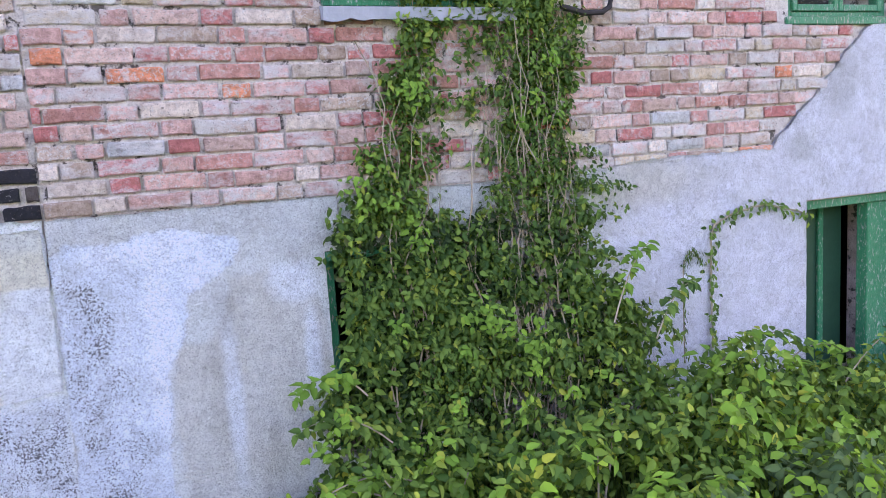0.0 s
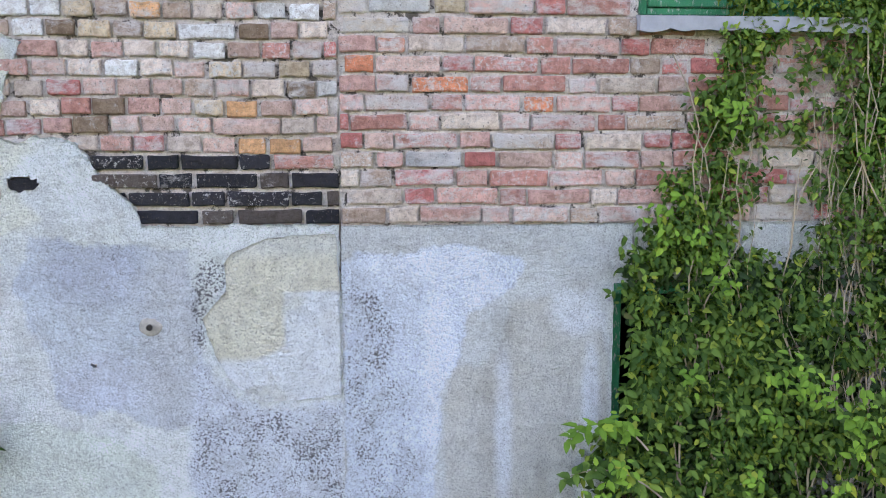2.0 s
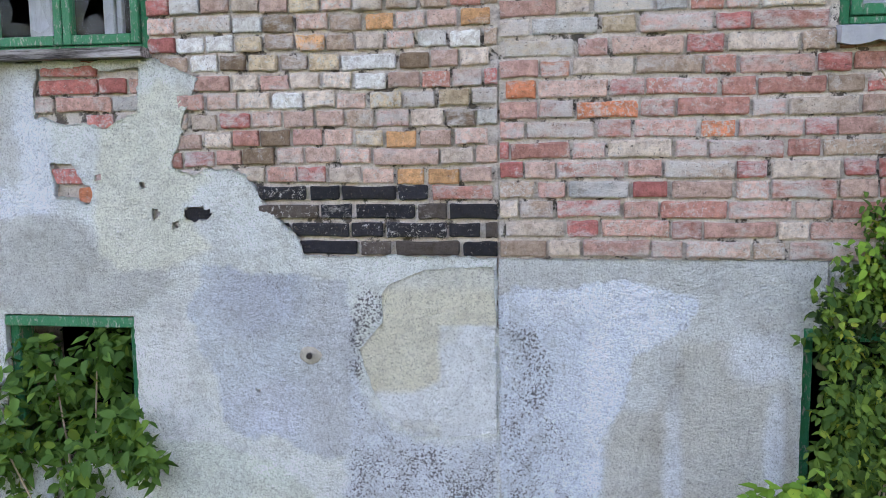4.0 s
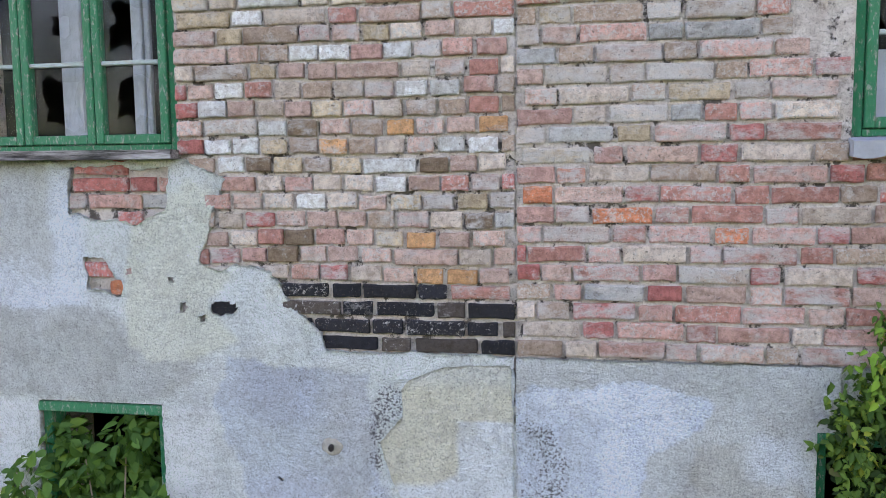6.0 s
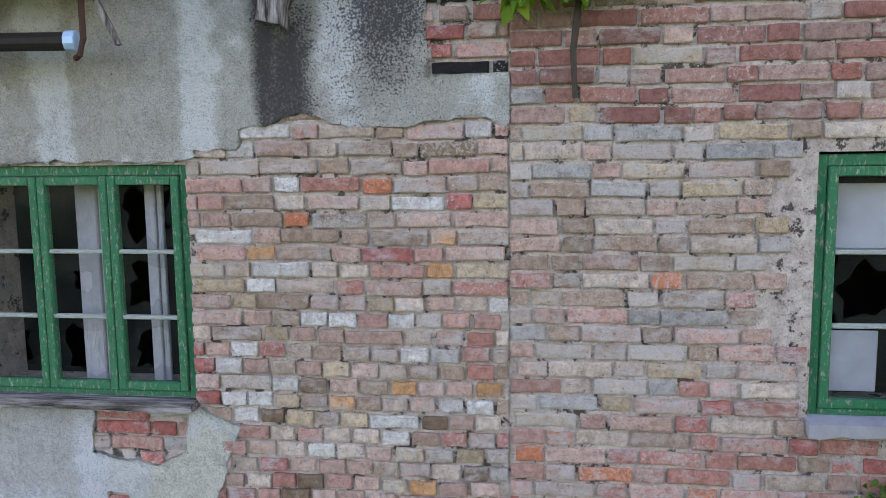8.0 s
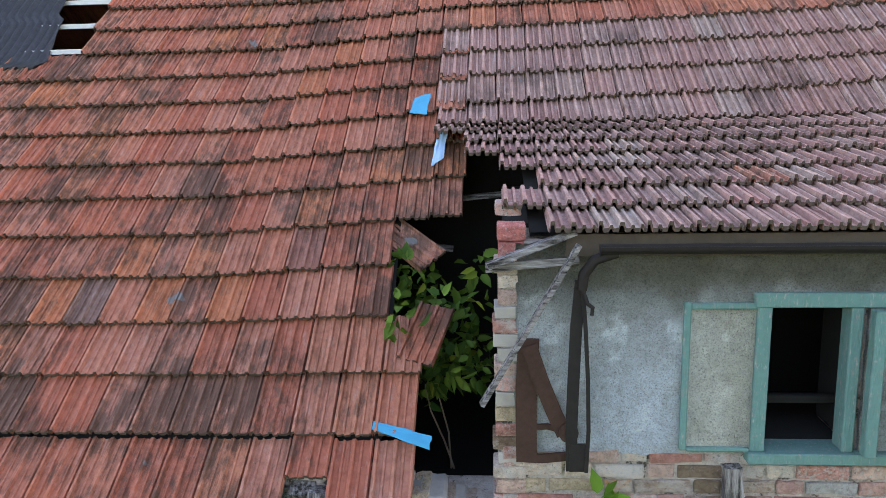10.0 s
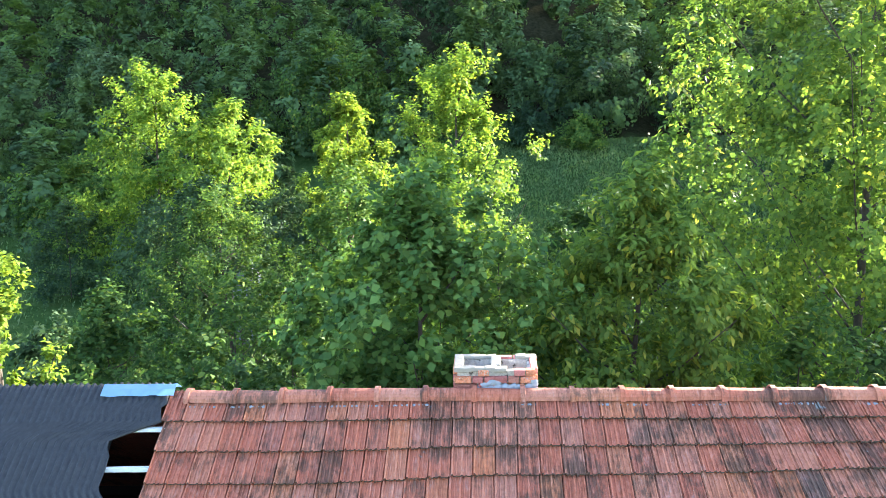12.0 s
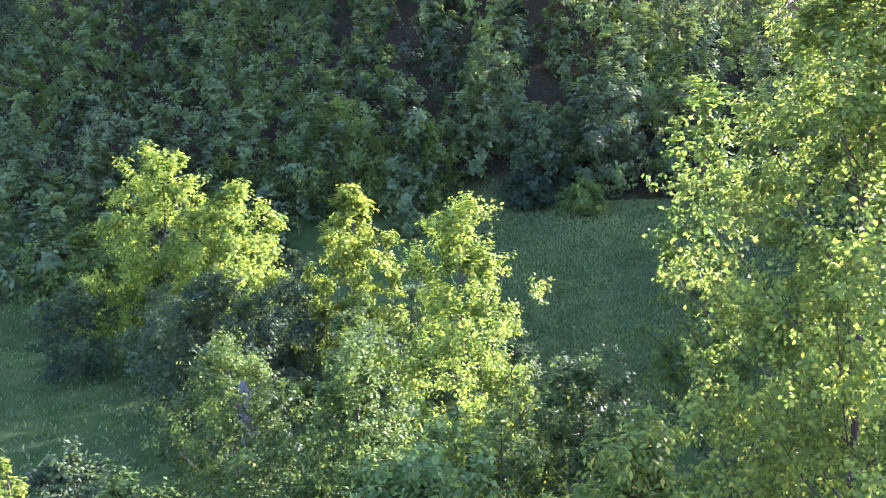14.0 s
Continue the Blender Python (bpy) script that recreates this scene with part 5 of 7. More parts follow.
part("curtain", box(1.30, 1.72, 0.16, 0.175, 3.33, 3.62, 0.004), curtain, win2, "white sheet hung behind the upper pane")
win3 = casement_window("window_3", 4.28, 5.16, 2.56, 3.69, 2, 3, {}, green_paint, "small green casement window with white inner pane", seed=4)
part("inner_panel", box(4.75, 5.1, 0.10, 0.12, 2.7, 3.4, 0.004), white_wood, win3, "white board behind the pane")


def jagged_sill(x0, x1, z0, z1, y0, seed):
    bm = bmesh.new()
    n = 30
    top, bot = [], []
    for i in range(n + 1):
        x = x0 + (x1 - x0) * i / n
        zb = z0 + 0.02 * fbm(x, 0, 9, seed) + 0.012 * n2(x, 1, 30, seed)
        yy = y0 + 0.012 * fbm(x, 3, 8, seed)
        bot.append((bm.verts.new((x, yy + 0.008, zb)), bm.verts.new((x, 0.05, zb + 0.01))))
        top.append((bm.verts.new((x, yy, z1 - 0.008)), bm.verts.new((x, 0.05, z1 + 0.012))))
    for i in range(n):
        bm.faces.new((bot[i][0], bot[i + 1][0], top[i + 1][0], top[i][0]))
        bm.faces.new((top[i][0], top[i + 1][0], top[i + 1][1], top[i][1]))
        bm.faces.new((bot[i][1], bot[i + 1][1], bot[i + 1][0], bot[i][0]))
    for e in (0, n):
        bm.faces.new((bot[e][0], top[e][0], top[e][1], bot[e][1]))
    bmesh.ops.recalc_face_normals(bm, faces=bm.faces)
    return bm


part("window_sill", jagged_sill(1.295, 2.33, 2.535, 2.60, -0.055, 3), concrete, win2, "broken grey concrete sill")
part("window_sill", box(4.25, 5.20, -0.012, 0.03, 2.505, 2.555, 0.006), green_paint, win3)

# cellar openings: green frames
for nm, (a, b, c, d), lab in (("window_4", (-2.29, -1.64, 0.75, 1.415), "green cellar window frame choked with leaves"),
                              ("window_5", (1.22, 1.86, 0.35, 1.42), "green cellar window frame behind the climbing vine")):
    w = tagged(empty(nm), lab, "window", kind="structure")
    part("window_frame", box(a, a + 0.045, 0.03, 0.14, c, d, 0.005), green_paint, w)
    part("window_frame", box(b - 0.045, b, 0.03, 0.14, c, d, 0.005), green_paint, w)
    part("window_frame", box(a - 0.01, b + 0.01, -0.008, 0.12, d - 0.045, d + 0.004, 0.006), green_paint, w)
door = tagged(empty("door_1"), "dark green cellar door in a deep recess", "door", kind="structure")
part("door_frame", box(4.41, 5.30, 0.03, 0.12, 1.325, 1.387, 0.006), green_paint, door)
part("door_frame", box(4.41, 4.47, 0.10, 0.20, 0.05, 1.325, 0.006), green_paint, door)
part("door_frame", box(5.05, 5.30, 0.05, 0.14, 0.05, 1.325, 0.006), green_paint, door)
bm = box(4.47, 5.05, 0.26, 0.30, 0.06, 1.325, 0.006)
part("door_leaf", bm, make_plain("dark_green_paint", (0.008, 0.045, 0.025), 0.5, 0, 0.4, 10), door)
for x in (4.62, 4.80):
    part("door_board", box(x, x + 0.05, 0.235, 0.26, 0.1, 1.30, 0.006), green_paint, door)

# ---- upper wall: window of the loft ----
loft = tagged(empty("window_6"), "pale blue peeling loft window with one open black leaf", "window", kind="structure")
for nm, a in (("window_frame", (0.845, 0.878, -0.03, 0.03, 5.27, 6.0)), ("window_frame", (1.175, 1.240, -0.035, 0.06, 5.27, 6.03)), ("window_frame", (0.878, 1.175, -0.028, 0.03, 5.965, 5.995)),
              ("window_frame", (0.878, 1.175, -0.026, 0.03, 5.262, 5.285)), ("lintel", (1.16, 1.78, -0.04, 0.10, 5.975, 6.045)), ("window_frame", (1.595, 1.65, -0.03, 0.08, 5.27, 5.975)),
              ("window_sill", (1.16, 1.95, -0.06, 0.12, 5.215, 5.27)), ("casement", (1.66, 1.715, -0.12, -0.06, 5.28, 5.98)), ("casement", (1.85, 1.89, -0.14, -0.08, 5.28, 5.98)), ("casement", (1.715, 1.85, -0.13, -0.07, 5.93, 5.98))):
    part(nm, box(*a, 0.006), teal_paint, loft)
# the reveal's shade is put into the colour of these panels
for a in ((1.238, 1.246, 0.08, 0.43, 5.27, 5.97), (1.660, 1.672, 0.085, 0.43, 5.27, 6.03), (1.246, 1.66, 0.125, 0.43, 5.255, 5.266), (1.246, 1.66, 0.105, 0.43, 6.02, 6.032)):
    part("lining", box(*a), black_void, loft, "near-black panels that darken the reveal of the opening")
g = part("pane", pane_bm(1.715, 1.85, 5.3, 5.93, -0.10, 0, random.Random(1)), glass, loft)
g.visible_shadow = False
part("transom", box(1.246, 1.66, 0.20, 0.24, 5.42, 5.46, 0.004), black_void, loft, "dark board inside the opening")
# near-black sheets added so the openings look unlit
part("backing", box(1.0, 2.2, 1.2, 1.25, 5.0, 6.25), black_void, loft, "near-black sheet that darkens the loft")
tagged(part("attic_floor", box(-6.6, -0.95, 0.43, 7.7, 4.70, 4.75), black_void), "near-black floor added to close the attic under the red roof", "floor", kind="structure")
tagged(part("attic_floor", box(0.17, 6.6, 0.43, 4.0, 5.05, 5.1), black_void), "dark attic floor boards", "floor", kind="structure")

# ---- gable pier at the gap: ragged end of the taller wall ----
rnd = random.Random(12)
pier_stone = make_plain("pale_stone", (0.33, 0.30, 0.27), 0.95, 0, 0.3, 16, 0.8)
z = 4.95
while z < 6.40:
    h = rnd.uniform(0.068, 0.082)
    mat = brick_red if z > 6.10 else rnd.choice((brick_pink, brick_buff, brick_red, pier_stone))
    top_y = 0.0 if z < 6.3 else 0.25
    bm = box(-0.03 + rnd.uniform(-0.012, 0.02), 0.118 + rnd.uniform(-0.02, 0.01), top_y - 0.004 + rnd.uniform(-0.004, 0.008), top_y + 0.16, z, z + h - rnd.uniform(0.004, 0.014), 0.005)
    bmesh.ops.subdivide_edges(bm, edges=bm.edges[:], cuts=1)
    for v in bm.verts:
        v.co += Vector((n2(v.co.x, v.co.z, 19, 1), n2(v.co.y, v.co.z, 19, 2), n2(v.co.x, v.co.z, 19, 3))) * 0.007
    part("stone", bm, mat, wall_right)
    z += h
part("stone", box(0.235, 0.345, -0.012, 0.05, 4.885, 4.985, 0.012), make_plain("white_block", (0.42, 0.45, 0.50), 0.9, 0, 0.15, 14), wall_right, "white painted block")
for i in range(11):
    x = -0.56 + 0.053 * i + rnd.uniform(-0.02, 0.02)
    top = 5.03 - 0.20 * i / 10
    bm = box(x - 0.06, x + 0.06, 0.03 + rnd.uniform(0, 0.05), 0.30, 4.86, top + rnd.uniform(-0.02, 0.03), 0.02)
    bmesh.ops.subdivide_edges(bm, edges=bm.edges[:], cuts=1)
    for v in bm.verts:
        v.co += Vector((n2(v.co.x, v.co.z, 11, 1), n2(v.co.y, v.co.z, 11, 2), n2(v.co.x, v.co.z, 11, 3))) * 0.022
    part("stone", bm, (pier_stone, brick_red, pier_stone, brick_buff)[i % 4], wall_left)
# ledge course under the upper plaster: stubs of timber and stones
bm = beam((1.11, -0.02, 4.97), (1.10, -0.02, 5.19), 0.085, 0.07, jag=0.08, seed=4, up=(0, 1, 0))
tagged(part("timber_stub", bm, wood_z), "short grey timber stub set in the brickwork", "timber")

bm = beam((1.14, 0.005, 4.868), (1.515, 0.005, 4.866), 0.07, 0.115, jag=0.09, seed=51, cuts=26)
tagged(part("rotten_beam_end", bm, wood_z), "splintered grey beam end rotting in the brickwork", "timber")

# ---- rusted iron on the upper wall ----
br = tagged(empty("rusty_bracket", (0.12, -0.02, 5.2)), "rusty sheet iron bracket fixed to the upper wall", "bracket")
br.matrix_world = Matrix()


def strip(points, width, y, thick=0.012):
    """A flat iron strip in the plane of the wall through points (x, z)."""
    bm = bmesh.new()
    rows = []
    for i, (x, z) in enumerate(points):
        a, b = points[max(0, i - 1)], points[min(len(points) - 1, i + 1)]
        d = Vector((b[0] - a[0], b[1] - a[1])).normalized()
        n = Vector((-d.y, d.x)) * width / 2
        rows.append([bm.verts.new((x + s * n.x + 0.004 * n2(x, z, 30, i), yy, z + s * n.y)) for s in (-1, 1) for yy in (y, y + thick)])
    for p, q in zip(rows, rows[1:]):
        for i, j in ((0, 1), (1, 3), (3, 2), (2, 0)):
            bm.faces.new((p[i], p[j], q[j], q[i]))
    bm.faces.new((rows[0][0], rows[0][2], rows[0][3], rows[0][1]))
    bm.faces.new((rows[-1][0], rows[-1][1], rows[-1][3], rows[-1][2]))
    bmesh.ops.recalc_face_normals(bm, faces=bm.faces)
    return bm


part("plate", strip([(0.12, 5.21), (0.12, 5.4), (0.122, 5.6), (0.13, 5.83)], 0.10, -0.045), rust, br)
part("brace", strip([(0.13, 5.80), (0.19, 5.62), (0.25, 5.47), (0.30, 5.36)], 0.075, -0.062), rust, br)
part("foot", strip([(0.08, 5.23), (0.20, 5.225), (0.33, 5.24)], 0.045, -0.04), rust, br)
part("tie", strip([(0.13, 5.385), (0.22, 5.39), (0.30, 5.37)], 0.028, -0.04), rust, br)
bm = bmesh.new()
rings = [[bm.verts.new((0.318 + r * math.cos(a), y, 5.378 + r * math.sin(a) * 1.1)) for a in (2 * math.pi * i / 14 for i in range(14))] for r, y in ((0.046, -0.085), (0.020, -0.085), (0.020, -0.07), (0.046, -0.07))]
for p, q in zip(rings, rings[1:] + rings[:1]):
    for i in range(14):
        bm.faces.new((p[i], p[(i + 1) % 14], q[(i + 1) % 14], q[i]))
bmesh.ops.recalc_face_normals(bm, faces=bm.faces)
part("eyelet", bm, rust, br, "round iron plate with a hole")
dp = tagged(empty("torn_downpipe", (0.33, -0.05, 5.2)), "torn dark iron downpipe hanging from the gutter", "downpipe")
dp.matrix_world = Matrix()
part("pipe_half", strip([(0.335, 5.19), (0.33, 5.4), (0.335, 5.65), (0.345, 5.9), (0.365, 6.12)], 0.055, -0.095), dark_iron, dp)
part("pipe_edge", strip([(0.400, 5.19), (0.405, 5.4), (0.40, 5.65), (0.385, 5.9), (0.37, 6.1)], 0.018, -0.11), dark_iron, dp)
part("pipe_foot", strip([(0.365, 5.19), (0.365, 5.33)], 0.09, -0.10), dark_iron, dp)
part("elbow", tube([(0.365, -0.10, 6.08), (0.375, -0.10, 6.15), (0.42, -0.11, 6.22), (0.52, -0.11, 6.255)], 0.026), dark_iron, dp)
part("hook", tube([(0.37, -0.11, 6.08), (0.39, -0.12, 6.02), (0.415, -0.12, 6.0), (0.41, -0.12, 5.965)], 0.010), dark_iron, dp)


def half_round(x0, x1, y, z, r, n=8):
    bm = bmesh.new()
    rings = []
    for x in (x0, x1):
        rings.append([[bm.verts.new((x, y + math.cos(a) * q, z + math.sin(a) * q)) for a in (math.pi + math.pi * i / n for i in range(n + 1))] for q in (r, r - 0.006)])
    for q, s in ((0, 1), (1, -1)):
        for i in range(n):
            f = (rings[0][q][i], rings[1][q][i], rings[1][q][i + 1], rings[0][q][i + 1])
            bm.faces.new(f[::s])
    for e in rings:
        for i in range(n):
            bm.faces.new((e[0][i], e[0][i + 1], e[1][i + 1], e[1][i]))
    for i in (0, n):
        bm.faces.new((rings[0][0][i], rings[1][0][i], rings[1][1][i], rings[0][1][i]))
    bmesh.ops.recalc_face_normals(bm, faces=bm.faces)
    return bm


tagged(part("roof_gutter", half_round(0.44, 6.9, -0.135, 6.288, 0.040), dark_iron), "dark rusted half-round gutter under the grey roof eave", "gutter")
tagged(part("eave_board", beam((0.30, 0.0, 6.27), (6.9, 0.0, 6.27), 0.04, 0.10, jag=0.02, seed=9, cuts=20), make_plain("dark_stained_wood", (0.075, 0.056, 0.042), 0.85, 0, 0.5, 12)), "dark weathered board along the eave", "board")
for i, (a, b, w, h, lab) in enumerate((((-0.09, -0.19, 5.56), (0.35, -0.12, 6.29), 0.045, 0.018, "loose grey lath hanging from the eave"),
                                       ((-0.06, -0.10, 6.19), (0.34, -0.03, 6.335), 0.05, 0.028, "broken grey roof lath over the pier"),
                                       ((-0.07, -0.02, 6.165), (0.36, 0.0, 6.20), 0.05, 0.035, "weathered grey lath end under the eave"))):
    tagged(part("roof_lath", beam(a, b, w, h, jag=0.08, seed=20 + i), wood_x), lab, "lath", "loose laths")

# ---- timbers and gutter at the broken left eave ----
tagged(part("rafter_end", beam((-0.90, -0.05, 5.05), (-1.03, -0.11, 4.34), 0.115, 0.11, jag=0.17, seed=31, up=(0, 1, 0), cuts=9), wood_z), "rotten grey rafter end hanging below the eave", "timber")
tagged(part("rafter", beam((-0.99, -0.02, 4.985), (-0.99, 0.30, 5.225), 0.13, 0.09, jag=0.06, seed=36), wood_z), "grey rafter bared between the missing tiles", "rafter")
tagged(part("wall_plate", beam((-1.79, -0.07, 4.86), (-1.03, -0.05, 4.665), 0.10, 0.095, jag=0.07, seed=32, cuts=9), wood_x), "sagging grey timber beam below the tiles", "beam")
tagged(part("beam_end", beam((-1.885, -0.42, 4.545), (-1.93, 0.05, 4.60), 0.15, 0.16, jag=0.04, seed=33), wood_x), "squared grey beam end jutting from the wall", "beam")
tagged(part("roof_lath", beam((-1.885, -0.24, 4.70), (-1.69, -0.20, 4.26), 0.045, 0.02, jag=0.12, seed=34), wood_z), "splintered grey lath hanging below the eave", "lath", "loose laths")
tagged(part("roof_lath", beam((-2.6, -0.40, 4.55), (-1.80, -0.36, 4.60), 0.05, 0.03, jag=0.05, seed=35), wood_x), "grey batten under the lowest tiles", "lath", "loose laths")
gut = tagged(empty("eave_gutter", (-2.4, -0.3, 4.27)), "dark round gutter pipe with a torn shiny end", "gutter")
gut.matrix_world = Matrix()
part("pipe", tube([(-3.6, -0.27, 4.29), (-2.6, -0.26, 4.285), (-1.88, -0.25, 4.275)], 0.04, 10), dark_iron, gut)
part("pipe_end", tube([(-1.90, -0.255, 4.275), (-1.855, -0.25, 4.275)], 0.046, 10), white_sheet, gut, "bright torn pipe end")
part("strap", tube([(-1.83, -0.24, 4.52), (-1.82, -0.26, 4.40), (-1.815, -0.27, 4.28), (-1.83, -0.28, 4.21), (-1.86, -0.26, 4.20)], 0.014), rust, gut, "rusty gutter strap")

# blue and pale patches on the roof
def patch(name, corners, mat, label, cat):
    bm = bmesh.new()
    n = 5
    g = [[None] * (n + 1) for _ in range(n + 1)]
    a, b, c, d = [Vector(p) for p in corners]
    for i in range(n + 1):
        for j in range(n + 1):
            u, v = i / n, j / n
            p = (a * (1 - u) + b * u) * (1 - v) + (d * (1 - u) + c * u) * v
            p += Vector((0.010 * n2(u, v, 3, 4), 0.01 * n2(u, v, 3, 5), 0.012 * n2(u, v, 2.5, 6)))
            g[i][j] = bm.verts.new(p)
    for i in range(n):
        for j in range(n):
            bm.faces.new((g[i][j], g[i + 1][j], g[i + 1][j + 1], g[i][j + 1]))
    ob = part(name, bm, mat)
    s = ob.modifiers.new("thick", "SOLIDIFY")
    s.thickness = 0.004
    return tagged(ob, label, cat)


def on_roof(x, y, up=0.09):
    return (x, y, roof_main(x, y) + up)


patch("plastic_scrap", [on_roof(-0.62, 2.06), on_roof(-0.50, 2.03), on_roof(-0.48, 2.22), on_roof(-0.60, 2.20)], blue_sheet, "scrap of blue plastic on the red tiles", "plastic scrap")
patch("sheet_scrap", [on_roof(-0.44, 1.60), on_roof(-0.36, 1.66), on_roof(-0.34, 1.88, 0.10), on_roof(-0.42, 1.84)], white_sheet, "pale bent piece of sheet metal at the roof gap", "sheet metal")
patch("plastic_strip", [on_roof(-0.66, 0.16, 0.085), on_roof(-0.36, 0.07, 0.085), on_roof(-0.35, 0.13, 0.085), on_roof(-0.66, 0.20, 0.085)], blue_sheet, "strip of blue plastic under the roof edge", "plastic strip")
# slipped tiles
for i, (x, y, up, turn, tip) in enumerate(((-0.47, 0.50, 0.03, -0.28, 0.05), (-0.40, 1.10, -0.06, 0.80, 0.05))):
    ob = new("slipped_tile", red_meshes[i])
    ob.matrix_world = Matrix.Translation((x, y, roof_main(x, y) + up)) @ Matrix.Rotation(0.62 + tip, 4, "X") @ Matrix.Rotation(turn, 4, "Z")
    tagged(ob, "slipped red clay tile at the broken roof edge", "roof tile", "slipped tiles")
for i, (a, b) in enumerate((((-0.68, 0.95, 5.62), (-0.38, 1.02, 5.55)), ((-0.62, 1.5, 6.0), (-0.3, 1.52, 5.96)), ((-0.45, 1.75, 6.25), (0.05, 1.7, 6.30)))):
    tagged(part("roof_batten", beam(a, b, 0.06, 0.035, jag=0.08, seed=41 + i), wood_x), "broken batten in the roof gap", "batten", "gap battens")

# ---- small fixings on the wall ----
k = tagged(empty("wall_bolt", (-0.827, 0, 1.267)), "rusty bolt in a patch of mortar on the wall", "bolt")
k.matrix_world = Matrix.Translation((-0.827, -0.004, 1.267))
bm = bmesh.new()
bmesh.ops.create_uvsphere(bm, u_segments=18, v_segments=10, radius=0.042, matrix=Matrix.Diagonal((1.1, 0.16, 1, 1)))
for v in bm.verts:
    v.co *= 1.0 + 0.45 * fbm(v.co.x, v.co.z, 22, 61)
part("mortar_pad", bm, make_plain("brownish_mortar", (0.30, 0.275, 0.235), 0.95, 0, 0.6, 45, 0.9), k, smooth=True)
part("bolt", tube([(0, 0.0, 0), (0.004, -0.03, 0.002), (0.012, -0.045, 0.004)], 0.013), dark_iron, k)
tagged(part("drain_pipe", tube([(2.60, -0.05, 2.60), (2.74, -0.05, 2.565), (2.86, -0.05, 2.57), (2.91, -0.05, 2.60), (2.925, -0.05, 2.68), (2.925, -0.05, 3.4)], 0.016, 8), dark_iron), "thin dark iron pipe bent along the wall", "pipe")


# ---- foliage ----
def leaf_object(name, pts, face, size, mat, parent=None, wide=0.62, droop=0.0, seed=0, lobes=True):
    """Many leaves as one mesh. pts: stems' ends; face: the way each leaf looks; size: its length."""
    g = np.random.RandomState(seed)
    n = len(pts)
    face = face / np.maximum(1e-6, np.linalg.norm(face, axis=1, keepdims=True))
    r = g.normal(size=(n, 3))
    r[:, 2] -= droop
    d = r - face * np.sum(r * face, axis=1, keepdims=True)
    d /= np.maximum(1e-6, np.linalg.norm(d, axis=1, keepdims=True))
    s = np.cross(face, d)
    L = size[:, None]
    fold = face * L * 0.12
    if lobes:
        prof = ((0.0, 0.0, 0), (0.20, 0.40, 1), (0.55, 0.38, 0.8), (1.0, 0.0, -0.8), (0.55, -0.38, 0.8), (0.20, -0.40, 1))
        co = np.stack([pts + d * L * u + s * L * v * wide + fold * k for u, v, k in prof], axis=1).reshape(-1, 3)
        q = np.array([[0, 1, 2, 3], [0, 3, 4, 5]])
        idx = (np.arange(n)[:, None, None] * 6 + q[None]).reshape(-1)
        nf, nv = 2 * n, 4
    else:
        prof = ((0.0, 0.0, 0), (0.5, 0.45, 1), (1.0, 0.0, -0.4), (0.5, -0.45, 1))
        co = np.stack([pts + d * L * u + s * L * v * wide + fold * k for u, v, k in prof], axis=1).reshape(-1, 3)
        q = np.array([[0, 1, 2, 3]])
        idx = (np.arange(n)[:, None, None] * 4 + q[None]).reshape(-1)
        nf, nv = n, 4
    me = bpy.data.meshes.new(name)
    me.vertices.add(len(co))
    me.vertices.foreach_set("co", co.astype(np.float32).ravel())
    me.loops.add(nf * nv)
    me.loops.foreach_set("vertex_index", idx.astype(np.int32))
    me.polygons.add(nf)
    me.polygons.foreach_set("loop_start", np.arange(nf, dtype=np.int32) * nv)
    me.update(calc_edges=True)
    me.materials.append(mat)
    ob = new(name, me)
    if parent is not None:
        ob.parent = parent
    return ob


def clumps(g, centres, radii, per, spread=0.5):
    """Points in shells round clump centres, with the outward way of each."""
    k = np.repeat(np.arange(len(centres)), per)
    v = g.normal(size=(len(k), 3))
    v /= np.linalg.norm(v, axis=1, keepdims=True)
    rad = (g.uniform(0, 1, size=len(k)) ** spread)[:, None]
    return centres[k] + v * rad * radii[k], v


# climbing vine on the right wall
g = np.random.RandomState(7)


def vine_left(z):
    return np.interp(z, [0, 0.4, 0.8, 1.2, 1.5, 1.75, 2.0, 2.3, 2.5, 2.9], [0.95, 1.05, 1.18, 1.24, 1.26, 1.30, 1.36, 1.60, 1.72, 1.72])


def vine_right(z):
    return np.interp(z, [0, 0.6, 1.0, 1.4, 1.75, 2.0, 2.3, 2.6, 2.9], [4.2, 3.5, 2.95, 2.72, 2.62, 2.66, 2.70, 2.72, 2.74])


vine = tagged(empty("climbing_vine", (2.0, -0.1, 0)), "dense green climbing vine with bare stems on the wall", "climbing plant")
vine.matrix_world = Matrix()


def vine_cover(x, z):
    """How much of the wall the vine hides, from 0 to 1."""
    if z > 1.62:
        one = math.exp(-((x - 1.70 + 0.32 * max(0.0, 2.1 - z)) / (0.13 + 0.25 * max(0.0, 2.0 - z))) ** 2)
        two = math.exp(-((x - 2.42 - 0.05 * math.sin(z * 4)) / 0.30) ** 2)
        return 0.95 * max(one, two) * (0.55 + 0.6 * smooth01(-0.25, 0.25, fbm(x, z, 3.5, 91)))
    if x < 1.29 and 0.98 < z < 1.37:
        return 0.0
    thin = 0.30 + 0.70 * smooth01(-0.22, 0.10, fbm(x, z, 4.2, 93))
    return thin * (1.0 if z < 1.35 else 0.8 - 0.5 * math.exp(-((x - 2.0) / 0.14) ** 2))


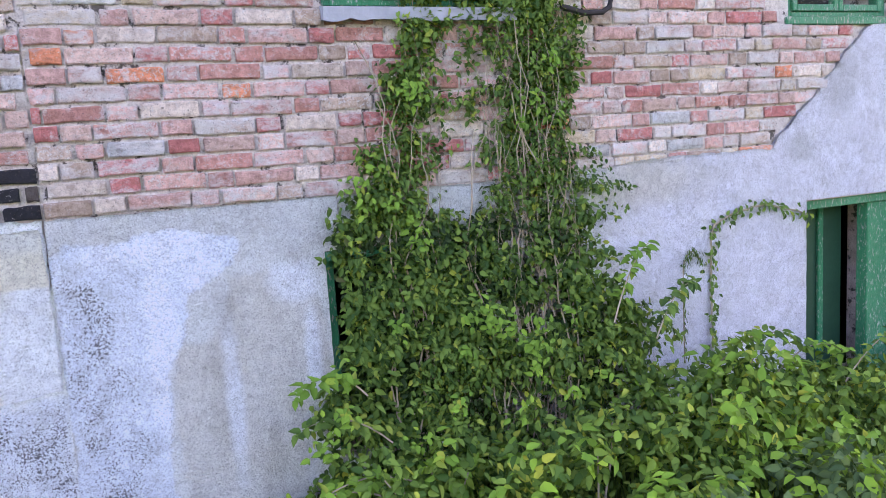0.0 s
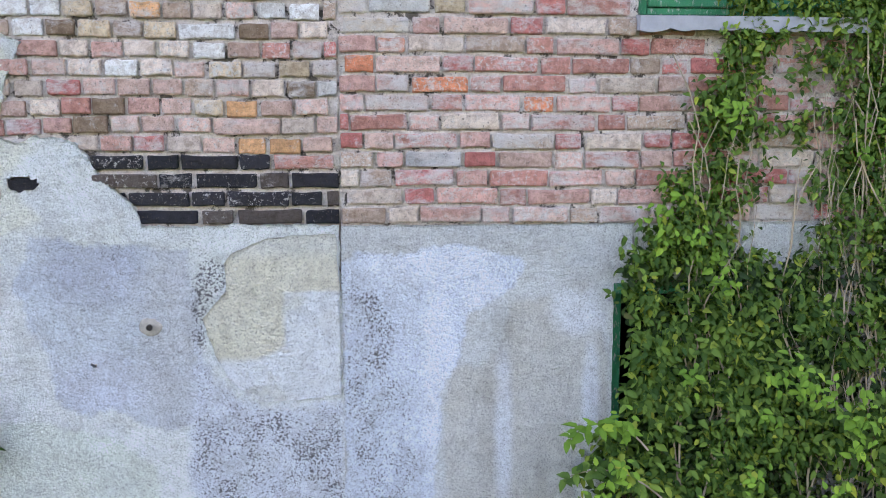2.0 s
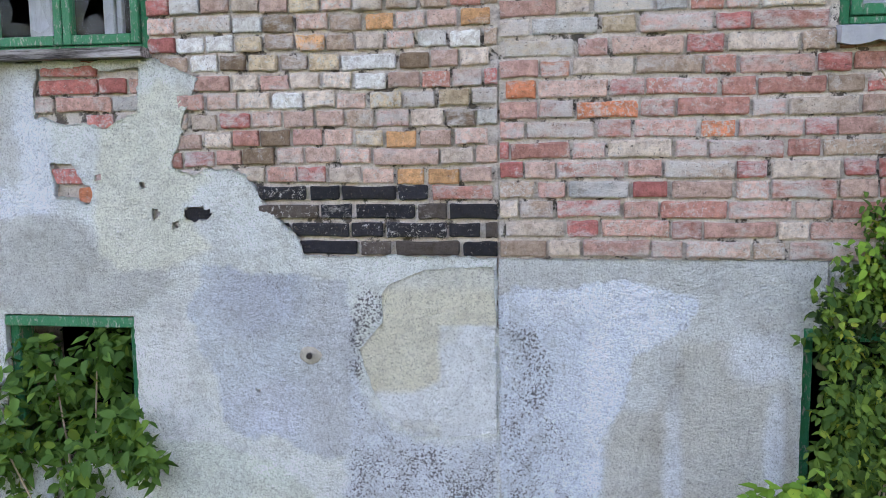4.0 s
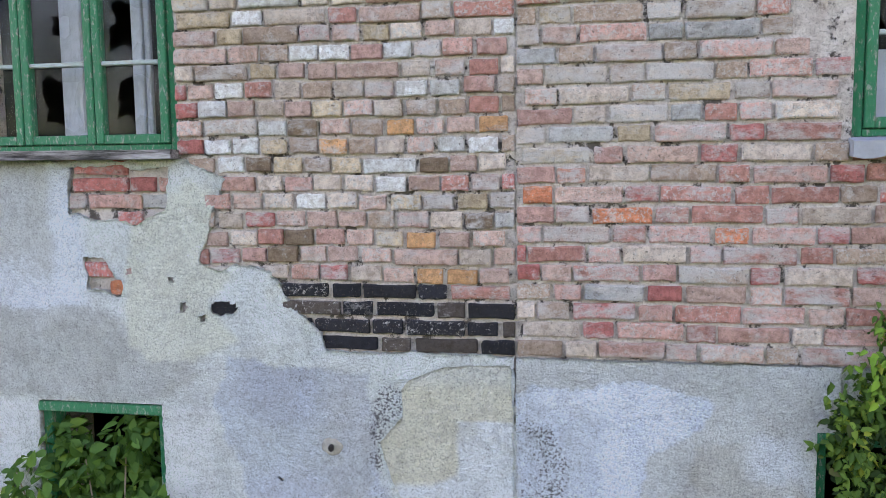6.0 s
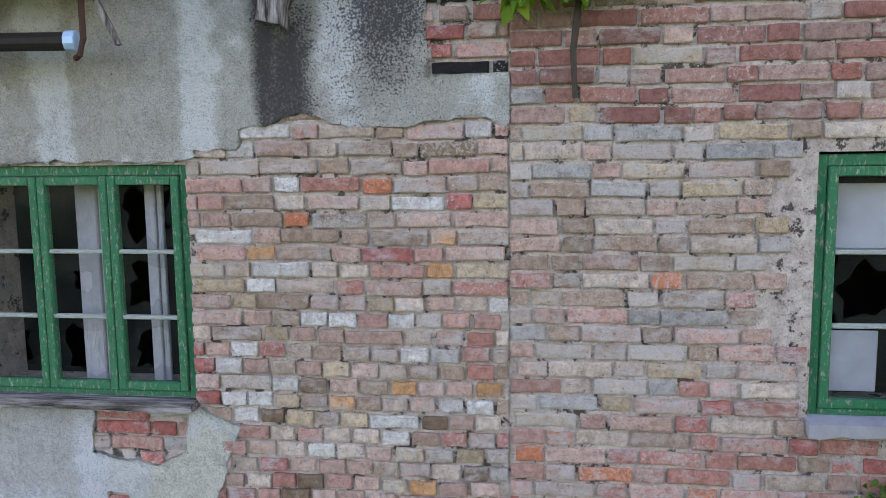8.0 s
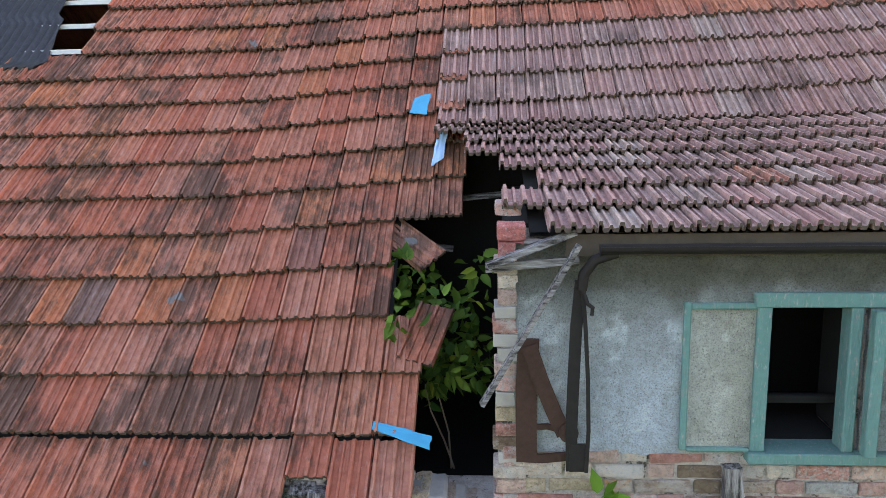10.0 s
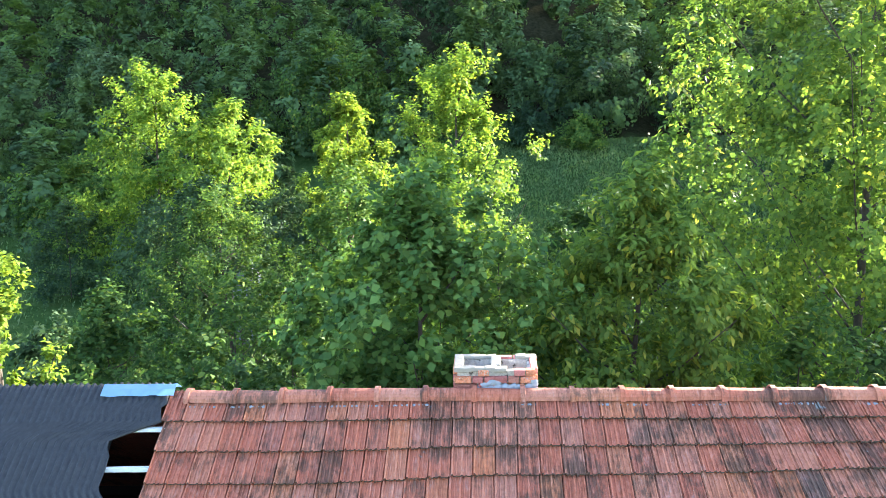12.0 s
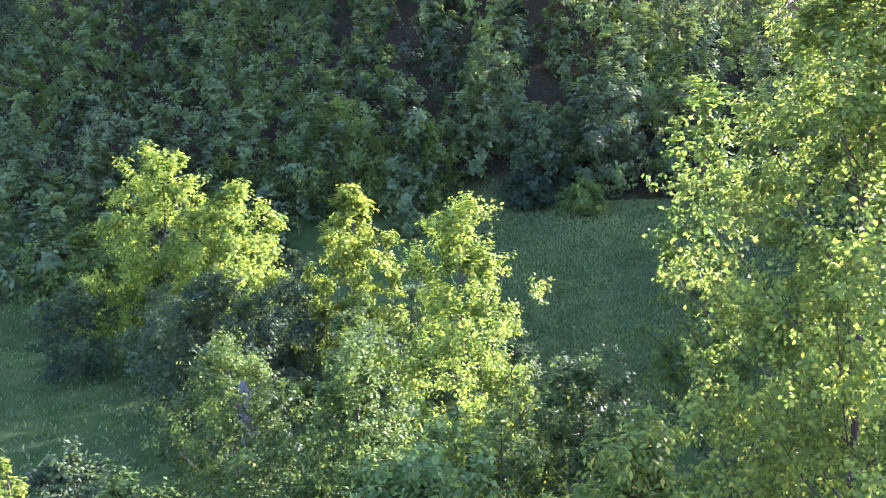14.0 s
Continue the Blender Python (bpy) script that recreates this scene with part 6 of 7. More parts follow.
c = []
while len(c) < 1050:
    z = g.uniform(0.05, 2.95)
    x = g.uniform(vine_left(z), min(vine_right(z), 3.2))
    if g.uniform() > vine_cover(x, z):
        continue
    depth = 0.05 + 0.30 * max(0.0, 1.35 - z) / 1.35 + 0.05 * (z < 1.8)
    c.append((x, -g.uniform(0.02, depth), z))
for _ in range(90):
    c.append((g.uniform(1.30, 1.95), -g.uniform(0.03, 0.16), g.uniform(0.45, 1.38)))
c = np.array(c)
rad = np.stack([g.uniform(0.04, 0.11, len(c)), g.uniform(0.02, 0.05, len(c)), g.uniform(0.04, 0.12, len(c))], axis=1)
pts, out = clumps(g, c, rad * 1.1, 22, 0.7)
pts[:, 1] = np.minimum(pts[:, 1], -0.012)
face = out * 0.5 + np.array([0, -0.75, 0.6]) + g.normal(size=pts.shape) * 0.75
big = np.clip((1.75 - pts[:, 2]) / 0.9, 0, 1)
leaf_object("leaves", pts, face, g.uniform(0.022, 0.050, len(pts)) * (1 + 0.34 * big), leaf_vine, vine, droop=1.1, seed=1)
# dark leaf layer close to the wall: the vine's inner shade put into colour
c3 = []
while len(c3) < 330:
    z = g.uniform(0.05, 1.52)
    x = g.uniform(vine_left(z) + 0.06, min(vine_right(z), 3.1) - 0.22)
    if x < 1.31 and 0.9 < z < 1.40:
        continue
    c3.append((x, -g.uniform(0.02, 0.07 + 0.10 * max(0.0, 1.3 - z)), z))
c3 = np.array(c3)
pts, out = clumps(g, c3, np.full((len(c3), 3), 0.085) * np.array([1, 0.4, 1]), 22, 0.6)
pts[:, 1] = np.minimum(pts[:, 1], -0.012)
leaf_object("inner_shade_leaves", pts, out * 0.5 + np.array([0, -0.8, 0.2]) + g.normal(size=pts.shape) * 0.5, g.uniform(0.03, 0.06, len(pts)), leaf_inner_shade, vine, droop=0.8, seed=4)
# brighter shoots
c2 = np.array([(1.92 + 0.07 * q, -0.34, 1.08 - 0.055 * q + 0.03 * w) for q in range(5) for w in range(2)] + [(1.10 + 0.05 * q, -0.30, 0.55 + 0.08 * q) for q in range(4)] + [(1.45 + 0.04 * q, -0.12, 1.62 - 0.05 * q) for q in range(5)] + [(2.2, -0.4, 0.72), (2.3, -0.4, 0.62), (1.75, -0.4, 0.62)] + [(x, -0.10 - 0.30 * max(0.0, 1.35 - z), z) for x, z in ((1.42, 1.86), (1.38, 1.74), (1.50, 1.66), (1.62, 1.58), (1.70, 1.44), (1.58, 1.36), (2.46, 2.30), (2.38, 2.18), (2.52, 2.04), (2.32, 1.92), (1.66, 2.24), (1.74, 2.12), (1.48, 1.16), (1.84, 0.84), (2.05, 0.66), (1.55, 0.45), (2.60, 0.62), (2.42, 0.90))])
pts, out = clumps(g, c2 + g.normal(size=c2.shape) * 0.05, np.full((len(c2), 3), 0.075), 12, 0.7)
leaf_object("young_leaves", pts, out * 0.4 + np.array([0, -0.9, 0.5]), g.uniform(0.028, 0.055, len(pts)), leaf_lime, vine, droop=0.5, seed=2)
c4 = []
for i in range(26):
    z, reach = g.uniform(0.75, 1.9), g.uniform(0.12, 0.45)
    c4 += [(2.56 + reach * k / 6, -0.03 - 0.03 * k / 6, z + 0.25 * reach * k / 6 - 0.10 * (k / 6) ** 2) for k in range(7)]
c4 = np.array(c4)
pts, out = clumps(g, c4, np.full((len(c4), 3), 0.035), 5, 0.7)
pts[:, 1] = np.minimum(pts[:, 1], -0.012)
leaf_object("spray_leaves", pts, out * 0.4 + np.array([0, -0.8, 0.4]) + g.normal(size=pts.shape) * 0.5, g.uniform(0.018, 0.040, len(pts)), leaf_vine, vine, droop=0.8, seed=5)
rnd = random.Random(15)
for i in range(40):
    x = rnd.choice((1.55, 1.68, 2.40, 2.46, 1.72, 2.12, 2.2, 2.28, 2.35, 2.55)) + rnd.uniform(-0.05, 0.05)
    z1 = rnd.uniform(1.6, 2.7)
    p = [(x + 0.16 * n2(i, z, 2.3, 3) + 0.07 * math.sin(z * 2.3 + i), -0.045 - 0.07 * max(0, 1.4 - z) - 0.012 * (i % 4), z) for z in [0.05 + (z1 - 0.05) * k / 15 for k in range(16)]]
    part("stem", tube(p, rnd.uniform(0.0022, 0.0065), 5, 0.5), stem_mat, vine)
# thin runner over the plaster by the door
pr = []
for k in range(26):
    u = k / 25
    pr.append((3.62, -0.02, 0.55 + 0.75 * u / 0.5) if u < 0.5 else (3.62 + 0.78 * (u - 0.5) / 0.5, -0.02, 1.30 + 0.10 * math.sin((u - 0.5) * math.pi / 0.5)))
run = tagged(empty("vine_runner", (3.62, -0.02, 0.5)), "thin leafy vine runner creeping over the white plaster", "climbing plant")
run.matrix_world = Matrix()
part("stem", tube([(x + 0.02 * n2(i, 0, 0.6, 2), y, z + 0.02 * n2(i, 3, 0.6, 2)) for i, (x, y, z) in enumerate(pr)], 0.006, 5), stem_mat, run)
cc = np.array(pr)
pts, out = clumps(g, cc, np.full((len(cc), 3), 0.055), 6, 0.7)
pts[:, 1] = np.minimum(pts[:, 1], -0.02)
leaf_object("leaves", pts, out * 0.3 + np.array([0, -1, 0.3]), g.uniform(0.03, 0.05, len(pts)), leaf_vine, run, droop=0.6, seed=3)
copy_thing(run, Matrix.Translation((1.05, 0.0, -0.02)) @ Matrix.Diagonal((0.25, 1, 0.9, 1)))
copy_thing(run, Matrix.Translation((2.75, 0.0, 0.05)) @ Matrix.Diagonal((0.18, 1, 0.8, 1)))


def bush(name, label, cat, centres, rads, per, size, mat, seed, lift=0.4, stems=6, base=None, young=0.0):
    g = np.random.RandomState(seed)
    centres = np.array(centres, dtype=float)
    b = tagged(empty(name, tuple(base if base is not None else (centres[:, 0].mean(), centres[:, 1].mean(), 0))), label, cat)
    org = b.location.copy()
    b.matrix_world = Matrix()
    pts, out = clumps(g, centres, np.array(rads, dtype=float), per, 0.55)
    keep = pts[:, 2] > 0.01
    pts, out = pts[keep], out[keep]
    face = out * 0.6 + np.array([0, -0.45, lift]) + g.normal(size=pts.shape) * 0.55
    leaf_object("leaves", pts, face, g.uniform(size * 0.65, size * 1.3, len(pts)), mat, b, droop=0.5, seed=seed)
    if young:
        k = g.randint(len(centres), size=max(3, int(len(centres) * young)))
        p2, o2 = clumps(g, centres[k] + np.array([0, -0.04, 0.05]), np.array(rads, dtype=float)[k], per // 3, 0.4)
        leaf_object("young_leaves", p2, o2 * 0.5 + np.array([0, -0.4, 0.7]) + g.normal(size=p2.shape) * 0.4, g.uniform(size * 0.8, size * 1.6, len(p2)), leaf_lime, b, droop=0.5, seed=seed + 1)
    for i in range(stems):
        c = centres[g.randint(len(centres))]
        q = [(org.x + (c[0] - org.x) * t + 0.02 * math.sin(t * 5 + i), org.y + (c[1] - org.y) * t, org.z + (c[2] - org.z) * t) for t in (0, 0.35, 0.7, 1.0)]
        part("stem", tube(q, 0.007, 5, 0.5), stem_mat, b)
    return b


rnd = random.Random(21)
# brambles in front of the wall
for i, (x0, y0, w, h, n, lab, mat) in enumerate(((1.5, -0.55, 0.7, 0.42, 34, "low green bramble at the foot of the wall", leaf_vine), (2.3, -0.75, 0.8, 0.50, 44, "green bramble bush before the wall", leaf_vine),
                                                 (3.1, -0.60, 0.9, 0.62, 60, "tall tangled bramble by the plastered base", leaf_vine), (3.9, -0.55, 0.8, 0.48, 44, "green bramble near the cellar door", leaf_vine),
                                                 (4.7, -0.55, 0.9, 0.36, 40, "weeds growing before the cellar door", leaf_vine), (2.9, -1.35, 0.8, 0.36, 36, "low leafy weeds in the grass", leaf_blue),
                                                 (1.05, -0.35, 0.45, 0.26, 16, "trailing bramble shoots beside the cellar window", leaf_lime), (3.9, -1.35, 0.9, 0.28, 34, "low weeds and grass before the house", leaf_vine),
                                                 (5.2, -1.3, 1.0, 0.25, 34, "low weeds in dry grass", leaf_blue))):
    cs, rs = [], []
    for _ in range(n):
        a, r = rnd.uniform(0, 6.28), math.sqrt(rnd.random())
        hh = h * (1 - 0.6 * r * r) * rnd.uniform(0.35, 1.15)
        cs.append((x0 + math.cos(a) * r * w, min(-0.06, y0 + math.sin(a) * r * 0.5), hh))
        rs.append((rnd.uniform(0.10, 0.20), rnd.uniform(0.08, 0.16), rnd.uniform(0.08, 0.17)))
    bush("bramble", lab, "bush", cs, rs, 46, 0.062, mat, 40 + i, base=(x0, y0, 0), young=0.45)
# long arching bramble shoots
for i, (a, b, h) in enumerate((((1.35, -0.35, 0.25), (0.62, -0.30, 0.12), 0.22), ((1.4, -0.30, 0.5), (0.98, -0.22, 0.62), 0.14), ((1.3, -0.28, 0.75), (0.98, -0.20, 0.78), 0.16), ((3.2, -0.5, 0.6), (3.9, -0.45, 0.62), 0.22),
                               ((3.6, -0.5, 0.45), (4.3, -0.40, 0.50), 0.20), ((2.9, -0.4, 0.8), (3.35, -0.2, 1.02), 0.16), ((2.7, -0.3, 0.9), (3.05, -0.15, 1.28), 0.12), ((4.2, -0.5, 0.35), (4.9, -0.45, 0.55), 0.2), ((1.5, -0.4, 0.3), (0.85, -0.5, 0.30), 0.2))):
    sh = tagged(empty("bramble_shoot", a), "long arching bramble shoot with pale leaves", "bramble shoot", "bramble shoots")
    sh.matrix_world = Matrix()
    q = [Vector(a).lerp(Vector(b), t) + Vector((0, 0, h * 4 * t * (1 - t) * 0.6)) for t in [k / 9 for k in range(10)]]
    part("stem", tube(q, 0.005, 5, 0.5), stem_mat, sh)
    cc = np.array([tuple(v) for v in q[2:]])
    pts, out = clumps(g, cc, np.full((len(cc), 3), 0.035), 5, 0.7)
    leaf_object("leaves", pts, out * 0.4 + np.array([0, -0.5, 0.7]), g.uniform(0.045, 0.08, len(pts)), leaf_lime if i % 2 == 0 else leaf_vine, sh, droop=0.4, seed=60 + i)
# leaves filling the left cellar window
cs = [(rnd.uniform(-2.24, -1.68), rnd.uniform(-0.03, 0.14), rnd.uniform(0.35, 1.32)) for _ in range(84)] + [(rnd.uniform(-2.40, -1.55), rnd.uniform(-0.12, -0.04), rnd.uniform(0.05, 0.85)) for _ in range(34)] + [(rnd.uniform(-2.42, -2.22), rnd.uniform(-0.12, -0.05), rnd.uniform(0.7, 1.15)) for _ in range(8)] + [(rnd.uniform(-1.68, -1.56), rnd.uniform(-0.12, -0.05), rnd.uniform(0.6, 1.12)) for _ in range(9)]
bush("cellar_vine", "broad-leaved vine growing out of the cellar window", "climbing plant", cs, [(0.09, 0.06, 0.09)] * len(cs), 17, 0.075, leaf_mid, 70, base=(-1.95, -0.05, 0.0))
cs = [(-0.93 + rnd.uniform(-0.08, 0.08), -0.10, 0.10 + 0.1 * i) for i in range(4)]
bush("weed", "small green weed at the foot of the wall", "weed", cs, [(0.07, 0.05, 0.06)] * 4, 10, 0.06, leaf_lime, 71, base=(-0.93, -0.1, 0))
# nettles on the brick ledge
for i, (x, z, s, n) in enumerate(((0.03, 4.80, 0.10, 4), (0.54, 4.97, 0.09, 4), (0.62, 4.73, 0.11, 6), (0.36, 4.55, 0.11, 5), (0.10, 4.44, 0.10, 5))):
    cs = [(x + rnd.uniform(-s, s), -0.09 - 0.05 * rnd.random(), z + rnd.uniform(-s, s) * 0.8) for _ in range(n)]
    bush("nettle", "bright green leafy weed rooted in the brickwork", "weed", cs, [(0.07, 0.05, 0.07)] * n, 14, 0.098, leaf_lime, 80 + i, stems=3, base=(x, -0.01, z - 0.12))
roots = tagged(part("dry_roots", tube([(0.28, -0.03, 4.62), (0.30, -0.05, 4.4), (0.275, -0.05, 4.2), (0.285, -0.04, 4.0)], 0.022, 6, 0.5), bark), "dry dark roots hanging down the bricks", "roots")
# vine inside the roof gap
cs = [(rnd.uniform(-0.58, -0.10), rnd.uniform(0.55, 1.3), rnd.uniform(5.25, 5.95)) for _ in range(24)]
bush("gap_vine", "dark broad-leaved vine hanging in the roof gap", "climbing plant", cs, [(0.11, 0.08, 0.13)] * len(cs), 17, 0.095, leaf_vine, 90, lift=0.1, stems=2, base=(-0.3, 0.9, 4.7))
# flat near-black sheets that paint the depth of the gap dark
tagged(part("gap_floor", box(-0.75, 0.03, 0.43, 2.2, 4.62, 4.7), black_void), "near-black slab that darkens the bottom of the roof gap", "rubble", kind="structure")
tagged(part("gap_back", box(-0.9, 0.2, 2.15, 2.2, 4.6, 6.6), black_void), "near-black sheet that darkens the back of the roof gap", "boards", kind="structure")

# grass before the house
g = np.random.RandomState(5)
n = 9000
pts = np.stack([g.uniform(-3.5, 7, n), -g.uniform(0.05, 3.0, n), np.zeros(n)], axis=1)
leaf_object("grass", pts, np.stack([g.normal(size=n), g.normal(size=n), np.full(n, 0.15)], axis=1), g.uniform(0.10, 0.28, n), leaf_vine, None, wide=0.10, droop=-6, seed=9, lobes=False)
tagged(bpy.data.objects["grass"], "long uncut grass before the house", "grass", kind="stuff")


# ---- trees ----
def crown_points(rnd, g, h, width, base_k, shape, boughs, count, lean=(0.0, 0.0), spike=1.0, per_bough=5, sprigs=6):
    """Leaves of one crown round the origin: boughs that end on the crown's outline, clumps along each, sprigs in each clump, leaves along each sprig.
    Gives places, the outward way of each and the bough tips."""
    axis = lambda k: np.array([lean[0] * k, lean[1] * k, h * k])
    cen, rad, tips = [], [], []
    for i in range(boughs):
        u = (i + rnd.random()) / boughs
        k = base_k + (1 - base_k) * u * 0.97
        env = 0.5 * width * (max(0.0, 1 - u ** (1.5 * shape)) ** 0.75) * (0.62 + 0.38 * smooth01(0.0, 0.30, u))
        a = i * 2.4 + rnd.uniform(-0.5, 0.5)
        r = env * rnd.uniform(0.68, 1.12)
        tip = axis(k) + np.array([math.cos(a) * r, math.sin(a) * r, 0.05 * h * rnd.uniform(-0.4, 1.0)])
        root = axis(max(0.04, k - 0.16 * min(1.0, r / (0.3 * width)) - 0.03))
        tips.append((root, tip))
        for _ in range(per_bough):
            t = rnd.uniform(0.35, 1.0)
            s = width * rnd.uniform(0.055, 0.105) * (1.1 - 0.35 * u)
            cen.append(root + (tip - root) * t + np.array([rnd.gauss(0, 0.5 * s), rnd.gauss(0, 0.5 * s), rnd.gauss(0.2 * s, 0.5 * s)]))
            rad.append(s)
    cen, rad = np.array(cen), np.array(rad)
    n = len(cen) * sprigs
    per = max(2, count // n)
    c, r = np.repeat(cen, sprigs, axis=0), np.repeat(rad, sprigs)
    mid = axis(0.30 + 0.35 * base_k)
    rim = (c - mid) / np.array([0.5 * width, 0.5 * width, 0.5 * h])
    d = g.normal(size=(n, 3)) + rim * 0.7 + np.array([0, 0, 0.75 * spike])
    d /= np.linalg.norm(d, axis=1, keepdims=True)
    ln = r * g.uniform(0.7, 1.7, n)
    t = np.linspace(0.15, 1.0, per)[None, :, None] * np.ones((n, 1, 1))
    side = g.normal(size=(n, per, 3)) * (ln[:, None, None] * 0.16) * (1.25 - 0.9 * t)
    pts = (c[:, None, :] + d[:, None, :] * ln[:, None, None] * t + side).reshape(-1, 3)
    out = np.repeat(d * 0.28 + rim * 0.62, per, axis=0)
    return pts, out, tips


def tree(name, label, x, y, top, width, mat, seed, leaf=0.12, count=20000, base_k=0.12, shape=1.0, boughs=26, droop=0.6, trunk=None, spike=1.0, wide=0.7):
    """A tree: tapered trunk, limbs and a crown of many leaves with an uneven outline. base_k: where the crown begins."""
    rnd = random.Random(seed)
    g = np.random.RandomState(seed)
    z0 = ground_z(x, y)
    h = top - z0
    t = tagged(empty(name, (x, y, z0)), label, "tree")
    t.matrix_world = Matrix.Translation((x, y, z0))
    lean = (rnd.uniform(-0.03, 0.03) * h, rnd.uniform(-0.03, 0.03) * h)
    axis = lambda k: Vector((lean[0] * k + 0.10 * math.sin(k * 5 + seed), lean[1] * k, h * k))
    r0 = trunk or 0.010 * h + 0.03
    part("trunk", tube([axis(k / 9 * 0.97) + Vector((0, 0, -0.2 if k == 0 else 0)) for k in range(10)], r0, 8, 0.12), bark, t)
    pts, out, tips = crown_points(rnd, g, h, width, base_k, shape, boughs, count, lean, spike)
    for a, b in tips[::2]:
        a, b = Vector(a), Vector(b)
        part("limb", tube([a, a.lerp(b, 0.5) + Vector((0, 0, -0.015 * h)), b], r0 * 0.22, 5, 0.25), bark, t)
    face = out + np.array([0, -0.1, 0.25]) + g.normal(size=pts.shape) * 0.55
    leaf_object("crown", pts, face, g.uniform(leaf * 0.55, leaf * 1.35, len(pts)), mat, t, wide=wide, droop=droop, seed=seed, lobes=False)
    return t


tree("broad_tree", "tall loose-crowned tree with sunlit leaf edges", 9.6, 17.5, 21.5, 11.6, leaf_broad, 101, 0.165, 100000, 0.03, 1.9, 96, 1.2, trunk=0.15, spike=0.5)
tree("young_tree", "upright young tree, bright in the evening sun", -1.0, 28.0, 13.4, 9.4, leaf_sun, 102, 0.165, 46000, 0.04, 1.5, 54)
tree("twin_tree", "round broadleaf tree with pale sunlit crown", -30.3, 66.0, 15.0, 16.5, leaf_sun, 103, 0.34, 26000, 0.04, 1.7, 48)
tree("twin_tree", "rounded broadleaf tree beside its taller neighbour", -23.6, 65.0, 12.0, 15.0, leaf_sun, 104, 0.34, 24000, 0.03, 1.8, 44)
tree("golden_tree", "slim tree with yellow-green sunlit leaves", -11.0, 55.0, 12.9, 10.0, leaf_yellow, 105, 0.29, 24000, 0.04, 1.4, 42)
tree("bushy_tree", "light green bushy tree in half shade", -4.6, 20.5, 9.4, 7.4, leaf_shrub, 106, 0.145, 32000, 0.02, 1.6, 44)
tree("willow", "grey-green willow shrub with upright shoots", -10.0, 25.0, 8.4, 9.4, leaf_shrub, 107, 0.15, 34000, 0.02, 1.6, 46, spike=1.8, wide=0.55)
tree("elder", "dark green leafy elder behind the roof", -10.4, 16.6, 6.3, 7.4, leaf_shrub, 108, 0.16, 24000, 0.02, 1.8, 38)
tree("maple", "bluish green maple with layered leaves behind the ridge", -1.2, 10.4, 9.9, 7.6, leaf_maple, 109, 0.165, 46000, 0.05, 2.0, 56, 0.9, spike=0.3, wide=0.85)
tree("walnut", "spreading walnut with drooping yellow-green leaves", 2.6, 11.8, 9.8, 8.0, leaf_broad, 110, 0.19, 46000, 0.05, 2.2, 56, 2.2, spike=0.1, wide=0.48)
tree("golden_tree", "thin tree with yellow leaves tinted as if in the sun", -9.1, 9.6, 10.3, 3.6, leaf_yellow, 111, 0.12, 11000, 0.10, 1.3, 24, 1.2)
tree("plum_tree", "low tree between the larger crowns", 3.2, 24.0, 7.8, 8.0, leaf_shrub, 112, 0.18, 22000, 0.03, 1.7, 38)
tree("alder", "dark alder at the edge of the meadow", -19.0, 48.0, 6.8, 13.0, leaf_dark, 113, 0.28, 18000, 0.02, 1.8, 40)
tree("hazel", "leafy hazel beside the bushy tree", -3.2, 16.0, 7.9, 5.6, leaf_shrub, 115, 0.145, 20000, 0.02, 1.8, 34)
tree("broad_tree", "leafy tree standing behind the tall one", 16.5, 27.0, 17.0, 11.0, leaf_tree, 114, 0.26, 18000, 0.05, 1.7, 44)
# added trees, mostly out of view, that keep the low sun off the shrubs
for i, (x, y, top, w) in enumerate(((22.0, 30.0, 20.0, 11.0), (26.0, 41.0, 19.5, 12.0), (31.0, 53.0, 19.0, 12.0), (15.5, 52.0, 19.5, 10.0), (30.0, 24.0, 21.0, 11.0), (37.0, 39.0, 21.0, 12.0))):
    tree("edge_tree", "tall broadleaf tree added at the right, mostly out of view, for shade", x, y, top, w, leaf_tree if i % 2 else leaf_dark, 300 + i, 0.5, 5500, 0.02, 1.8, 44)
rnd = random.Random(77)
SHRUBS = [(-5.8, 11.4, 6.6, 5.2), (-4.2, 13.0, 6.6, 5.6), (5.9, 11.4, 7.2, 5.6), (8.4, 12.6, 6.6, 6.0), (-7.6, 18.5, 6.6, 6.2), (-14.5, 23.5, 3.6, 6.5), (-19.0, 29.0, 2.4, 6.5), (6.2, 20.0, 7.2, 6.8), (0.4, 20.0, 7.4, 7.0), (-6.5, 35.0, 6.0, 7.5),
          (1.0, 38.0, 5.0, 7.5), (-13.6, 37.0, 4.6, 7.5), (-8.5, 44.0, 5.8, 8.0), (3.6, 31.0, 6.0, 7.0), (-22.0, 52.0, 3.8, 8.0), (-15.5, 54.0, 6.0, 9.0), (-6.4, 28.5, 7.2, 7.0), (-14.0, 13.0, 4.4, 5.5), (-27.0, 58.0, 4.5, 9.0), (-36.0, 60.0, 4.5, 9.0), (-16.8, 61.0, 7.0, 8.0), (-5.5, 53.0, 5.5, 8.0)]
for i, (x, y, top, w) in enumerate(SHRUBS):
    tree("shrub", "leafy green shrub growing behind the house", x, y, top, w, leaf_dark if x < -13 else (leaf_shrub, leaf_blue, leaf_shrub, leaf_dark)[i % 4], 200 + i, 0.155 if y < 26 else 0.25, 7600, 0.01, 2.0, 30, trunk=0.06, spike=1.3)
tree("meadow_bush", "rounded bush on the sloping meadow", 12.0, 100.0, 10.2, 8.0, leaf_tree, 130, 0.36, 6000, 0.02, 1.8, 26)
tree("meadow_bush", "dark bush at the edge of the meadow", 5.0, 103.0, 11.5, 10.0, leaf_dark, 131, 0.42, 6000, 0.02, 1.8, 26)


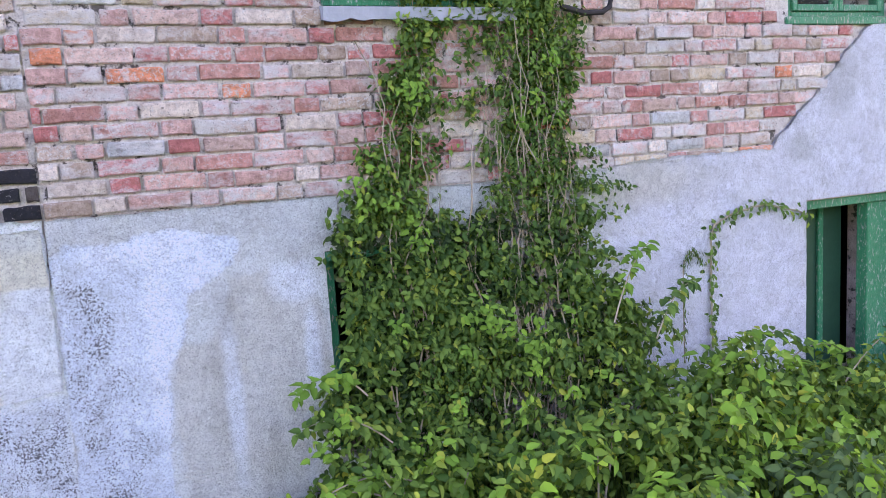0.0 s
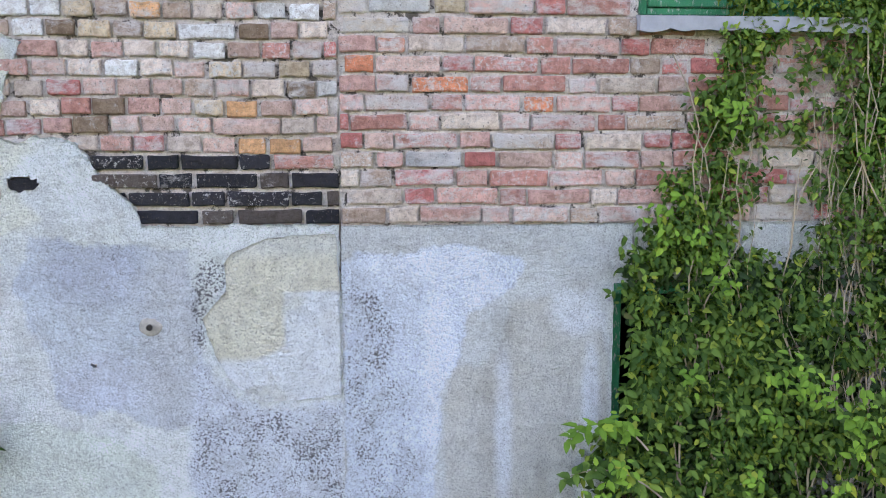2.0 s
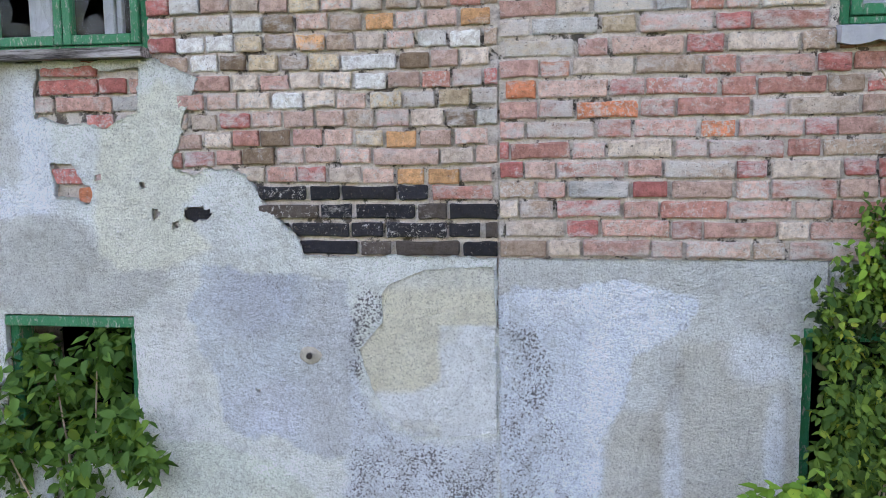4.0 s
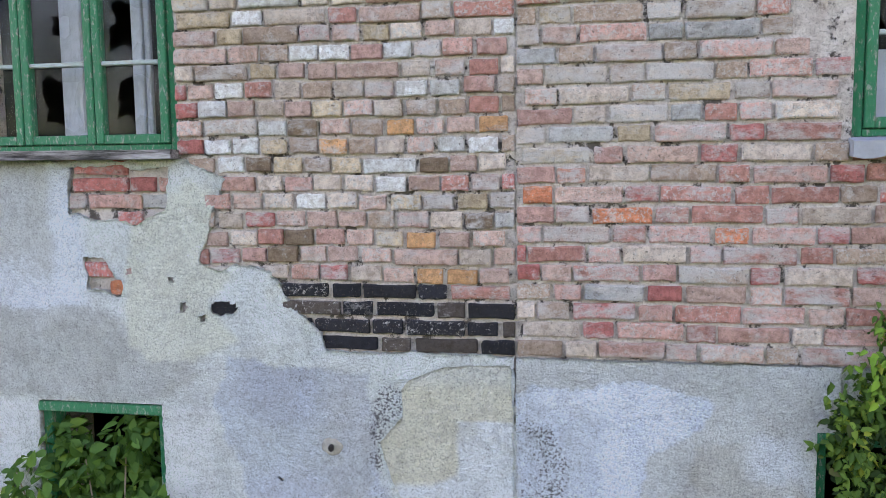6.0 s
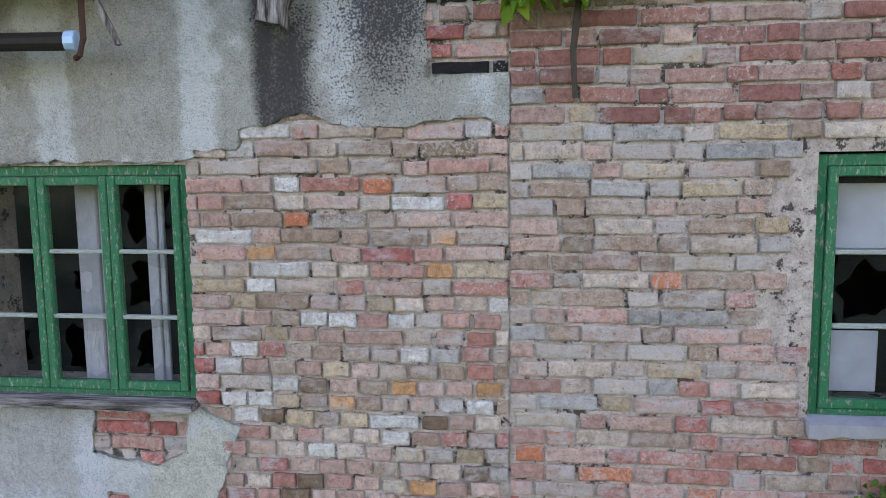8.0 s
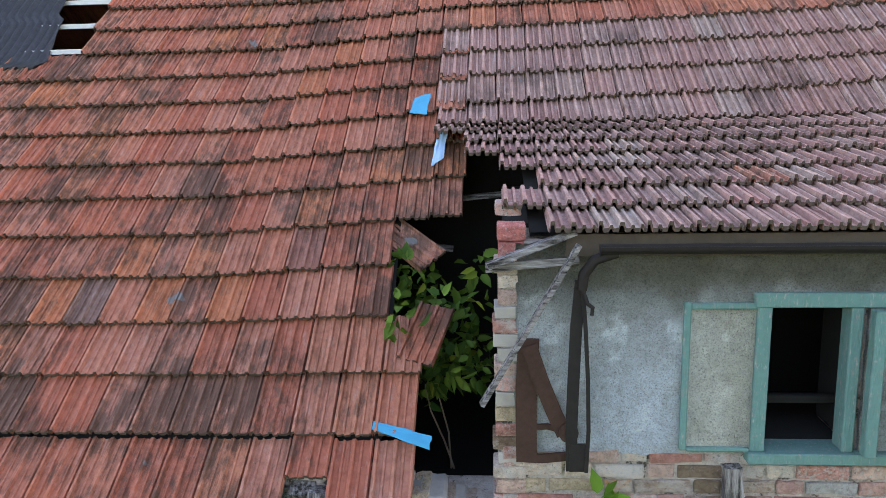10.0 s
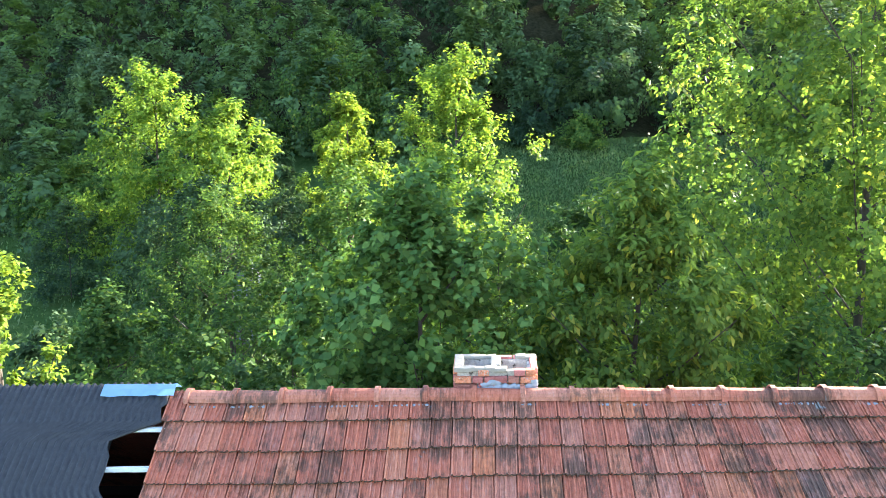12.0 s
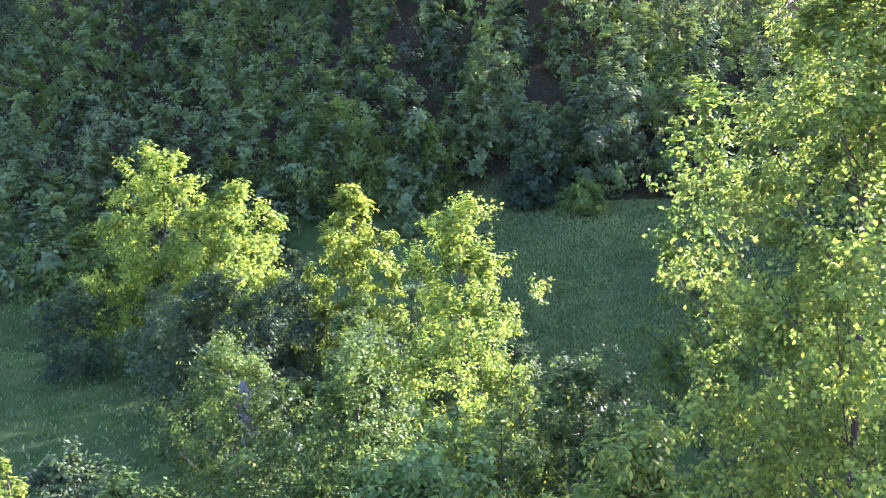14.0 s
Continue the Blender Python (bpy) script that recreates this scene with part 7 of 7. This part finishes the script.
for i, (x, y, top, w, mat) in enumerate(((-21.5, 103.0, 20.6, 19.0, leaf_tree), (-10.5, 105.0, 20.0, 14.0, leaf_tree), (-55.0, 107.0, 20.5, 17.0, leaf_grey), (-0.5, 114.0, 30.5, 13.0, leaf_hill), (18.0, 117.0, 26.0, 14.0, leaf_grey), (-36.0, 100.0, 13.5, 13.0, leaf_tree), (-45.0, 79.0, 6.5, 15.0, leaf_tree), (7.0, 112.0, 20.0, 13.0, leaf_hill))):
    tree("hill_tree", "large rounded tree at the foot of the wooded hill", x, y, top, w, mat, 400 + i, 0.45, 11000, 0.02, 1.9, 40, spike=0.9)


def forest():
    """The far wood on the hill, with unseen trees added for shade, as one thing that nobody could count."""
    rnd = random.Random(9)
    g = np.random.RandomState(9)
    groups = {}
    y = 46.0
    while y < 172:
        step = 8.3 + max(0.0, y - 70) * 0.02
        x = -0.60 * (y + 4) - 8
        while x < 75 + (y - 70) * 0.5:
            px, py = x + rnd.uniform(-2.5, 2.5), y + rnd.uniform(-2.5, 2.5)
            x += step * rnd.uniform(0.8, 1.25)
            # beyond x = 36 the wood is out of view, added to shade the meadow
            meadow = -6 < px < 36 and py < 106 - 0.1 * px
            if meadow or (py < 92 and -22 < px < 36) or (py < 76 and px < 36):
                continue
            # raised on the right to hold back the low sun
            h = rnd.uniform(10, 20) * (0.7 if py < 95 else 1.0) + (6.0 if px > 18 else 0.0)
            seen = px < 0.62 * (py + 4) + 6
            kind = rnd.choice((0, 0, 0, 1, 2, 3, 4))
            tall = rnd.random() < 0.3
            pts, out, _ = crown_points(rnd, g, h, h * (0.56 if tall else 0.76), 0.02, 1.4 if tall else 1.9, 18, 2450 if seen else 300, spike=0.8, per_bough=4, sprigs=5)
            size = g.uniform(0.40, 0.82, len(pts)) * (1.0 if seen else 2.6)
            groups.setdefault(kind, []).append((pts + np.array([px, py, ground_z(px, py)]), out, size))
        y += step * 0.92
    for kind, mat in enumerate((leaf_hill, leaf_dark, leaf_dark, leaf_wood, leaf_hill)):
        pts, out, size = [np.concatenate([q[k] for q in groups[kind]]) for k in range(3)]
        face = out * 1.9 + np.array([0, -0.1, 0.35]) + g.normal(size=pts.shape) * 0.28
        ob = leaf_object("forest", pts, face, size, mat, None, wide=0.8, droop=0.5, seed=kind, lobes=False)
        tagged(ob, "dense mixed wood covering the hillside", "forest", kind="stuff")


forest()
# unseen trees added behind the camera, to darken what the panes reflect
g = np.random.RandomState(33)
c = np.stack([g.uniform(-45, 45, 260), g.uniform(-44, -30, 260), g.uniform(0.5, 11, 260)], axis=1)
pts, out = clumps(g, c, np.full((len(c), 3), 2.2), 34, 0.4)
tagged(leaf_object("yard_trees", pts, out + np.array([0, 0.2, 0.4]), g.uniform(0.5, 0.9, len(pts)), leaf_tree, None, wide=0.8, seed=6, lobes=False), "unseen belt of broadleaf trees added for the window reflections", "trees", kind="stuff")
# meadow grass and weeds
g = np.random.RandomState(15)
px = np.concatenate([g.uniform(-2, 34, 42000), g.uniform(-75, -14, 9000)])
py = np.concatenate([46 + 62 * g.uniform(0, 1, 42000) ** 0.8, g.uniform(34, 90, 9000)])
pz = np.array([ground_z(a, b) for a, b in zip(px, py)])
n = len(px)
ob = leaf_object("meadow_grass", np.stack([px, py, pz], axis=1), np.stack([g.normal(size=n), g.normal(size=n) - 0.5, np.full(n, 0.5)], axis=1), g.uniform(0.18, 0.55, n), leaf_meadow, None, wide=0.45, droop=-2.5, seed=3, lobes=False)
tagged(ob, "tall meadow grass and weeds on the slope", "grass", kind="stuff")
# a pale gable half hidden among the trees
sh = tagged(empty("shed", (-15.9, 45.5, ground_z(-15.9, 45.5))), "small pale grey shed half hidden by trees", "shed")
sh.matrix_world = Matrix.Translation((-15.9, 45.5, ground_z(-15.9, 45.5))) @ Matrix.Diagonal((0.8, 0.8, 1, 1))
shed_grey = make_plain("grey_boards", (0.13, 0.14, 0.16), 0.95, 0, 0.3, 3)
part("wall", box(-1.0, 1.0, -1.0, 1.0, 0, 4.2), shed_grey, sh)
bm = bmesh.new()
for s in (-1, 1):
    q = [bm.verts.new(p) for p in ((s * 1.2, -1.2, 4.0), (0, -1.2, 5.6), (0, 1.2, 5.6), (s * 1.2, 1.2, 4.0))]
    bm.faces.new(q if s < 0 else q[::-1])
q = [bm.verts.new(p) for p in ((-1.0, -1.0, 4.2), (1.0, -1.0, 4.2), (0, -1.0, 5.5))]
bm.faces.new(q)
part("roof", bm, shed_grey, sh, "pale grey sheet roof")


# ---- bricks of the walls, laid last ----
flemish = lambda x, z: 0.5
lay(wall_right, 0.006, 6.9, 1.6975, 5.27, 0.0812, bare_right, pick_right, lambda x, z: x < 1.9 and z < 4.0, flemish, 3, 0.004, FAR)
lay(wall_left, -1.515, -0.004, 2.007, 3.96, 0.0796, bare_left, pick_left, lambda x, z: True, lambda x, z: 0.06 if z < 2.85 else (0.3 if z < 3.1 else 0.5), 4, 0.006, FAR)
lay(wall_left, -2.09, -1.52, 1.93, 2.56, 0.0796, lambda x, z, L: in_left(x, z) < 0, pick_left, lambda x, z: True, flemish, 5, 0.004, FAR)
lay(wall_left, -1.04, -0.004, 1.699, 2.013, 0.0785, lambda x, z, L: in_left(x - L * 0.3, z) < 0.07, lambda x, z, r: brick_red if x > -0.2 and z > 1.93 else brick_black, lambda x, z: True, flemish, 6, 0.001, FAR, 0.015)
# black brick behind the plaster hole, to paint its depth dark
lay(wall_left, -1.39, -1.26, 1.84, 1.92, 0.08, lambda x, z, L: True, lambda x, z, r: brick_black, lambda x, z: True, flemish, 7, 0.001, FAR)
lay(wall_left, -0.40, -0.004, 4.10, 4.86, 0.080, lambda x, z, L: in_left(x, z) < 0, lambda x, z, r: brick_black if (4.42 < z < 4.74 or 4.10 < z < 4.17) and r.random() < 0.85 else brick_red, lambda x, z: True, flemish, 8, 0.002, FAR, 0.016)
